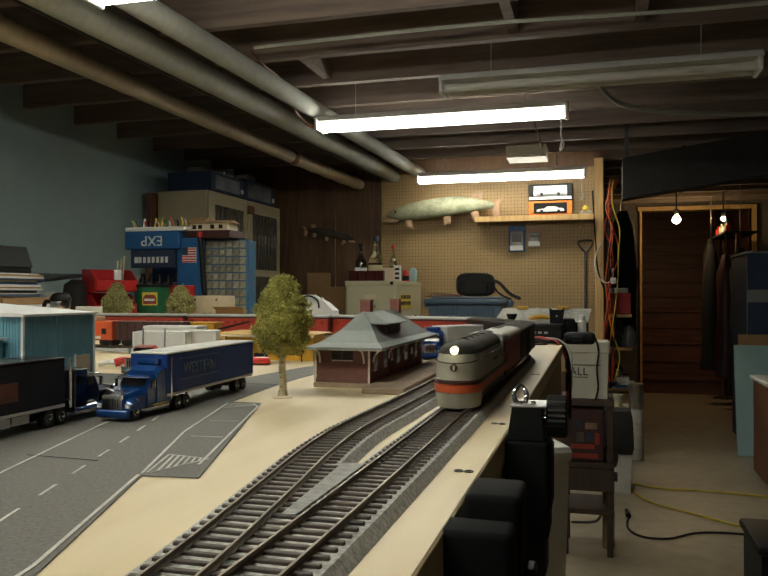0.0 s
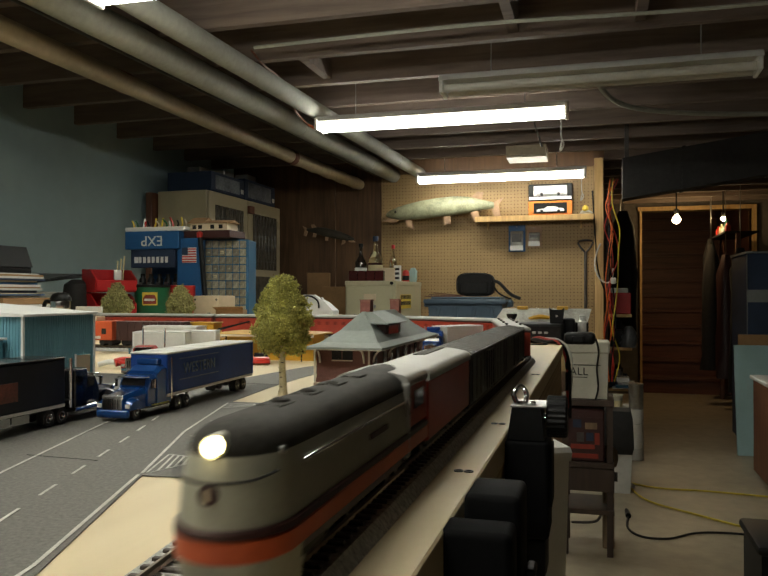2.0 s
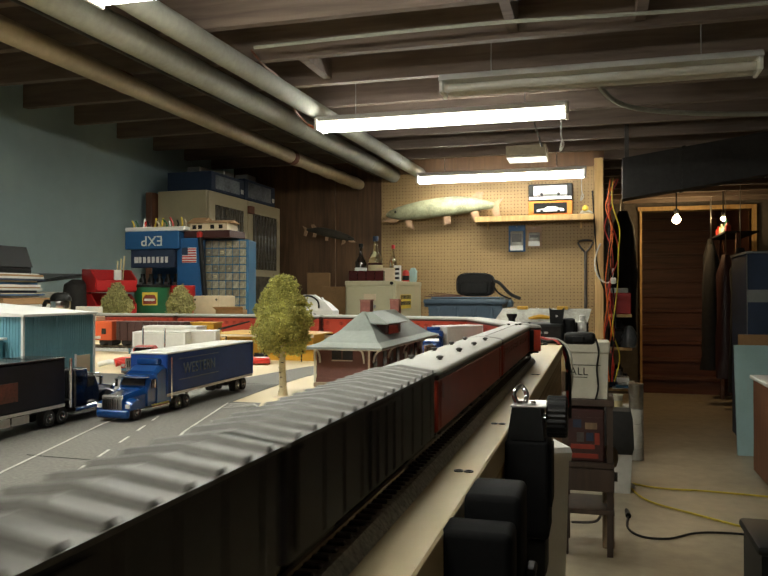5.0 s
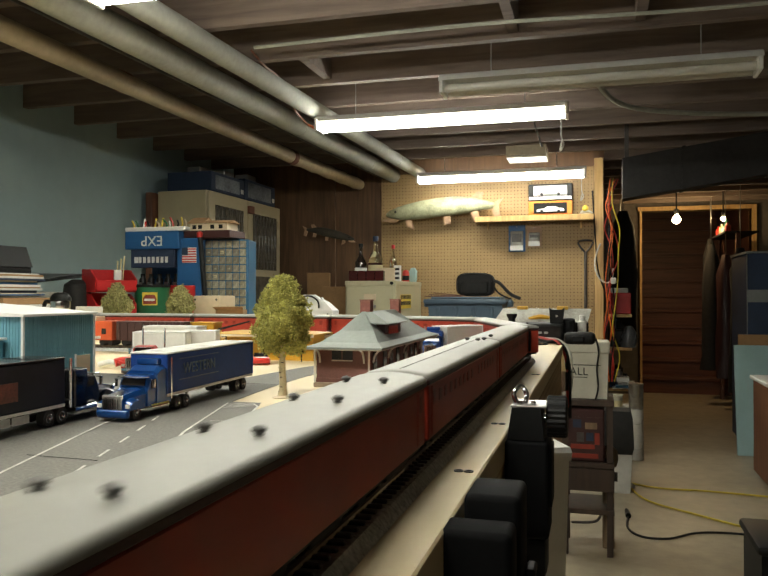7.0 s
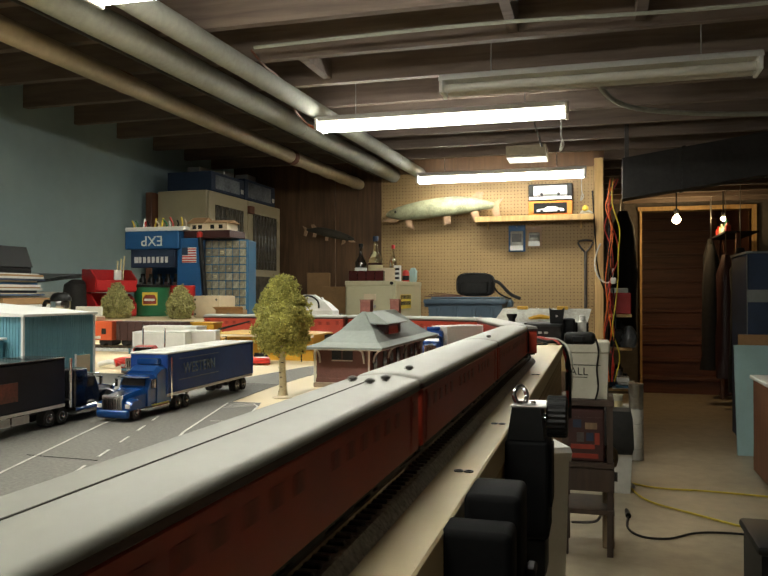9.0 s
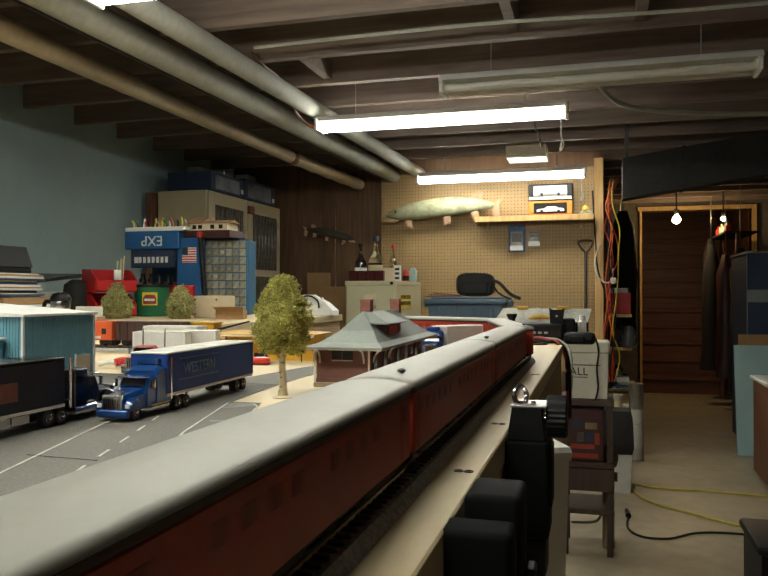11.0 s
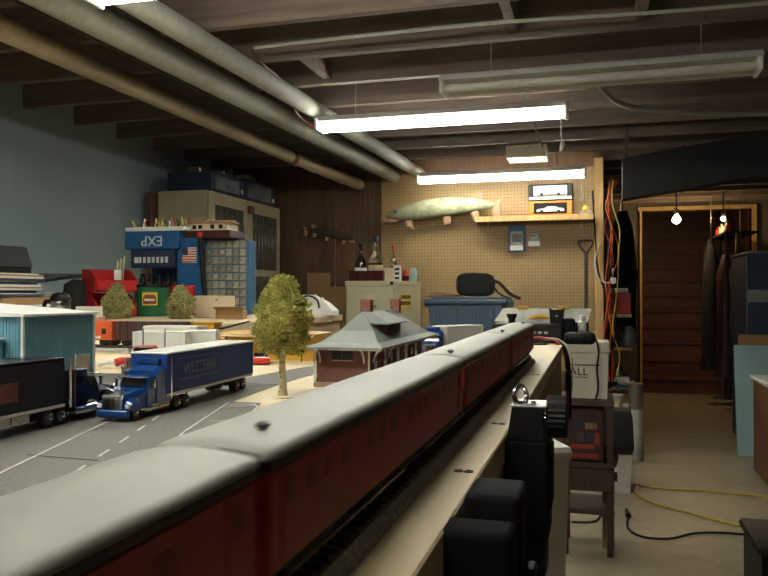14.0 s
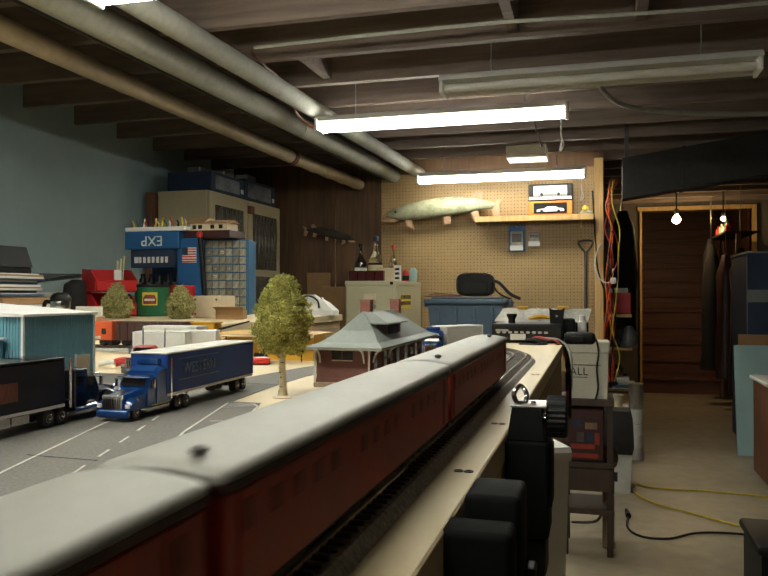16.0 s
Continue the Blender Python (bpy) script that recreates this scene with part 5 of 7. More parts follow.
def build_pegwall_things():
    s = thing("wall_shelf", "narrow pine shelf on the pegboard", "shelf")
    part("board", box(-0.86, 5.60, 1.655, -0.012, 5.736, 1.675, 0.002), LUMBER, s)
    part("front_lip", box(-0.86, 5.585, 1.650, -0.012, 5.599, 1.690, 0.002), LUMBER, s)
    for x in (-0.78, -0.10):
        part("bracket", loft([[(x - 0.008, 5.70, 1.654), (x - 0.008, 5.737, 1.654), (x - 0.008, 5.737, 1.60)], [(x + 0.008, 5.70, 1.654), (x + 0.008, 5.737, 1.654), (x + 0.008, 5.737, 1.60)]], smooth=False), LUMBER, s)
    fish("mounted_fish", -1.11, 5.63, 1.755, 0.88, FISH_BODY, "pale green mounted trophy fish on the pegboard", 1, 0.055)
    fish("small_mounted_fish", -2.02, 5.63, 1.59, 0.42, FISH_DARK, "dark small mounted fish on the panelled wall", -1, 0.09)
    for z, face, car, label in ((1.676, BOX_ORANGE, RED_PLASTIC, "orange boxed die-cast model car"), (1.800, BLACK, WHITE, "black and white boxed die-cast model car")):
        b = thing("model_car_box", label, "boxed toy", (-0.315, 5.655, z), group="boxed model cars")
        part("carton", box(-0.155, -0.04, 0, 0.155, 0.04, 0.118, 0.003), face, b)
        w = part("window_panel", box(-0.118, -0.0435, 0.030, 0.118, -0.0405, 0.104), WHITE if car is WHITE else BLACK, b)
        part("title_strip", box(-0.15, -0.0435, 0.004, 0.15, -0.0405, 0.026), BOX_ORANGE if car is RED_PLASTIC else WHITE, b)
        secs = [[(x, -0.046, 0.040), (x, -0.060, 0.040), (x, -0.060, 0.040 + h), (x, -0.046, 0.040 + h)] for x, h in ((-0.095, 0.010), (-0.085, 0.018), (-0.04, 0.022), (-0.02, 0.036), (0.035, 0.036), (0.06, 0.024), (0.092, 0.020), (0.098, 0.010))]
        part("toy_car", loft(secs), WHITE if car is RED_PLASTIC else STEEL, w)
        for x in (-0.06, 0.06):
            part("toy_wheel", tube((x, -0.061, 0.042), (x, -0.047, 0.042), 0.011), TYRE, w)
    k = thing("shelf_trinket", "small tangled white and yellow trinkets", "trinket", (-0.07, 5.66, 1.676))
    part("dish", lathe([(0.03, 0), (0.045, 0.02), (0.04, 0.028)], 14), CREAM, k)
    part("cord_heap", rope([(-0.05, -0.01, 0.01), (-0.02, 0.01, 0.035), (0.02, -0.01, 0.04), (0.045, 0.01, 0.03), (0.0, 0.0, 0.05), (-0.035, 0.0, 0.03)], 0.006), CABLE_WHITE, k)
    part("knob", lathe([(0.01, 0.04), (0.022, 0.05), (0.022, 0.07), (0.008, 0.085)], 12), LABEL_YELLOW, k)
    # blister packs
    for x, w, z0, z1, card, label in ((-0.565, 0.125, 1.435, 1.632, DEEP_BLUE, "blue hanging blister pack with a clear bubble"), (-0.437, 0.108, 1.465, 1.620, FIN, "pale brown hanging blister pack with a clear bubble")):
        b = thing("blister_pack", label, "blister pack", (x, 5.728, 0), group="hanging blister packs")
        part("card", box(-w / 2, 0, z0, w / 2, 0.003, z1, 0.001), card, b)
        part("bubble", box(-w * 0.38, -0.026, z0 + 0.02, w * 0.38, -0.0005, z1 - 0.045, 0.007, 2), PACK_PLASTIC, b, "cloudy clear bubble")
        part("contents", box(-w * 0.28, -0.0285, z0 + 0.07, w * 0.28, -0.0262, z1 - 0.065, 0.001), STEEL_DARK, b)
        part("insert", box(-w * 0.38, -0.029, z0 + 0.008, w * 0.38, -0.0265, z0 + 0.045), WHITE, b)
        part("hook", tube((0, -0.05, z1 - 0.012), (0, 0.008, z1 - 0.012), 0.003, n=6), STEEL, b)
    # shovel hung by its grip
    h = thing("shovel", "long-handled shovel with a D-shaped grip on the wall", "shovel", (-0.07, 5.715, 0))
    part("shaft", tube((0, 0, 0.52), (0, 0, 1.43), 0.0115, n=10), STEEL_DARK, h)
    part("grip", rope([(0, 0, 1.42), (-0.035, 0, 1.46), (-0.048, 0, 1.505), (0.048, 0, 1.505), (0.035, 0, 1.46), (0, 0, 1.42)], 0.007, 8, steps=3), STEEL_DARK, h, "D-shaped grip")
    part("blade", loft([[(x, -0.012 + 0.006 * abs(x) / 0.1, z) for x, z in ((-0.1, 0.5), (0.1, 0.5), (0.1, 0.25), (0.0, 0.18), (-0.1, 0.25))], [(x, -0.004 + 0.006 * abs(x) / 0.1, z) for x, z in ((-0.1, 0.5), (0.1, 0.5), (0.1, 0.25), (0.0, 0.18), (-0.1, 0.25))]], smooth=False), STEEL_DARK, h)
    for x0, x1, z0, y, r in ((-2.19, -2.0, 1.285, 5.60, -4), (-2.0, -1.80, 1.175, 5.45, -9)):
        solid("cardboard_sheet", box(x0, y, 0.0, x1, y + 0.012, z0, 0.002), CARD, "brown cardboard sheet leaning by the wall", "cardboard")
    solid("grey_tube", tube((-1.745, 5.5, 0), (-1.745, 5.56, 1.10), 0.018, n=10), STEEL_DARK, "dark grey tube standing by the cabinet", "tube")


# ---- tall cabinet and workbench things ----
def build_tall_cabinet():
    c = thing("storage_cabinet", "tall beige metal cabinet with glazed doors", "cabinet")
    x0, x1, y0, y1, zt = -2.80, -2.42, 4.45, 5.60, 1.80
    part("body", box(x0, y0, 0, x1 - 0.022, y1, zt, 0.004), BEIGE, c)
    for ya, yb in ((y0 + 0.004, y0 + 0.565), (y0 + 0.575, y1 - 0.004)):
        d = part("door", box(x1 - 0.02, ya, 0.06, x1, yb, zt - 0.004, 0.003), BEIGE, c)
        for za, zb in ((1.30, zt - 0.09), (0.75, 1.25)):
            part("pane", box(x1 + 0.0005, ya + 0.075, za, x1 + 0.004, yb - 0.075, zb), PANE, d, "dusty dark glass pane")
        part("pane_bar", box(x1 + 0.001, ya + 0.07, 1.252, x1 + 0.008, yb - 0.07, 1.298), BEIGE, d)
        for k in range(7):
            yy = ya + 0.09 + 0.058 * k
            part("wire", tube((x1 + 0.006, yy, 1.31), (x1 + 0.006, yy + 0.045, zt - 0.10), 0.002, n=5), STEEL, d)
            part("wire", tube((x1 + 0.0075, yy + 0.045, 1.31), (x1 + 0.0075, yy, zt - 0.10), 0.0016, n=5), STEEL, d)
        for q in range(4):
            part("shelf_edge", box(x1 + 0.0042, ya + 0.078, 1.36 + 0.09 * q, x1 + 0.0055, yb - 0.078, 1.368 + 0.09 * q), STEEL_DARK, d)
    part("handle", rope([(x1 + 0.004, y0 + 0.60, 1.02), (x1 + 0.035, y0 + 0.60, 1.03), (x1 + 0.035, y0 + 0.60, 1.14), (x1 + 0.004, y0 + 0.60, 1.15)], 0.006), STEEL_DARK, c, "dark door handle")
    part("padlock", box(x1 + 0.004, y0 + 0.55, 1.70, x1 + 0.03, y0 + 0.62, 1.755, 0.004), CABLE_BROWN, c)
    b = thing("model_kit_box", "dark blue printed model kit boxes on the cabinet", "box", (-2.6, 5.0, zt + 0.001))
    for k, (ya, yb, h, m) in enumerate(((-0.5, -0.02, 0.13, NAVY), (-0.01, 0.52, 0.15, NAVY))):
        p = part("carton", box(-0.16, ya, 0.0, 0.17, yb, h, 0.004), m, b)
        part("picture", box(0.1702, ya + 0.05, 0.02, 0.172, yb - 0.08, h - 0.02), PICTURE, p, "blue and white printed picture")
        part("tag", box(0.1722, yb - 0.06, 0.03, 0.174, yb - 0.02, 0.06), WHITE, p)
    for k in range(3):
        part("loose_part", box(-0.1 + 0.08 * k, -0.35 + 0.2 * k, 0.15, 0.0 + 0.08 * k, -0.2 + 0.2 * k, 0.19, 0.006), STEEL, b)
    solid("plank", box(-2.86, 4.40, 0, -2.815, 4.52, 1.79, 0.003), WOOD_RED, "red-brown plank standing beside the cabinet", "plank")


def build_display():
    d = thing("shop_display", "blue cardboard shop display rack turned upside down", "display rack", (-1.815, 3.0, 1.028), 0)
    part("back_panel", box(-0.165, 0.10, 0.0, 0.10, 0.115, 0.36, 0.002), DEEP_BLUE, d)
    part("side_panel", box(0.085, -0.10, 0.0, 0.20, -0.085, 0.33, 0.002), DEEP_BLUE, d)
    part("side_wing", box(0.0985, -0.0845, 0.0, 0.1135, 0.099, 0.33, 0.002), DEEP_BLUE, d)
    hd = part("header", box(-0.160, -0.12, 0.285, 0.104, 0.08, 0.362, 0.003), DEEP_BLUE, d)
    part("lower_header", box(-0.135, -0.112, 0.205, 0.078, -0.088, 0.284, 0.002), NAVY, d)
    up = Matrix.Rotation(math.pi / 2, 4, "X") @ Matrix.Rotation(math.pi, 4, "Z")
    lettering("header_text", "EXP", 0.062, WHITE, d, Matrix.Translation((-0.025, -0.1215, 0.322)) @ up, "upside-down white letters", 0.0008)
    for k in range(8):
        w = 0.013 if k else 0.019
        part("maker_bar", box(-0.116 + 0.0215 * k, -0.1138, 0.226, -0.116 + 0.0215 * k + w, -0.1122, 0.252), WHITE, d)
    for z in (0.02, 0.11):
        sh = part("shelf", box(-0.135, -0.08, z - 0.006, 0.082, 0.098, z), NAVY, d)
        for k in range(5):
            b = part("paint_bottle", lathe([(0.014, z + 0.001), (0.015, z + 0.045), (0.009, z + 0.055), (0.009, z + 0.07)], 10, (-0.115 + 0.042 * k, -0.05, 0)), BLACK, sh)
            part("bottle_tag", box(-0.125 + 0.042 * k, -0.0668, z + 0.02, -0.107 + 0.042 * k, -0.0655, z + 0.034), STEEL, b)
    fl = part("flag_print", box(0.110, -0.1025, 0.225, 0.177, -0.1005, 0.290), WHITE, d, "small striped flag print")
    for k in range(6):
        part("flag_stripe", box(0.110, -0.1035, 0.2265 + 0.0108 * k, 0.177, -0.1028, 0.2318 + 0.0108 * k), CAR_RED, fl)
    part("flag_canton", box(0.110, -0.1045, 0.258, 0.138, -0.1036, 0.290), NAVY, fl)
    rng = random.Random(4)
    p = thing("tool_row", "row of pliers and cutters in a tray", "tools", (-1.855, 2.95, 1.3915))
    part("tray", box(-0.125, -0.06, 0.0, 0.165, 0.05, 0.018, 0.002), WHITE, p)
    for k in range(14):
        x = -0.115 + 0.019 * k
        m = (LABEL_YELLOW, GREEN_CAN, WHITE, CAR_RED, BLACK, LABEL_YELLOW, CREAM)[k % 7]
        part("tool_handle", rope([(x, 0, 0.010), (x + rng.uniform(-0.01, 0.01), 0, 0.035), (x + rng.uniform(-0.018, 0.018), 0, 0.045 + rng.uniform(0, 0.02))], 0.0042, 5), m, p)
    # drawer cabinet
    dc = thing("parts_cabinet", "blue steel small-parts cabinet with clear drawers", "parts cabinet", (-1.560, 3.06, 1.028), 15)
    part("case", box(-0.100, -0.06, 0, 0.092, 0.12, 0.33, 0.003), STEEL_BLUE, dc)
    me = None
    for r in range(9):
        for k in range(6):
            x, z = -0.0945 + 0.0298 * k, 0.010 + 0.0353 * r
            if me is None:
                bm = box(0, -0.008, 0, 0.0265, 0, 0.031, 0.002)
                box(0.008, -0.014, 0.012, 0.018, -0.008, 0.017, bm=bm)
                ob = part("drawer", bm, DRAWER, dc)
                me = ob.data
            else:
                ob = new("drawer", me)
                ob.parent = dc
            ob.location = (x, -0.0605, z)
    for k, r in ((2, 7), (1, 4), (3, 8)):
        part("drawer_tag", box(-0.088 + 0.0298 * k, -0.0700, 0.020 + 0.0353 * r, -0.074 + 0.0298 * k, -0.0690, 0.032 + 0.0353 * r), LABEL_CREAM, dc, "cream paper tag")
    solid("rod_cap", lathe([(0.009, 0), (0.013, 0.004), (0.013, 0.022), (0.006, 0.028)], 12, (-1.622, 2.90, 1.358)), CAR_RED, "red cap of the black handle", "cap")
    solid("black_rod", tube((-1.62, 2.90, 1.36), (-1.585, 2.88, 1.10), 0.011, n=10), BLACK, "black handle leaning on the parts cabinet", "tool handle")
    h = thing("model_house", "small beige and brown model house on the parts cabinet", "model building", (-1.605, 2.98, 1.362))
    part("storage_box", box(-0.105, -0.06, -0.002, 0.112, 0.09, 0.030, 0.002), MAROON_DARK, h)
    part("wall", box(-0.085, -0.04, 0.0302, 0.09, 0.06, 0.062), CREAM, h)
    part("gable", loft([[(x, -0.05, 0.0622), (x, 0.07, 0.0622), (x, 0.01, 0.092)] for x in (-0.098, -0.02)], smooth=False), CARD, h)
    part("roof", loft([[(x, -0.05, 0.0622), (x, 0.07, 0.0622), (x, 0.01, 0.078)] for x in (-0.0195, 0.10)], smooth=False), CARD, h)
    for x in (-0.065, -0.038, 0.02, 0.06):
        part("window", box(x - 0.009, -0.0415, 0.038, x + 0.009, -0.0402, 0.055), DARKWIN, h)


def build_bench_things():
    z = 1.0285
    for k, (x, y, zz) in enumerate(((-1.925, 2.70, z), (-1.925, 2.70, z + 0.098))):
        b = thing("parts_bin", "red plastic stacking bin with parts", "bin", (x, y, zz), 55, "red stacking bins")
        part("back", box(-0.084, 0.07, 0, 0.084, 0.078, 0.095, 0.002), RED_PLASTIC, b)
        part("base", box(-0.084, -0.08, 0, 0.084, 0.0695, 0.006, 0.001), RED_PLASTIC, b)
        for sx in (-1, 1):
            part("side", loft([[(sx * 0.081 + d, 0.0695, 0.0062), (sx * 0.081 + d, -0.08, 0.0062), (sx * 0.081 + d, -0.09, 0.05), (sx * 0.081 + d, -0.02, 0.092), (sx * 0.081 + d, 0.0695, 0.095)] for d in (-0.003, 0.003)], smooth=False), RED_PLASTIC, b)
        part("front_lip", box(-0.081, -0.092, 0.0062, 0.081, -0.082, 0.048, 0.002), RED_PLASTIC, b)
        if k == 1:
            part("white_tag", box(0.0, -0.06, 0.05, 0.030, -0.055, 0.090), WHITE, b)
            for q in range(3):
                part("stick", tube((0.03 + 0.012 * q, 0, 0.02), (0.04 + 0.014 * q, 0.01, 0.13 + 0.01 * q), 0.0035, n=6), LABEL_CREAM, b)
    c = thing("coffee_can", "green plastic coffee can with a yellow label", "can", (-1.775, 2.78, z), 25)
    part("can", lathe([(0.066, 0), (0.072, 0.008), (0.070, 0.10), (0.072, 0.112), (0.072, 0.118)], 28), GREEN_CAN, c)
    part("lid", lathe([(0.074, 0.1182), (0.075, 0.122), (0.073, 0.130), (0.060, 0.131)], 28), BLACK, c, "black lid")
    secs = []
    for r in (0.0716, 0.0730):
        secs.append([(r * math.sin(a), -r * math.cos(a), zz) for a, zz in [(-0.42 + 0.12 * i, 0.098) for i in range(8)] + [(0.42 - 0.12 * i, 0.045) for i in range(8)]])
    lab = part("label", loft(secs, smooth=False), LABEL_YELLOW, c, "yellow and dark red label")
    secs = []
    for r in (0.0731, 0.0738):
        secs.append([(r * math.sin(a), -r * math.cos(a), zz) for a, zz in [(-0.36 + 0.12 * i, 0.088 if 0 < i < 6 else 0.075) for i in range(7)] + [(0.36 - 0.12 * i, 0.050) for i in range(7)]])
    part("label_shape", loft(secs, smooth=False), LABEL_RED, lab)
    part("print_bar", box(-0.020, -0.0755, 0.063, 0.020, -0.0742, 0.072), WHITE, lab)
    r = thing("red_can", "plain red plastic can", "can", (-1.705, 2.90, z))
    part("can", lathe([(0.058, 0), (0.064, 0.006), (0.062, 0.11), (0.064, 0.126), (0.055, 0.128)], 24), RED_PLASTIC, r)
    b = thing("speaker_box", "tilted beige plastic box with corner screws", "box", (-1.415, 2.62, z), -16)
    body = part("case", box(-0.068, -0.03, 0, 0.068, 0.06, 0.085, 0.006, 2), CREAM, b)
    for x in (-0.055, 0.055):
        for zz in (0.014, 0.070):
            part("screw", tube((x, -0.0325, zz), (x, -0.029, zz), 0.004, n=8), STEEL_DARK, b)
    for x, y, rr in ((-1.27, 2.50, 12),):
        p = thing("open_carton", "small open brown cardboard carton", "carton", (x, y, z), rr)
        part("carton", box(-0.05, -0.03, 0, 0.05, 0.03, 0.035, 0.001), CARD, p)
        part("flap", loft([[(-0.05, -0.031, 0.035), (0.05, -0.031, 0.035), (0.055, -0.055, 0.045), (-0.055, -0.055, 0.045)], [(-0.05, -0.030, 0.036), (0.05, -0.030, 0.036), (0.055, -0.054, 0.046), (-0.055, -0.054, 0.046)]], smooth=False), CARD, p)
    # kettle, magazines, printer and covered shape
    k = thing("steel_mug", "steel travel mug with black lid and handle", "mug", (-1.535, 1.92, z))
    part("cup", lathe([(0.022, 0), (0.025, 0.004), (0.029, 0.065), (0.028, 0.07)], 22), CHROME, k)
    part("lid", lathe([(0.030, 0.0702), (0.030, 0.080), (0.022, 0.092), (0.010, 0.096)], 22), BLACK, k)
    part("handle", rope([(-0.028, 0, 0.066), (-0.052, 0, 0.068), (-0.058, 0, 0.042), (-0.04, 0, 0.018), (-0.025, 0, 0.014)], 0.006), BLACK, k)
    m = thing("magazine_stack", "stack of magazines and boxes", "magazines", (-1.980, 2.15, z))
    part("lower_carton", box(-0.20, -0.10, 0, 0.16, 0.16, 0.055, 0.003), WHITE, m)
    part("folder", box(-0.20, -0.11, 0.0555, 0.13, 0.15, 0.078, 0.002), CARD, m)
    rng = random.Random(9)
    zz = 0.079
    for q in range(13):
        t = rng.uniform(0.004, 0.010)
        o = rng.uniform(-0.012, 0.012)
        part("magazine", box(-0.20 + o, -0.10 + o * 0.5, zz, 0.075 + o, 0.13 + o, zz + t - 0.0004), (WHITE, DEEP_BLUE, CREAM, NAVY, GREY_WHITE, CARD)[q % 6], m)
        zz += t
    p = part("scanner", box(-0.20, -0.08, zz, 0.045, 0.12, zz + 0.022, 0.004), BLACK, m)
    part("scanner_top", loft([[(-0.20, -0.082, zz + 0.0222), (0.048, -0.082, zz + 0.0222), (0.048, 0.12, zz + 0.0222), (-0.20, 0.12, zz + 0.0222)], [(-0.20, -0.06, zz + 0.095), (0.02, -0.06, zz + 0.095), (0.02, 0.12, zz + 0.095), (-0.20, 0.12, zz + 0.095)]], smooth=False), BLACK, p)
    part("silver_strip", box(-0.06, -0.0835, zz + 0.022, 0.045, -0.0812, zz + 0.031), GREY_WHITE, p)
    t = thing("covered_box", "low box under a dark grey plastic sheet", "box", (-2.33, 2.75, z))
    part("carton", box(-0.30, -0.15, 0, 0.22, 0.15, 0.10, 0.003), WHITE, t)
    part("sheet", loft([[(-0.32, -0.17, 0.10), (0.0, -0.20, 0.095), (0.13, -0.17, 0.135), (0.26, -0.15, 0.16), (0.24, 0.17, 0.175), (-0.32, 0.17, 0.185)], [(-0.32, -0.17, 0.104), (0.0, -0.20, 0.099), (0.13, -0.17, 0.139), (0.26, -0.15, 0.164), (0.24, 0.17, 0.179), (-0.32, 0.17, 0.189)]], smooth=False), TARP, t, "dark grey plastic sheet")
    part("lump", lathe([(0.05, 0.0), (0.06, 0.05), (0.05, 0.13), (0.02, 0.15)], 12, (0.29, -0.1, 0)), BLACK_MATT, t)
    s = thing("white_card", "small white card with a printed bar", "card", (-1.42, 1.90, z))
    part("card", box(-0.045, -0.004, 0, 0.045, 0.0, 0.055, 0.001), WHITE, s)
    part("print_bar", box(-0.022, -0.0052, 0.020, 0.022, -0.0042, 0.034), STEEL, s)
    j = thing("white_jug", "white plastic jug with black handle", "jug", (-1.165, 3.10, z))
    part("jug", loft([[(-0.085 * k + o, -0.04 * k, h), (0.085 * k + o, -0.04 * k, h), (0.085 * k + o, 0.04 * k, h), (-0.085 * k + o, 0.04 * k, h)] for k, o, h in ((1, 0, 0), (1, 0, 0.02), (0.72, -0.014, 0.055), (0.40, -0.030, 0.078), (0.30, -0.036, 0.088))], smooth=False), WHITE, j)
    part("spout", tube((0.004, 0, 0.060), (0.030, -0.01, 0.072), 0.008, 0.006, 10), WHITE, j)
    part("handle", rope([(-0.055, -0.04, 0.080), (-0.015, -0.045, 0.082), (0.018, -0.045, 0.062), (0.024, -0.043, 0.03)], 0.004), BLACK, j)


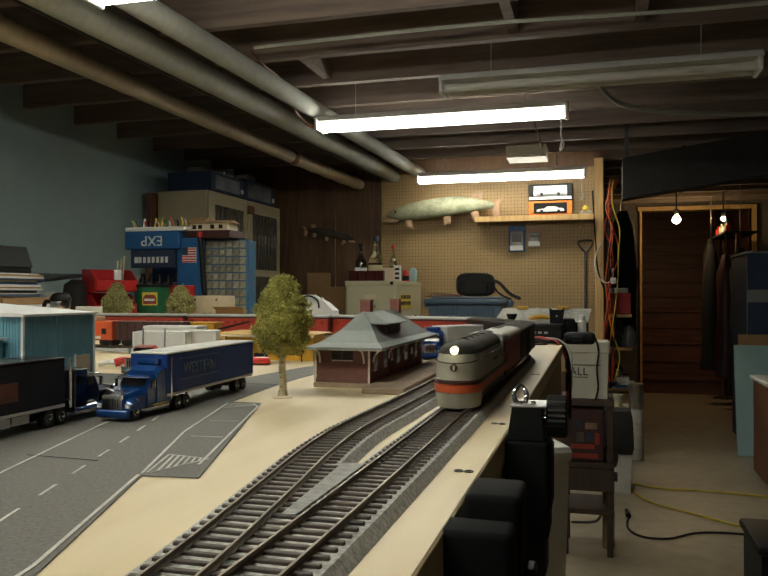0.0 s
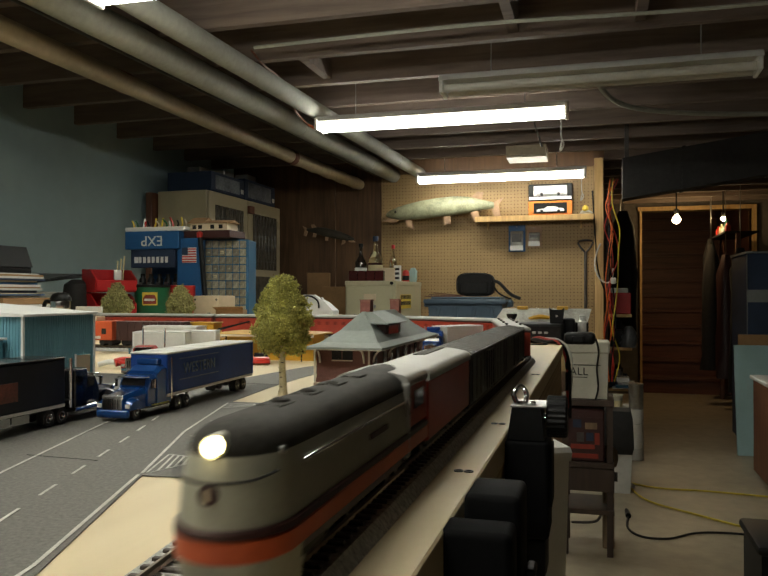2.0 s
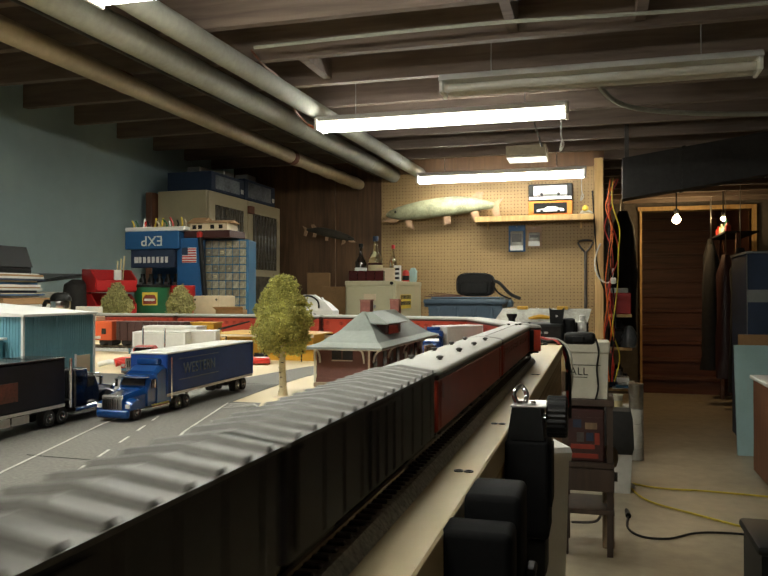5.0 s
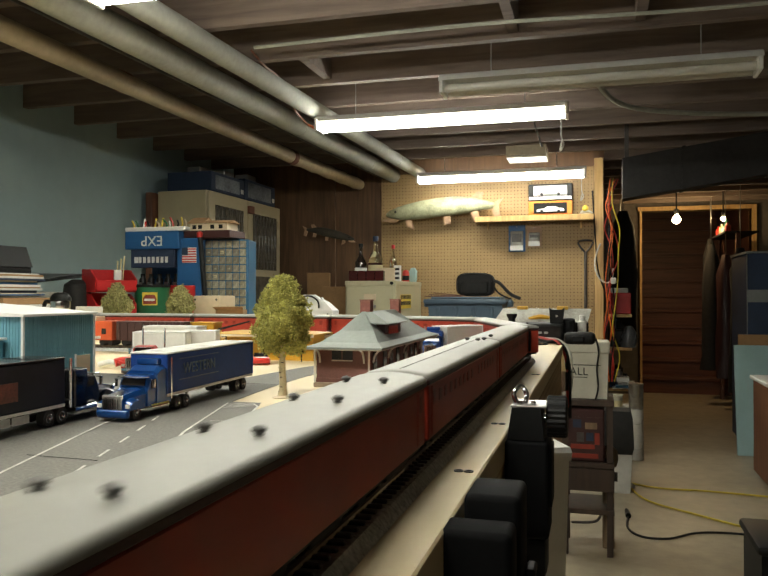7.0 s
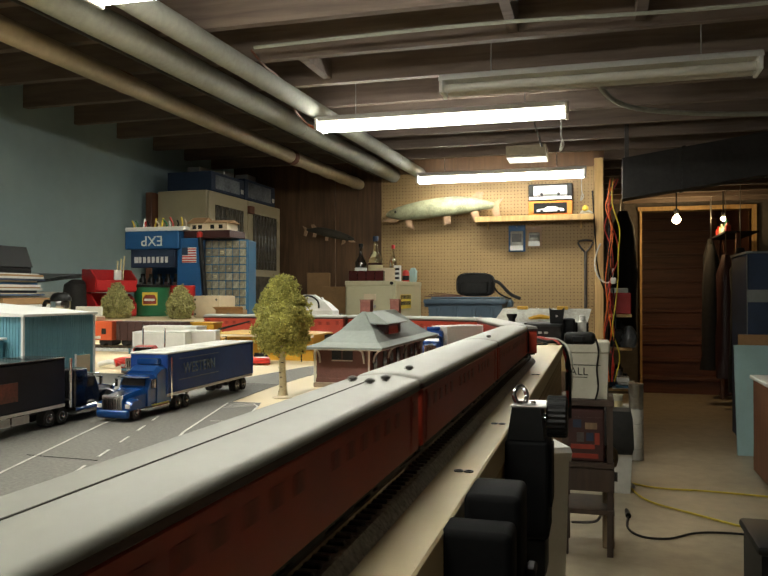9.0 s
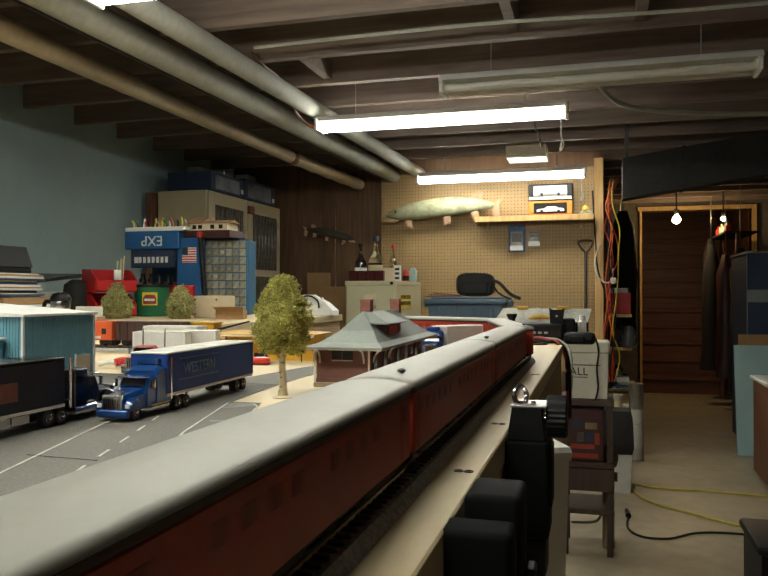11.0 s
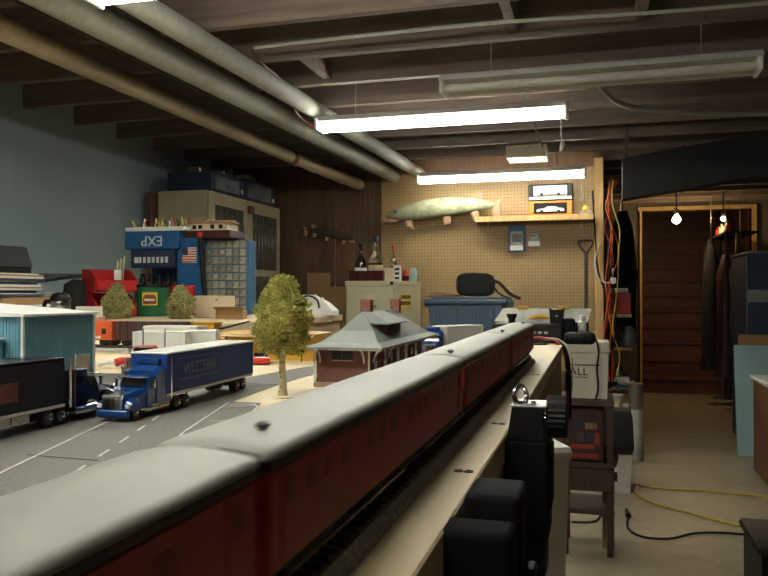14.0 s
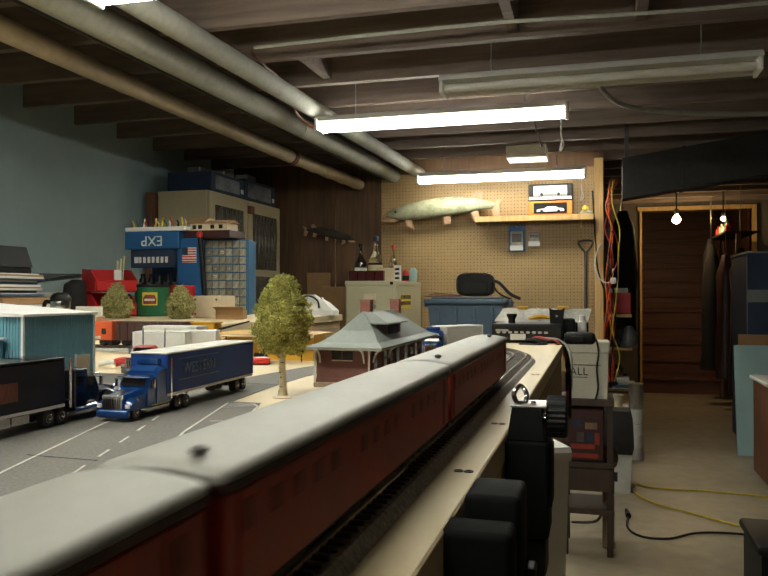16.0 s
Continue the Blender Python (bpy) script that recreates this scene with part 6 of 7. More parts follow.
# ---- table end and right-hand side ----
def build_controls():
    z = 1.028
    c = thing("power_pack", "black model railway power controller", "controller", (-0.12, 1.47, z), 0)
    part("case", box(-0.070, -0.03, 0, 0.062, 0.08, 0.036, 0.003, 2), BLACK, c)
    part("face_plate", box(-0.066, -0.0325, 0.006, 0.058, -0.0305, 0.031), DARKWIN, c)
    for k in range(9):
        part("dial_bar", box(-0.060 + 0.011 * k, -0.0335, 0.018, -0.0535 + 0.011 * k, -0.0327, 0.022), STEEL, c)
    for x in (-0.035,):
        n = part("knob", lathe([(0.007, 0.0362), (0.0065, 0.044), (0.010, 0.050), (0.010, 0.054)], 14, (x, 0.0, 0)), BLACK, c)
    part("label", box(-0.034, -0.036, 0.006, -0.006, -0.0338, 0.017), WHITE, c, "white paper tag")
    part("logo_bar", box(-0.062, -0.0336, 0.022, -0.038, -0.0327, 0.0255), STEEL, c)
    part("bracket", loft([[(0.037, y, 0.0362), (0.060, y, 0.0362), (0.063, y, 0.066), (0.058, y, 0.062), (0.040, y, 0.062), (0.035, y, 0.066)] for y in (0.0, 0.02)], smooth=False), BLACK, c, "black notched bracket")
    part("bolt", lathe([(0.0022, 0), (0.0022, 0.001)], 10, (0, 0, 0)), STEEL, c).matrix_basis = Matrix.Translation((0.049, -0.0006, 0.050)) @ Matrix.Rotation(math.pi / 2, 4, "X")
    t = thing("parts_tray", "clear plastic parts tray with yellow latches", "tray", (-0.10, 1.585, z))
    part("tray", loft([[(-0.10, -0.03, 0.036), (0.085, -0.03, 0.036), (0.085, 0.06, 0.036), (-0.10, 0.06, 0.036)], [(-0.085, 0.0, 0.062), (0.092, 0.0, 0.062), (0.092, 0.06, 0.062), (-0.085, 0.06, 0.062)]], smooth=False), PACK_PLASTIC, t)
    part("riser", box(-0.10, -0.03, 0, 0.085, 0.06, 0.0355, 0.002), BLACK, t)
    for x in (-0.045, 0.035):
        part("latch", box(x - 0.011, -0.004, 0.060, x + 0.011, 0.010, 0.067, 0.001), YELLOW, t, "yellow latch")
    part("glue_tip", rope([(-0.03, -0.02, 0.04), (-0.01, -0.022, 0.046), (0.01, -0.02, 0.043)], 0.005), YELLOW, t)
    g = thing("glue_bottle", "small white glue bottle", "bottle", (-0.026, 1.56, z))
    part("bottle", lathe([(0.010, 0), (0.010, 0.036), (0.0055, 0.039), (0.0055, 0.049), (0.003, 0.050)], 14), WHITE, g)
    w = thing("plug_adapter", "black plug-in power adapter", "adapter", (-0.050, 1.435, z))
    part("block", box(-0.006, -0.022, 0.0002, 0.050, 0.022, 0.022, 0.008, 3), BLACK, w)
    part("plug_face", box(0.008, -0.026, 0.004, 0.030, -0.0222, 0.016, 0.002), BLACK, w)
    for pts, m, r in (([(-0.115, 1.436, 1.036), (-0.10, 1.41, 1.041), (-0.08, 1.39, 1.038), (-0.064, 1.375, 1.034), (-0.050, 1.372, 1.0), (-0.048, 1.38, 0.92)], CABLE_RED, 0.0022),
                      ([(-0.125, 1.436, 1.034), (-0.105, 1.40, 1.038), (-0.085, 1.385, 1.035), (-0.062, 1.38, 1.034), (-0.046, 1.378, 1.0), (-0.044, 1.385, 0.9)], BLACK, 0.0028),
                      ([(-0.105, 1.436, 1.038), (-0.085, 1.405, 1.040), (-0.06, 1.395, 1.036), (-0.042, 1.39, 1.01), (-0.041, 1.39, 0.95)], CABLE_WHITE, 0.0016),
                      ([(-0.118, 1.436, 1.034), (-0.10, 1.395, 1.034), (-0.082, 1.36, 1.032), (-0.10, 1.345, 1.032), (-0.13, 1.35, 1.032)], BLACK, 0.0014),
                      ([(-0.075, 1.430, 1.033), (-0.060, 1.40, 1.032), (-0.050, 1.374, 1.01), (-0.049, 1.374, 0.95)], BLACK, 0.003)):
        solid("wire", rope(pts, r), m, "loose connecting wire at the table end", "wire")


def build_clamps():
    c = thing("bar_clamp", "black plastic bar clamp with ribbed knob", "clamp")
    part("jaw", loft([[(-0.0545, y, 1.0275), (-0.0315, y, 1.0275), (-0.0335, y, 1.0475), (-0.0515, y, 1.0475)] for y in (0.487, 0.515)], smooth=False), BLACK, c)
    part("jaw_plate", box(-0.0525, 0.487, 1.0478, -0.0300, 0.516, 1.0492, 0.0004), STEEL, c, "bright steel plate")
    part("ring", rope([(-0.0495, 0.498, 1.0495), (-0.0515, 0.500, 1.0550), (-0.0475, 0.503, 1.0598), (-0.0435, 0.502, 1.0550), (-0.0440, 0.499, 1.0495)], 0.0016, 8), CHROME, c, "chrome ring")
    for k in range(2):
        part("bolt", lathe([(0.002, 0), (0.002, 0.0016), (0.001, 0.0022)], 10, (-0.0465 + 0.008 * k, 0.493, 1.0493)), CHROME, c)
    part("spindle", tube((-0.034, 0.503, 1.0395), (-0.0300, 0.503, 1.0395), 0.003), CHROME, c)
    bm = bmesh.new()
    secs = []
    for x, k in ((-0.0305, 0.9), (-0.0295, 1.0), (-0.0185, 1.0), (-0.0175, 0.9)):
        secs.append([(x, 0.503 + 0.0128 * k * (1 + (0.05 if i % 2 else 0)) * math.cos(math.pi * i / 24), 1.0408 + 0.0128 * k * (1 + (0.05 if i % 2 else 0)) * math.sin(math.pi * i / 24)) for i in range(48)])
    part("knob", loft(secs, bm, smooth=False), BLACK, c, "ribbed black knob")
    part("grip", box(-0.0562, 0.486, 0.965, -0.0284, 0.522, 1.0272, 0.003, 3), PAD_BLACK, c)
    part("grip_edge", box(-0.0282, 0.490, 0.985, -0.0268, 0.518, 1.0225, 0.0005), PAD_BLACK, c)
    part("grip_tail", box(-0.0520, 0.488, 0.940, -0.0300, 0.515, 0.9648, 0.004, 2), BLACK, c)
    d = thing("trigger_clamp", "black plastic trigger clamp on the table edge", "clamp")
    part("front_pad", box(-0.0585, 0.285, 0.93, -0.0302, 0.306, 1.0300, 0.003, 3), PAD_BLACK, d)
    part("rear_pad", box(-0.0530, 0.312, 0.93, -0.0295, 0.345, 1.0372, 0.003, 3), PAD_BLACK, d)
    part("bar", box(-0.046, 0.3065, 0.95, -0.038, 0.3115, 1.02), STEEL_DARK, d)
    for zz in (0.972, 0.980, 0.988, 0.998):
        part("tooth", box(-0.0294, 0.330, zz, -0.0250, 0.343, zz + 0.004, 0.001), BLACK, d)
    t = thing("storage_bin", "tall white tapered plastic bin beyond the table end", "bin", (-0.205, 2.02, 0), 24)
    ring_ = lambda h, z: [(-h, -h, z), (h, -h, z), (h, h, z), (-h, h, z)]
    part("body", loft([ring_(0.088, 0.0), ring_(0.091, 0.06), ring_(0.106, 0.70)], smooth=False), WHITE, t)
    part("lid", loft([ring_(0.110, 0.7005), ring_(0.112, 0.722), ring_(0.108, 0.735)], smooth=False), WHITE, t, "white lid with a rolled rim")
    part("paper_flap", box(-0.05, -0.1075, 0.52, 0.03, -0.1055, 0.68), CARD, t, "brown paper flap")


def build_right_side():
    # pail on its stand
    p = thing("detergent_pail", "white square plastic pail with lid", "pail", (-0.035, 3.48, 0.668))
    part("tub", loft([[(-0.088 * k, -0.085 * k, h), (0.088 * k, -0.085 * k, h), (0.088 * k, 0.085 * k, h), (-0.088 * k, 0.085 * k, h)] for k, h in ((0.93, 0), (1.0, 0.195))], smooth=False), PAIL_WHITE, p)
    part("lid", box(-0.094, -0.092, 0.1955, 0.094, 0.092, 0.246, 0.006), PAIL_WHITE, p, "white lid")
    lettering("label_text", "ALL", 0.048, BLACK_MATT, p, Matrix.Translation((-0.036, -0.0835, 0.115)) @ Matrix.Rotation(math.radians(87), 4, "X"), "black printed letters", 0.0006)
    for zz, x1 in ((0.090, 0.0), (0.143, 0.055)):
        part("print_rule", box(-0.085, -0.0838 - 0.006 * (zz - 0.09) / 0.053 * 0.6, zz, x1, -0.081, zz + 0.003), BLACK_MATT, p)
    part("wire_handle", rope([(-0.09, -0.05, 0.22), (-0.095, -0.09, 0.17), (-0.086, -0.095, 0.13)], 0.003), STEEL, p)
    solid("mains_lead", rope([(0.0, 3.37, 0.93), (0.012, 3.375, 0.87), (0.004, 3.375, 0.80), (0.010, 3.372, 0.72), (-0.004, 3.375, 0.66)], 0.004), BLACK, "black lead hanging over the pail", "cable")
    q = thing("transformer", "black wall transformer at the table end", "adapter", (-0.052, 1.515, 1.028))
    part("block", box(-0.016, -0.018, 0.0, 0.014, 0.02, 0.045, 0.006, 2), BLACK, q)
    s = thing("stand", "dark wooden stand with a crate shelf", "stand")
    part("top", box(-0.15, 3.36, 0.640, 0.075, 3.62, 0.6675, 0.003), STAND_DARK, s)
    part("shelf", box(-0.15, 3.36, 0.375, 0.075, 3.62, 0.40, 0.003), STAND_DARK, s)
    for x in (-0.14, 0.045):
        for y in (3.37, 3.59):
            part("leg", box(x, y, 0, x + 0.025, y + 0.025, 0.6395), STAND_DARK, s)
    part("apron", box(-0.15, 3.355, 0.28, 0.075, 3.368, 0.374), STAND_DARK, s)
    part("low_shelf", box(-0.15, 3.36, 0.18, 0.075, 3.62, 0.20), STAND_DARK, s)
    j = thing("picture_tin", "dark red printed tin on the stand", "tin", (-0.05, 3.46, 0.4005))
    part("tin", box(-0.085, -0.085, 0, 0.085, 0.085, 0.225, 0.006), MAROON_DARK, j)
    part("picture", box(-0.070, -0.0875, 0.05, 0.070, -0.0855, 0.19), MAROON_DARK, j, "dark printed picture")
    part("title_strip", box(-0.060, -0.0875, 0.015, 0.060, -0.0855, 0.035), LABEL_RED, j)
    for q, (px, pz, w, h, m) in enumerate(((-0.045, 0.145, 0.035, 0.035, NAVY), (0.005, 0.140, 0.05, 0.028, WOOD_WORN), (-0.03, 0.085, 0.03, 0.04, STEEL_DARK), (0.01, 0.090, 0.03, 0.035, NAVY), (-0.055, 0.055, 0.10, 0.02, LABEL_RED), (0.045, 0.075, 0.02, 0.05, LABEL_RED))):
        part("print_patch", box(px, -0.0884 - 0.0002 * q, pz, px + w, -0.0877, pz + h), m, j)
    b = thing("wooden_trestle", "worn wooden trestle leg with iron brackets", "trestle", (0.055, 3.50, 0))
    part("leg", box(-0.028, -0.02, 0, 0.022, 0.02, 0.43, 0.006), WOOD_WORN, b)
    part("head", lathe([(0.032, 0.36), (0.040, 0.39), (0.036, 0.43), (0.02, 0.445)], 12), WOOD_WORN, b)
    part("bracket", box(-0.034, -0.026, 0.30, 0.036, -0.0205, 0.34), STEEL_DARK, b)
    part("foot_bracket", rope([(-0.03, -0.02, 0.16), (-0.06, -0.03, 0.12), (-0.16, -0.03, 0.11)], 0.006), STEEL_DARK, b)
    # shelving beyond the post
    r = thing("utility_shelf", "pine utility shelves crowded with tools", "shelf")
    for z in (0.392, 0.697, 0.945):
        part("board", box(0.064, 5.95, z, 0.262, 6.45, z + 0.022, 0.002), LUMBER, r)
    for y in (5.96, 6.42):
        part("upright", box(0.0645, y - 0.012, 0, 0.09, y + 0.012, 1.9), STEEL_DARK, r)
    rng = random.Random(12)
    for z in (0.0, 0.415, 0.720, 0.968):
        y = 6.02
        k = 0
        while y < 6.38:
            h = rng.uniform(0.08, 0.20)
            w = rng.uniform(0.06, 0.11)
            m = (BLACK, STEEL, CAR_RED, NAVY, GREY_WHITE, BLACK_MATT)[rng.randrange(6)]
            if z > 0:
                if k % 2:
                    solid("storage_jar", lathe([(w * 0.4, z), (w * 0.45, z + 0.01), (w * 0.45, z + h * 0.8), (w * 0.3, z + h * 0.9), (w * 0.3, z + h)], 14, (0.165, y, 0)), m, "small jar or tin on the shelf", "jar")
                else:
                    solid("tool_case", box(0.10, y - w / 2, z + 0.001, 0.235, y + w / 2, z + h, 0.006), m, "small tool case on the shelf", "tool case")
            y += w + 0.02
            k += 1
    rng = random.Random(31)
    bag = []
    for q in range(7):
        h = 0.7205 + 0.16 * q / 6
        kk = (1.0, 1.08, 1.05, 0.98, 0.9, 0.72, 0.35)[q]
        bag.append([(0.24 + 0.055 * kk * (1 + 0.2 * rng.uniform(-1, 1)) * math.cos(a * math.pi / 6), 5.97 + 0.05 * kk * (1 + 0.2 * rng.uniform(-1, 1)) * math.sin(a * math.pi / 6), h) for a in range(12)])
    solid("cloth_bag", loft(bag), TARP, "crumpled grey cloth bag on the shelf", "bag")
    for q, (x0, x1, y0, h, m) in enumerate(((0.12, 0.25, 5.90, 0.012, WHITE), (0.14, 0.30, 5.86, 0.030, STEEL_BLUE), (0.16, 0.28, 5.91, 0.046, GREY_WHITE), (0.15, 0.24, 5.93, 0.080, WHITE))):
        solid("paper_stack", box(x0, y0, 0.4145 + (0, 0.0125, 0.0305, 0.0465)[q], x1, y0 + 0.16, 0.4145 + h - 0.0005, 0.002), m, "loose papers and trays on the shelf", "papers")
    tin = thing("open_tin", "open white tin with a steel rim", "tin", (0.13, 5.30, 0.3425))
    part("tin", lathe([(0.040, 0), (0.042, 0.004), (0.042, 0.095), (0.045, 0.100), (0.045, 0.106), (0.040, 0.106)], 20), PAIL_WHITE, tin)
    part("band", lathe([(0.0425, 0.03), (0.0425, 0.07)], 20), LABEL_CREAM, tin)
    solid("white_cable", rope([(0.035, 5.645, 1.48), (0.01, 5.63, 1.42), (-0.005, 5.63, 1.33), (0.02, 5.63, 1.24), (0.07, 5.62, 1.20), (0.11, 5.61, 1.22), (0.12, 5.61, 1.30)], 0.006), CABLE_WHITE, "white cord looped round the post", "cord")
    solid("black_cable", rope([(-0.02, 5.64, 1.86), (-0.01, 5.645, 1.66), (0.0, 5.645, 1.5), (0.015, 5.645, 1.3), (0.06, 5.63, 1.15), (0.11, 5.61, 1.02), (0.13, 5.61, 0.95)], 0.005), BLACK, "black cord hanging down the post", "cord")
    solid("power_strip", box(0.085, 5.60, 1.30, 0.115, 5.63, 1.62, 0.004), BLACK, "black power strip fixed beside the post", "power strip")
    c = thing("red_tool_case", "red metal tool case on the top shelf", "tool case", (0.17, 6.0, 0.9685))
    part("case", box(-0.07, -0.03, 0, 0.085, 0.10, 0.16, 0.006), RED_PLASTIC, c)
    part("handle", rope([(-0.04, 0.03, 0.16), (-0.04, 0.03, 0.19), (0.05, 0.03, 0.19), (0.05, 0.03, 0.16)], 0.006), BLACK, c)
    for x, y, n in ((0.155, 5.36, 2), (0.262, 5.42, 3), (0.22, 5.62, 2)):
        for k in range(n):
            can = thing("paint_can", "white and silver metal paint can", "paint can", (x, y, 0.171 * k), group="stacked paint cans")
            part("can", lathe([(0.046, 0), (0.048, 0.003), (0.048, 0.16), (0.050, 0.164), (0.050, 0.170), (0.040, 0.1695)], 22), STEEL if k == 2 else GREY_WHITE, can)
            part("wire_handle", rope([(-0.05, -0.005, 0.13), (-0.03, -0.05, 0.08), (0.03, -0.05, 0.08), (0.05, -0.005, 0.13)], 0.0018), STEEL, can)
    w = thing("black_crate", "black waste crate with draped bag", "crate", (0.10, 4.55, 0))
    part("crate", loft([[(-0.10 * k, -0.09 * k, h), (0.10 * k, -0.09 * k, h), (0.10 * k, 0.09 * k, h), (-0.10 * k, 0.09 * k, h)] for k, h in ((0.85, 0.0), (0.95, 0.22))], smooth=False), GREY_WHITE, w)
    part("bag", loft([[(-0.105 * k, -0.10 * k, h), (0.10 * k, -0.095 * k, h), (0.105 * k, 0.10 * k, h), (-0.10 * k, 0.095 * k, h)] for k, h in ((0.96, 0.2202), (1.05, 0.26), (1.0, 0.40), (0.88, 0.46))]), BLACK_MATT, w)
    # cords on the post
    rng = random.Random(21)
    for m, r in ((CABLE_ORANGE, 0.005), (CABLE_RED, 0.0045), (CABLE_YELLOW, 0.0045), (CABLE_ORANGE, 0.0045), (BLACK, 0.005), (CABLE_RED, 0.004)):
        pts = []
        x0 = 0.075 + rng.uniform(0, 0.07)
        top = 1.93 if r > 0.004 else 1.75
        for k in range(9):
            z = top + (0.50 - top) * k / 8
            pts.append((x0 + rng.uniform(-0.035, 0.035), 5.62 - rng.uniform(0.0, 0.05), z))
        solid("extension_cable", rope(pts, r), m, "hanging extension cord beside the post", "cord")
    solid("mains_plug", box(0.10, 5.56, 1.19, 0.14, 5.59, 1.235, 0.008), GREY_WHITE, "white plug among the cords", "plug")
    # cords on the floor
    solid("extension_cable", rope([(0.16, 5.0, 0.30), (0.15, 4.8, 0.05), (0.19, 4.72, 0.008), (0.35, 4.62, 0.008), (0.6, 4.62, 0.008), (0.95, 4.58, 0.008)], 0.0055), CABLE_YELLOW, "yellow extension cord lying on the floor", "cord")
    solid("extension_cable", rope([(0.17, 4.75, 0.008), (0.22, 4.45, 0.008), (0.30, 4.28, 0.008), (0.46, 4.14, 0.008), (0.68, 3.96, 0.008), (0.9, 3.85, 0.008)], 0.0055), CABLE_YELLOW, "yellow extension cord lying on the floor", "cord")
    solid("extension_cable", rope([(0.155, 3.99, 0.01), (0.145, 3.80, 0.008), (0.20, 3.68, 0.008), (0.32, 3.68, 0.008), (0.45, 3.80, 0.008), (0.62, 3.84, 0.008), (0.85, 3.80, 0.008)], 0.0055), BLACK, "black power cord lying on the floor", "cord")
    solid("mains_plug", tube((0.155, 3.98, 0.014), (0.15, 4.08, 0.014), 0.014, 0.010), BLACK, "black cord plug lying on the floor", "plug")
    solid("crumpled_paper", lathe([(0.02, 0), (0.045, 0.012), (0.03, 0.03), (0.01, 0.035)], 9, (0.175, 4.60, 0)), WHITE, "crumpled white paper on the floor", "paper")
    # right edge furniture
    n = thing("blue_locker", "dark navy panel locker with a pale band", "locker", (1.60, 6.2, 0))
    part("body", box(-0.55, -0.25, 0.02, 0.6, 0.4, 1.41, 0.004), NAVY, n)
    part("band", box(-0.553, -0.256, 1.06, 0.6, -0.2505, 1.15), GREY_TRIM, n, "pale grey band")
    part("top_trim", box(-0.56, -0.26, 1.4105, 0.61, 0.41, 1.425), GREY_TRIM, n)
    part("corner_trim", box(-0.556, -0.256, 0.02, -0.5505, -0.25, 1.41), GREY_TRIM, n)
    part("plinth", box(-0.53, -0.24, 0, 0.58, 0.38, 0.0195), BLACK_MATT, n)
    for q, (x, zt) in enumerate(((0.985, 0.30), (1.005, 0.24))):
        solid("metal_strip", tube((x, 5.88 - 0.02 * q, 0.002), (x + 0.02, 5.93, zt), 0.006, n=8), GREY_WHITE, "thin white strip leaning on the locker", "strip")
    f = thing("foam_board", "pale blue rigid foam board leaning on the locker", "foam board", (1.2, 5.72, 0), 0)
    part("board", loft([[(-0.255, y0, 0.003), (0.3, y0, 0.003), (0.3, y0 + 0.16, 0.755), (-0.252, y0 + 0.16, 0.755)] for y0 in (0.0, 0.03)], smooth=False), FOAM_BLUE, f)
    solid("cardboard_sheet", box(0.98, 5.90, 0.0, 1.5, 5.92, 0.83, 0.002), CARD, "brown cardboard panel behind the foam board", "cardboard")
    g = thing("wood_dresser", "red-brown wooden dresser with a white top", "dresser", (1.23, 4.85, 0))
    part("carcass", box(-0.29, -0.16, 0.03, 0.4, 0.3, 0.595, 0.004), WOOD_RED, g)
    part("top", box(-0.31, -0.18, 0.5955, 0.41, 0.31, 0.618, 0.004), WHITE, g, "white top")
    part("edge_panel", box(-0.294, -0.166, 0.03, -0.272, -0.1605, 0.594), CARD, g)
    for z in (0.10, 0.34):
        dr = part("drawer_front", box(-0.265, -0.172, z, 0.38, -0.1605, z + 0.22, 0.003), WOOD_RED, g)
        part("knob", lathe([(0.008, 0), (0.014, 0.012), (0.010, 0.02)], 10), STEEL, dr).matrix_basis = Matrix.Translation((0.06, -0.172, z + 0.11)) @ Matrix.Rotation(math.pi / 2, 4, "X")
    part("foot", box(-0.28, -0.15, 0.0, -0.22, -0.09, 0.0295), WOOD_RED, g)
    part("foot", box(0.32, 0.22, 0.0, 0.38, 0.28, 0.0295), WOOD_RED, g)
    pt = thing("paint_pot", "small dark jar on the dresser", "jar", (1.01, 4.78, 0.6185))
    part("jar", lathe([(0.03, 0), (0.034, 0.005), (0.034, 0.075), (0.028, 0.085)], 16), GREEN_CAN, pt)
    part("lid", lathe([(0.031, 0.0855), (0.031, 0.10)], 16), BLACK, pt)
    part("band", lathe([(0.0345, 0.02), (0.0345, 0.055)], 16), CREAM, pt)
    solid("cardboard_scrap", loft([[(0.955, 4.655, 0.0), (1.13, 4.62, 0.0), (1.13, 4.64, 0.26), (0.94, 4.675, 0.20)], [(0.955, 4.663, 0.0), (1.13, 4.628, 0.0), (1.13, 4.648, 0.26), (0.94, 4.683, 0.20)]], smooth=False), CARD, "brown cardboard scrap leaning on the dresser", "cardboard")
    k = thing("black_stool", "black plastic stool with rounded top", "stool", (0.59, 2.5, 0))
    part("top", box(-0.15, -0.14, 0.375, 0.16, 0.16, 0.405, 0.012, 2), BLACK, k)
    for x in (-0.13, 0.11):
        for y in (-0.12, 0.11):
            part("leg", box(x, y, 0, x + 0.03, y + 0.03, 0.3745, 0.004), BLACK, k)
    part("skirt", box(-0.137, -0.127, 0.16, 0.145, 0.145, 0.3745), BLACK, k)
    part("bolt", lathe([(0.012, 0.4052), (0.012, 0.410)], 10, (-0.06, -0.08, 0)), STEEL, k)
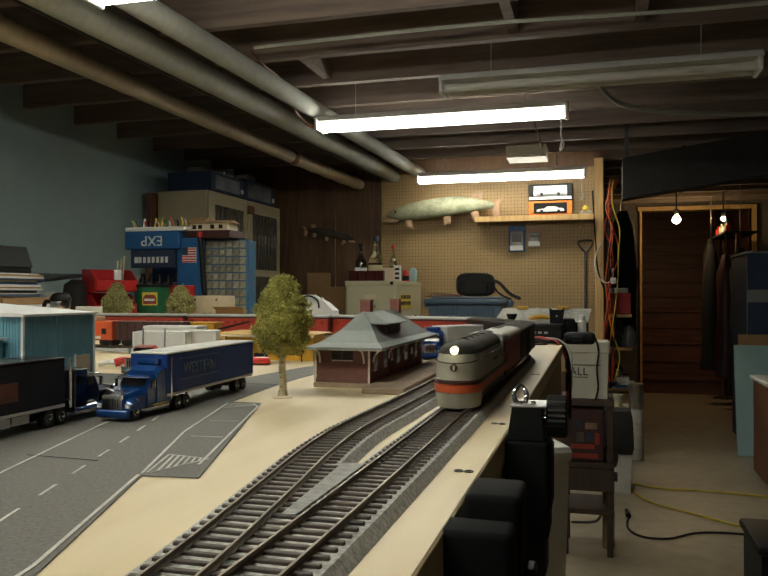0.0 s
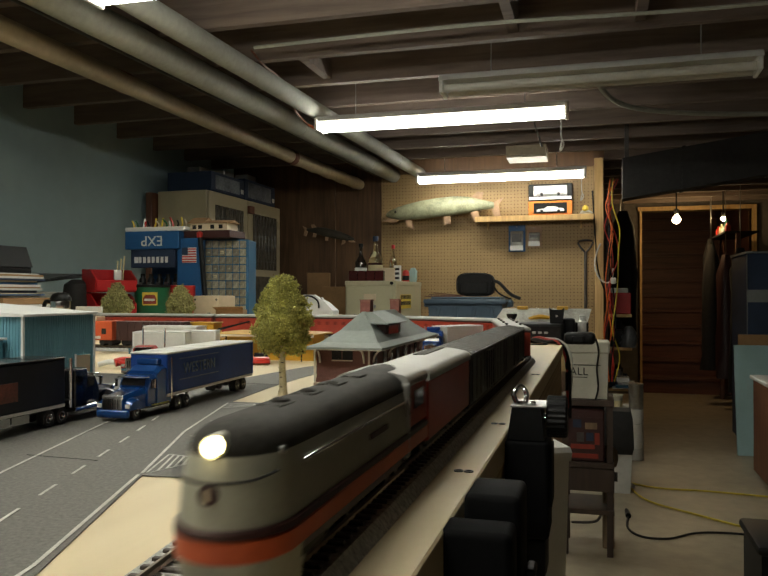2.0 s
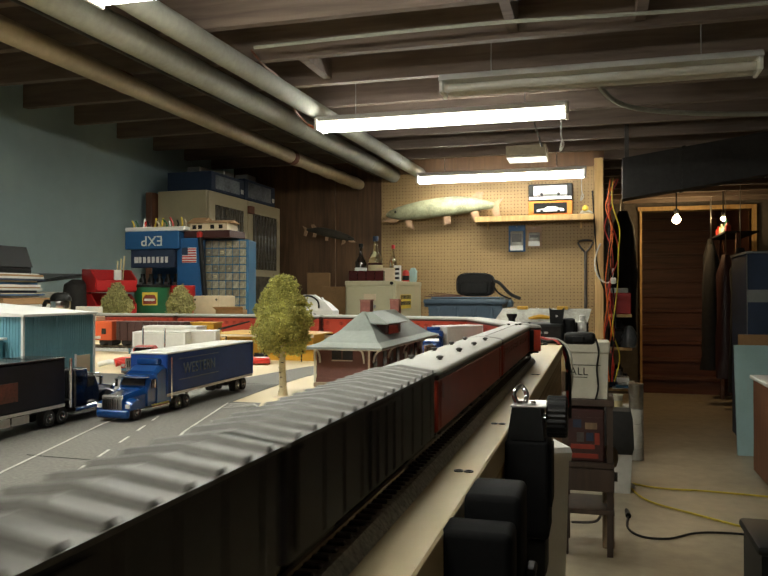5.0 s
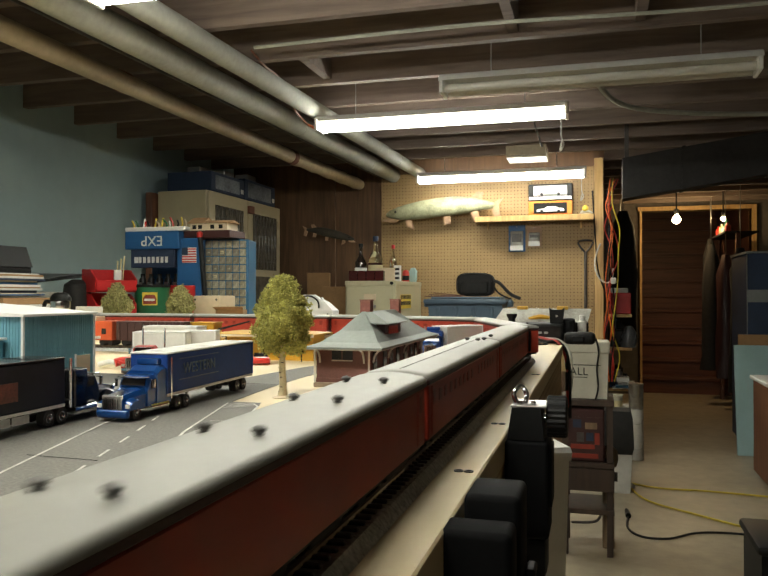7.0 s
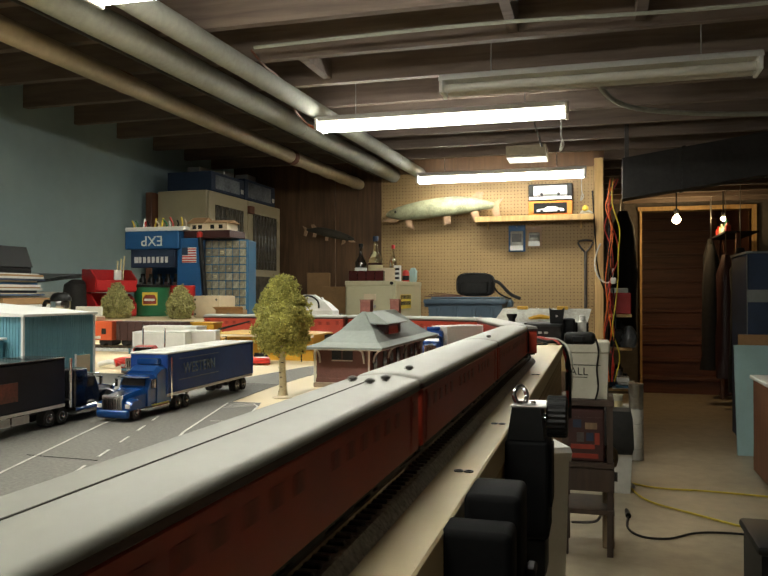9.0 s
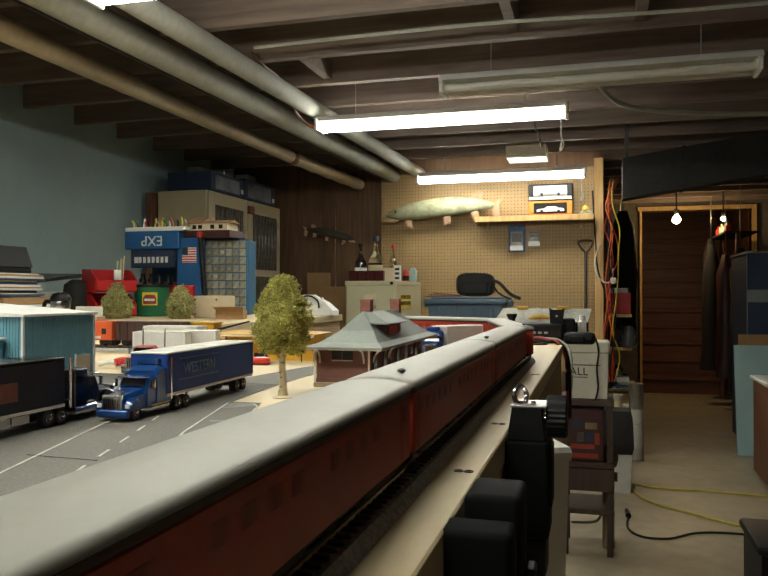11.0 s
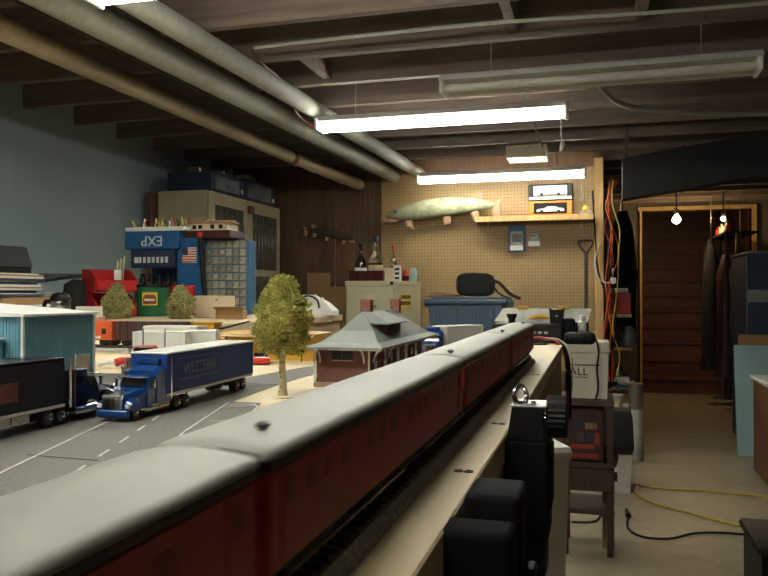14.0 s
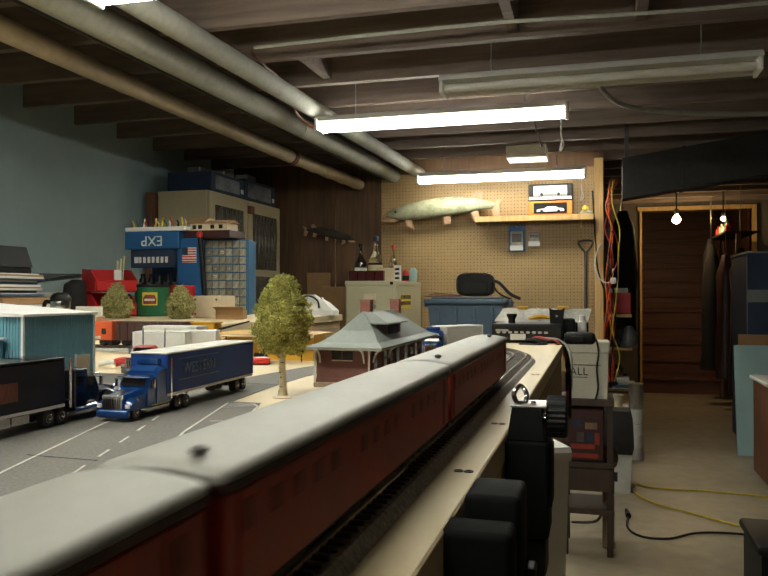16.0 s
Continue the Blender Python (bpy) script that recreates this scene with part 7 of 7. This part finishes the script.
    # coats and shelf in the passage
    # The three near x 0.25 are made-up coats added to darken the left wall.
    for x, y, m, z0, z1, wd in ((1.13, 8.3, BLACK_MATT, 0.35, 1.62, 0.10), (1.22, 8.0, MAROON_DARK, 0.3, 1.5, 0.10), (1.17, 8.65, BLACK_MATT, 0.5, 1.7, 0.09), (1.30, 7.7, BLACK_MATT, 0.2, 1.55, 0.11), (0.24, 7.1, BLACK_MATT, 1.0, 1.86, 0.12), (0.26, 7.7, BLACK_MATT, 0.7, 1.84, 0.13), (0.25, 8.3, NAVY, 0.6, 1.80, 0.13)):
        rng2 = random.Random(int(x * 100))
        secs = []
        for q in range(7):
            h = z0 + (z1 - z0) * q / 6
            kk = (1.0 - 0.25 * q / 6) if q < 6 else 0.3
            secs.append([(x + wd * kk * (1 + 0.15 * rng2.uniform(-1, 1)) * math.cos(a * math.pi / 5), y + wd * 0.8 * kk * (1 + 0.15 * rng2.uniform(-1, 1)) * math.sin(a * math.pi / 5), h) for a in range(10)])
        co = thing("hanging_coat", "dark coat or made-up dark filler shape hanging in the passage", "coat")
        part("cloth", loft(secs), m, co)
        part("hanger_hook", tube((x, y, z1 - 0.01), (x, y, 2.336), 0.004, n=6), STEEL, co)
    h = thing("coat_rack_shelf", "dark shelf crowded with small bottles", "shelf", (1.28, 8.3, 0))
    part("board", box(-0.10, -0.5, 1.70, 0.2, 0.5, 1.715), BLACK_MATT, h)
    part("post", box(0.0, -0.5, 0, 0.04, -0.46, 1.6995), WOOD_RED, h)
    part("post", box(0.0, 0.46, 0, 0.04, 0.5, 1.6995), WOOD_RED, h)
    for q, (dx, dy, m, hh) in enumerate(((-0.06, -0.42, CAR_RED, 0.09), (-0.05, -0.30, GREEN_CAN, 0.13), (-0.06, -0.18, WHITE, 0.07), (-0.05, 0.0, LABEL_CREAM, 0.11), (-0.06, 0.15, CAR_RED, 0.10))):
        bb = thing("shelf_bottle", "small coloured bottle on the passage shelf", "bottle", (1.28 + dx, 8.3 + dy, 1.7155), group="bottles on the passage shelf")
        part("bottle", lathe([(0.026, 0), (0.028, 0.006), (0.028, hh * 0.6), (0.012, hh * 0.78), (0.012, hh)], 12), m, bb)
    bl = thing("ceiling_bulb", "bare lit bulb hanging in a black socket", "ceiling lamp", (0.79, 8.2, 0))
    part("bulb", lathe([(0.012, 1.925), (0.018, 1.915), (0.036, 1.895), (0.042, 1.872), (0.034, 1.845), (0.012, 1.832)], 18), BULB, bl, "glowing bulb")
    part("socket", lathe([(0.018, 1.9255), (0.024, 1.935), (0.024, 1.975), (0.008, 1.985), (0.008, 2.336)], 14), BLACK_MATT, bl)
    b2 = thing("ceiling_bulb", "bare lit bulb hanging in a black socket", "ceiling lamp", (1.20, 8.02, 0))
    part("bulb", lathe([(0.006, 1.875), (0.020, 1.865), (0.024, 1.85), (0.008, 1.83)], 14), BULB, b2, "glowing bulb")
    part("socket", lathe([(0.012, 1.8755), (0.016, 1.885), (0.016, 1.915), (0.006, 1.925), (0.006, 2.336)], 12), BLACK_MATT, b2)


def build_cables():
    solid("lamp_cable", rope([(-1.36, 2.85, 2.12), (-1.364, 3.0, 2.095), (-1.372, 3.15, 2.095), (-1.400, 3.32, 2.07), (-1.408, 3.45, 2.01), (-1.385, 3.55, 1.968)], 0.0055), CABLE_BROWN, "dark red cord hanging from the joists", "cord")
    solid("lamp_cable", rope([(-1.385, 3.55, 1.968), (-1.362, 3.585, 1.955), (-1.352, 3.60, 1.958)], 0.006), CABLE_ORANGE, "orange end of the shop light cord", "cord")
    solid("ceiling_cable", rope([(-1.3, 2.75, 2.095), (-0.4, 2.72, 2.092), (0.5, 2.78, 2.092), (1.8, 2.7, 2.095)], 0.007), PIPE_GREY, "grey cable stapled along the joists", "cable")
    solid("ceiling_cable", rope([(0.0, 3.6, 2.09), (0.2, 4.0, 2.05), (0.9, 4.4, 2.07), (2.0, 4.45, 2.07)], 0.013), PIPE_GREY, "grey conduit under the joists", "cable")
    solid("ceiling_cable", rope([(-0.30, 3.9, 2.095), (-0.32, 4.2, 2.06), (-0.30, 4.5, 1.98)], 0.005), PIPE_DARK, "dark cable hanging from the joists", "cable")


build_file_cabinet()
build_cabinet_top()
build_tote()
build_pegwall_things()
build_tall_cabinet()
build_display()
build_bench_things()
build_controls()
build_clamps()
build_right_side()
build_cables()


# ---- the train ----
# distance run by the train at each time
RUN = ((0.0, 0.0), (0.5, 0.089), (1.5, 0.268), (2.0, 0.352), (2.6, 0.461), (3.5, 0.6185), (4.1, 0.720), (5.2, 0.896), (6.4, 1.079), (6.5, 1.095),
       (7.0, 1.176), (7.5, 1.250), (8.5, 1.404), (9.2, 1.515), (12.5, 2.025), (13.0, 2.099), (14.0, 2.247), (14.5, 2.316), (15.0, 2.398), (15.5, 2.486), (16.0, 2.569))


def distance_run(t):
    return float(np.interp(t, [r[0] for r in RUN], [r[1] for r in RUN]))


def drive(car, front, rear):
    """Key a car whose ends lie front and rear metres up the line at the start."""
    rows, mid, half = [], (front + rear) / 2, (rear - front) * 0.36
    for k in range(0, 65):
        t = k * 0.25
        s = mid - distance_run(t)
        (xa, ya, _), (xb, yb, _) = on_track(s - half), on_track(s + half)
        rows.append((t, pose((xa + xb) / 2, (ya + yb) / 2, RAIL_Z, 0, 0, math.degrees(math.atan2(-(xb - xa), yb - ya)))))
    walk(car, rows)


def body_profile(w, z0, z1, r, drop, n=5):
    """Cross-section of a car roof: tight rounded shoulders and a gently arched top."""
    crown = 0.0017
    pts = [(-w, z0), (w, z0)]
    right = []
    for i in range(n):
        a = i / (n - 1) * 1.35
        right.append((w - r + r * math.cos(a), z1 - crown - r * 0.8 + r * 0.8 * math.sin(a)))
    for k in (0.66, 0.33, 0.0):
        right.append(((w - r) * k, z1 - crown * k * k))
    return pts + right + [(-x, zz) for x, zz in reversed(right[:-1])]


def bogie(car, y, wheels=3):
    b = part("bogie", box(-0.0095, y - 0.019, 0.0045, 0.0095, y + 0.019, 0.0082), UNDER, car)
    for sx in (-1, 1):
        part("side_frame", box(sx * 0.0122 - 0.0012, y - 0.018, 0.0035, sx * 0.0122 + 0.0012, y + 0.018, 0.0075, 0.0006), UNDER, b)
    for k in range(wheels):
        d = (k - (wheels - 1) / 2) * 0.0135
        part("wheelset", tube((-0.0102, y + d, 0.0052), (0.0102, y + d, 0.0052), 0.0051, n=14), STEEL_DARK, b)


def passenger(length, label, vents, windows, seam):
    car = thing("passenger_car", label, "train car", group="passenger cars of the train")
    L = length / 2 - 0.0034
    part("body", box(-0.0166, -L + 0.001, 0.0085, 0.0166, L - 0.001, 0.0360, 0.0008), MAROON, car, "red-orange car sides")
    part("letter_board", box(-0.0172, -L, 0.0361, 0.0172, L, 0.0387, 0.0004), MAROON_DARK, car, "dark maroon band under the roof")
    prof = body_profile(0.0178, 0.0388, 0.0436, 0.0034, 0)
    secs = [[(x * k, y, 0.0388 + (z - 0.0388) * h) for x, z in prof] for y, k, h in ((-L - 0.0008, 0.88, 0.62), (-L + 0.0004, 0.945, 0.84), (-L + 0.002, 0.98, 0.95), (-L + 0.005, 1, 1), (L - 0.005, 1, 1), (L - 0.002, 0.98, 0.95), (L - 0.0004, 0.945, 0.84), (L + 0.0008, 0.88, 0.62))]
    roof = part("roof", loft(secs), ROOF_WHITE, car, "pale grey rounded roof")
    for y, sx in vents:
        part("roof_vent", lathe([(0.0012, 0.0415), (0.0013, 0.0438), (0.0021, 0.0441), (0.0021, 0.0450), (0.0012, 0.0456), (0.0002, 0.0457)], 14, (sx, y, 0)), STEEL_DARK, roof, "small dark roof vent")
    if seam:
        part("roof_seam", box(0.0006, -L + 0.006, 0.04340, 0.0012, L - 0.03, 0.04375), LOCO_DARK, roof, "dark lengthwise roof seam")
    y = -L + 0.030
    k = 0
    while y < L - 0.026:
        if windows and (k % windows) != windows - 1:
            for sx in (-1, 1):
                part("window", box(min(sx * 0.0164, sx * 0.0168), y - 0.0034, 0.0255, max(sx * 0.0164, sx * 0.0168), y + 0.0034, 0.0315), DIM_WINDOW, car)
        y += 0.0155
        k += 1
    for yd in (-L + 0.012, L - 0.012):
        for sx in (-1, 1):
            d = part("door", box(min(sx * 0.0164, sx * 0.0170), yd - 0.0045, 0.0105, max(sx * 0.0164, sx * 0.0170), yd + 0.0045, 0.0352), MAROON, car)
            part("door_window", box(min(sx * 0.0171, sx * 0.0173), yd - 0.0025, 0.0255, max(sx * 0.0171, sx * 0.0173), yd + 0.0025, 0.0330), DIM_WINDOW, d)
    for yd in (-L - 0.0012, L + 0.0012):
        part("diaphragm", box(-0.0065, yd - 0.0012, 0.010, 0.0065, yd + 0.0012, 0.036, 0.0008), UNDER, car, "black end diaphragm")
    part("underframe", box(-0.0145, -L + 0.004, 0.0065, 0.0145, L - 0.004, 0.0084), UNDER, car)
    for yb, w in ((-0.03, 0.02), (0.012, 0.03), (0.05, 0.012)):
        part("battery_box", box(-0.0130, yb - w / 2, 0.0030, 0.0130, yb + w / 2, 0.0064, 0.0005), UNDER, car)
    for yb in (-L + 0.042, L - 0.042):
        bogie(car, yb)
    return car


def boxcar(length):
    c = thing("boxcar", "dark brown boxcar with a ribbed grey roof", "train car", group="boxcars of the train")
    L = length / 2 - 0.003
    part("body", box(-0.0163, -L, 0.0075, 0.0163, L, 0.0400, 0.0005), BOX_DARK, c)
    roof = part("roof", loft([[(-0.0172, y, 0.0400), (0.0172, y, 0.0400), (0.0172, y, 0.0412), (0, y, 0.0436), (-0.0172, y, 0.0412)] for y in (-L - 0.001, L + 0.001)], smooth=False), BOX_ROOF, c, "grey roof with raised ribs")
    n = 15
    for i in range(n):
        y = -L + 2 * L * (i + 0.5) / n
        h = 0.0042
        part("roof_rib", loft([[(-0.0168, y + d, 0.0411 + e), (0, y + d, 0.0435 + e), (0.0168, y + d, 0.0411 + e), (0.0168, y + d, 0.0409), (0, y + d, 0.0433), (-0.0168, y + d, 0.0409)] for d, e in ((-h * 0.55, 0.0001), (-h * 0.22, 0.0017), (h * 0.22, 0.0017), (h * 0.55, 0.0001))]), BOX_ROOF, roof)
    for sx in (-1, 1):
        d = part("door", box(min(sx * 0.0163, sx * 0.0172), -0.020, 0.009, max(sx * 0.0163, sx * 0.0172), 0.020, 0.0385, 0.0003), BOX_DARK, c, "sliding door")
        for y in (-0.012, 0.0, 0.012):
            part("door_rib", box(min(sx * 0.0172, sx * 0.0178), y - 0.0006, 0.010, max(sx * 0.0172, sx * 0.0178), y + 0.0006, 0.0375), BOX_DARK, d)
        for i in range(10):
            y = -L + 2 * L * (i + 0.5) / 10
            if abs(y) > 0.024:
                part("side_post", box(min(sx * 0.0163, sx * 0.0166), y - 0.0006, 0.009, max(sx * 0.0163, sx * 0.0166), y + 0.0007, 0.039), BOX_DARK, c)
    part("ladder", box(0.0171, -L + 0.004, 0.010, 0.0176, -L + 0.010, 0.038), BOX_DARK, c)
    part("underframe", box(-0.008, -L + 0.006, 0.0045, 0.008, L - 0.006, 0.0074), UNDER, c)
    for y in (-L + 0.028, L - 0.028):
        bogie(c, y, 2)
    return c


def build_locomotive():
    loco = thing("locomotive", "streamlined grey model steam locomotive with orange stripe and lit headlight", "locomotive")
    yn, yc = -0.0960, 0.0955
    # bullet-nosed shrouding in level bands
    def band(z_levels, inset, mat, name, label, y_rear, n=14):
        secs = []
        for z, w, nose in z_levels:
            pts = [(w, y_rear, z), (-w, y_rear, z)]
            for i in range(n + 1):
                a = math.pi + i / n * math.pi
                pts.append((w * math.cos(a), nose + 0.020 + 0.020 * math.sin(a), z))
            secs.append(pts)
        return part(name, loft(secs), mat, loco, label)
    band([(0.0004, 0.0154, yn + 0.0045), (0.0060, 0.0162, yn + 0.0032), (0.0109, 0.0166, yn + 0.0028)], 0, LOCO_GREY, "pilot_skirt", "grey pilot skirt", yn + 0.030)
    band([(0.0110, 0.0167, yn + 0.0028), (0.0114, 0.0172, yn + 0.0022), (0.0166, 0.0172, yn + 0.0022), (0.0170, 0.0168, yn + 0.0028)], 0, LOCO_ORANGE, "stripe", "orange stripe", yc - 0.001)
    band([(0.0171, 0.0168, yn + 0.0026), (0.0174, 0.0173, yn + 0.0020), (0.0192, 0.0172, yn + 0.0021), (0.0196, 0.0165, yn + 0.0030)], 0, MAROON_DARK, "stripe_edge", "thin maroon line", yc - 0.001)
    band([(0.0197, 0.0163, yn + 0.0032), (0.0290, 0.0158, yn + 0.0042), (0.0345, 0.0152, yn + 0.0054), (0.0375, 0.0147, yn + 0.0066)], 0, LOCO_GREY, "shroud", "warm grey streamlined shroud", yc - 0.036)
    top = []
    for y, w, z1 in ((yn + 0.0070, 0.0030, 0.0412), (yn + 0.0085, 0.0062, 0.0424), (yn + 0.0115, 0.0096, 0.0438), (yn + 0.0165, 0.0127, 0.0449), (yn + 0.0215, 0.0142, 0.0456), (yn + 0.0275, 0.0147, 0.0461), (yc - 0.042, 0.0149, 0.0468), (yc - 0.030, 0.0146, 0.0470), (yc - 0.022, 0.0125, 0.0472), (yc - 0.017, 0.0085, 0.0472)):
        ring_ = [(-w, y, 0.0374), (w, y, 0.0374)]
        for i in range(9):
            a = i / 8 * math.pi
            ring_.append((w * math.cos(a), y, 0.0385 + (z1 - 0.0385) * math.sin(a)))
        top.append(ring_)
    part("top_cowl", loft(top), LOCO_DARK, loco, "dark grey top cowl")
    h = part("headlight", lathe([(0.0025, -0.006), (0.0025, 0.0), (0.0020, 0.0008), (0.0008, 0.0012)], 16), HEADLAMP, loco, "lit yellow-white headlight")
    h.matrix_basis = Matrix.Translation((0, yn + 0.0058, 0.0402)) @ Matrix.Rotation(math.pi / 2, 4, "X")
    hr = part("headlight_rim", lathe([(0.0035, -0.006), (0.0035, -0.0006), (0.0031, -0.0002), (0.0027, -0.003)], 16), LOCO_GREY, loco)
    hr.matrix_basis = h.matrix_basis.copy()
    p = part("number_plate", lathe([(0.0001, -0.0006), (0.0028, -0.0006), (0.0028, 0.0004), (0.0001, 0.0005)], 16), MAROON_DARK, loco, "round maroon nose plate")
    p.matrix_basis = Matrix.Translation((0, yn + 0.0038, 0.0285)) @ Matrix.Rotation(math.pi / 2, 4, "X")
    bar = part("plate_bar", box(-0.0005, -0.0017, 0, 0.0005, 0.0017, 0.0006), CREAM, p)
    bar.matrix_basis = Matrix.Translation((0, 0, 0.0004))
    for sx in (-1, 1):
        part("marker_lamp", lathe([(0.0011, 0), (0.0013, 0.001), (0.0008, 0.0022)], 8, (sx * 0.0137, yn + 0.0200, 0.0368)), CHROME, loco)
        part("hand_rail", tube((sx * 0.0166, yn + 0.030, 0.0335), (sx * 0.0166, yc - 0.043, 0.0335), 0.0005, n=6), CHROME, loco, "bright hand rail")
        part("running_board", box(min(sx * 0.0140, sx * 0.0166), yn + 0.028, 0.0085, max(sx * 0.0140, sx * 0.0166), yc - 0.05, 0.0108), MAROON_DARK, loco)
        for k, (y, r) in enumerate(((-0.035, 0.0100), (-0.006, 0.0100))):
            w = part("driving_wheel", lathe([(r * 0.2, -0.0012), (r, -0.0012), (r, 0.0012), (r * 0.86, 0.0014), (r * 0.8, 0.0006), (r * 0.25, 0.0006), (r * 0.2, 0.0016)], 22), STEEL_DARK, loco, "dark driving wheel")
            w.matrix_basis = Matrix.Translation((sx * 0.0095, y, r)) @ Matrix.Rotation(sx * math.pi / 2, 4, "Y")
        part("side_rod", box(min(sx * 0.0114, sx * 0.0124), -0.037, 0.0085, max(sx * 0.0114, sx * 0.0124), -0.004, 0.0105), STEEL, loco, "steel side rod")
        part("cylinder", tube((sx * 0.0125, -0.068, 0.0085), (sx * 0.0125, -0.050, 0.0085), 0.0042), LOCO_DARK, loco)
    part("frame", box(-0.0080, yn + 0.02, 0.0045, 0.0080, yc - 0.004, 0.0109), UNDER, loco)
    for y in (-0.074, -0.058, 0.045, 0.060):
        part("wheelset", tube((-0.0102, y, 0.0052), (0.0102, y, 0.0052), 0.0051, n=14), STEEL_DARK, loco)
    cab = part("cab", box(-0.0166, yc - 0.0355, 0.0207, 0.0166, yc - 0.001, 0.0395, 0.0006), MAROON, loco, "orange-red cab side")
    part("cab_front", box(-0.0172, yc - 0.0400, 0.0085, 0.0172, yc - 0.0360, 0.0410, 0.0008), LOCO_ROOF, loco, "pale grey cab front")
    for sx in (-1, 1):
        part("front_window", box(sx * 0.0150 - 0.0012, yc - 0.0404, 0.0265, sx * 0.0150 + 0.0012, yc - 0.0401, 0.0335), DARKWIN, loco)
        part("side_window", box(min(sx * 0.0172, sx * 0.0175), yc - 0.0392, 0.0275, max(sx * 0.0172, sx * 0.0175), yc - 0.0368, 0.0345), DARKWIN, loco)
        part("name_plate", box(min(sx * 0.0160, sx * 0.0166), 0.000, 0.0268, max(sx * 0.0160, sx * 0.0166), 0.024, 0.0288), MAROON_DARK, loco, "dark side name plate")
    part("nose_wire", rope([(-0.0150, yn + 0.0145, 0.0335), (-0.0105, yn + 0.0066, 0.0322), (0.0, yn + 0.0030, 0.0316), (0.0105, yn + 0.0066, 0.0322), (0.0150, yn + 0.0145, 0.0335)], 0.0004, 6), BLACK_MATT, loco, "thin grab wire round the nose")
    for k in range(4):
        part("roof_hatch", box(-0.0045 + 0.001 * (k % 2), yn + 0.042 + 0.026 * k, 0.0455, 0.0045, yn + 0.052 + 0.026 * k, 0.0462 + 0.00025 * k, 0.0003), LOCO_DARK, loco)
    prof = body_profile(0.0172, 0.0394, 0.0462, 0.0045, 0)
    part("cab_roof", loft([[(x, y, z) for x, z in prof] for y in (yc - 0.0395, yc - 0.0005)]), LOCO_ROOF, cab, "pale grey cab roof")
    for sx in (-1, 1):
        part("cab_window", box(min(sx * 0.0167, sx * 0.0171), yc - 0.028, 0.0285, max(sx * 0.0167, sx * 0.0171), yc - 0.010, 0.0365), DARKWIN, cab)
    for k in range(3):
        part("steam_dome", lathe([(0.003, 0), (0.0028, 0.0010), (0.0015, 0.0016)], 10, (0, yn + 0.05 + 0.024 * k, 0.0459)), LOCO_DARK, loco)
    tall = 1.025
    for o in loco.children_recursive:
        if o.matrix_basis == Matrix.Identity(4):
            for v in o.data.vertices:
                v.co.z *= tall
        else:
            o.location.z *= tall
    return loco


def build_tender(length):
    t = thing("tender", "orange-red locomotive tender with pale roof", "train car")
    L = length / 2 - 0.0026
    part("body", box(-0.0166, -L, 0.0085, 0.0166, L, 0.0385, 0.0008), MAROON, t)
    prof = body_profile(0.0174, 0.0386, 0.0462, 0.0050, 0)
    roof = part("roof", loft([[(x, y, z) for x, z in prof] for y in (-L - 0.0005, L + 0.0005)]), LOCO_ROOF, t, "pale grey rounded tender top")
    part("coal_hatch", box(-0.0062, -L + 0.062, 0.0455, 0.0014, L - 0.004, 0.0466, 0.0005), LOCO_DARK, roof, "dark hatch strip")
    part("underframe", box(-0.0140, -L + 0.002, 0.0062, 0.0140, L - 0.002, 0.0084), UNDER, t)
    for y in (-L + 0.028, L - 0.028):
        bogie(t, y, 3)
    return t


TRAIN = []


def build_train():
    TRAIN.append((build_locomotive(), 0.526, 0.718))
    TRAIN.append((build_tender(0.131), 0.718, 0.849))
    TRAIN.append((boxcar(0.204), 0.849, 1.053))
    TRAIN.append((boxcar(0.199), 1.053, 1.252))
    ends = (1.252, 1.541, 1.835, 2.128, 2.423, 2.720, 2.996, 3.283)
    rows = [(y, sx) for y in (-0.095, -0.03, 0.035, 0.095) for sx in (-0.0085, 0.0085)]
    front = [(-0.127, 0.0062)]
    styles = ((rows, 0, False), ([(0.112, -0.006), (0.105, 0.004), (0.119, 0.007)], 9, True), (front, 5, False), (front, 6, False), (front, 4, False), (front, 5, False), (front + [(0.1, 0.006)], 6, False))
    for a, b, (vents, windows, seam) in zip(ends, ends[1:], styles):
        what = "two rows of vents" if vents is rows else "a dark seam" if seam else "one small vent"
        TRAIN.append((passenger(b - a, "red-orange model passenger car, pale roof with " + what, vents, windows, seam), a, b))


build_train()


def motions():
    for car, front, rear in TRAIN:
        drive(car, front, rear)


motions()
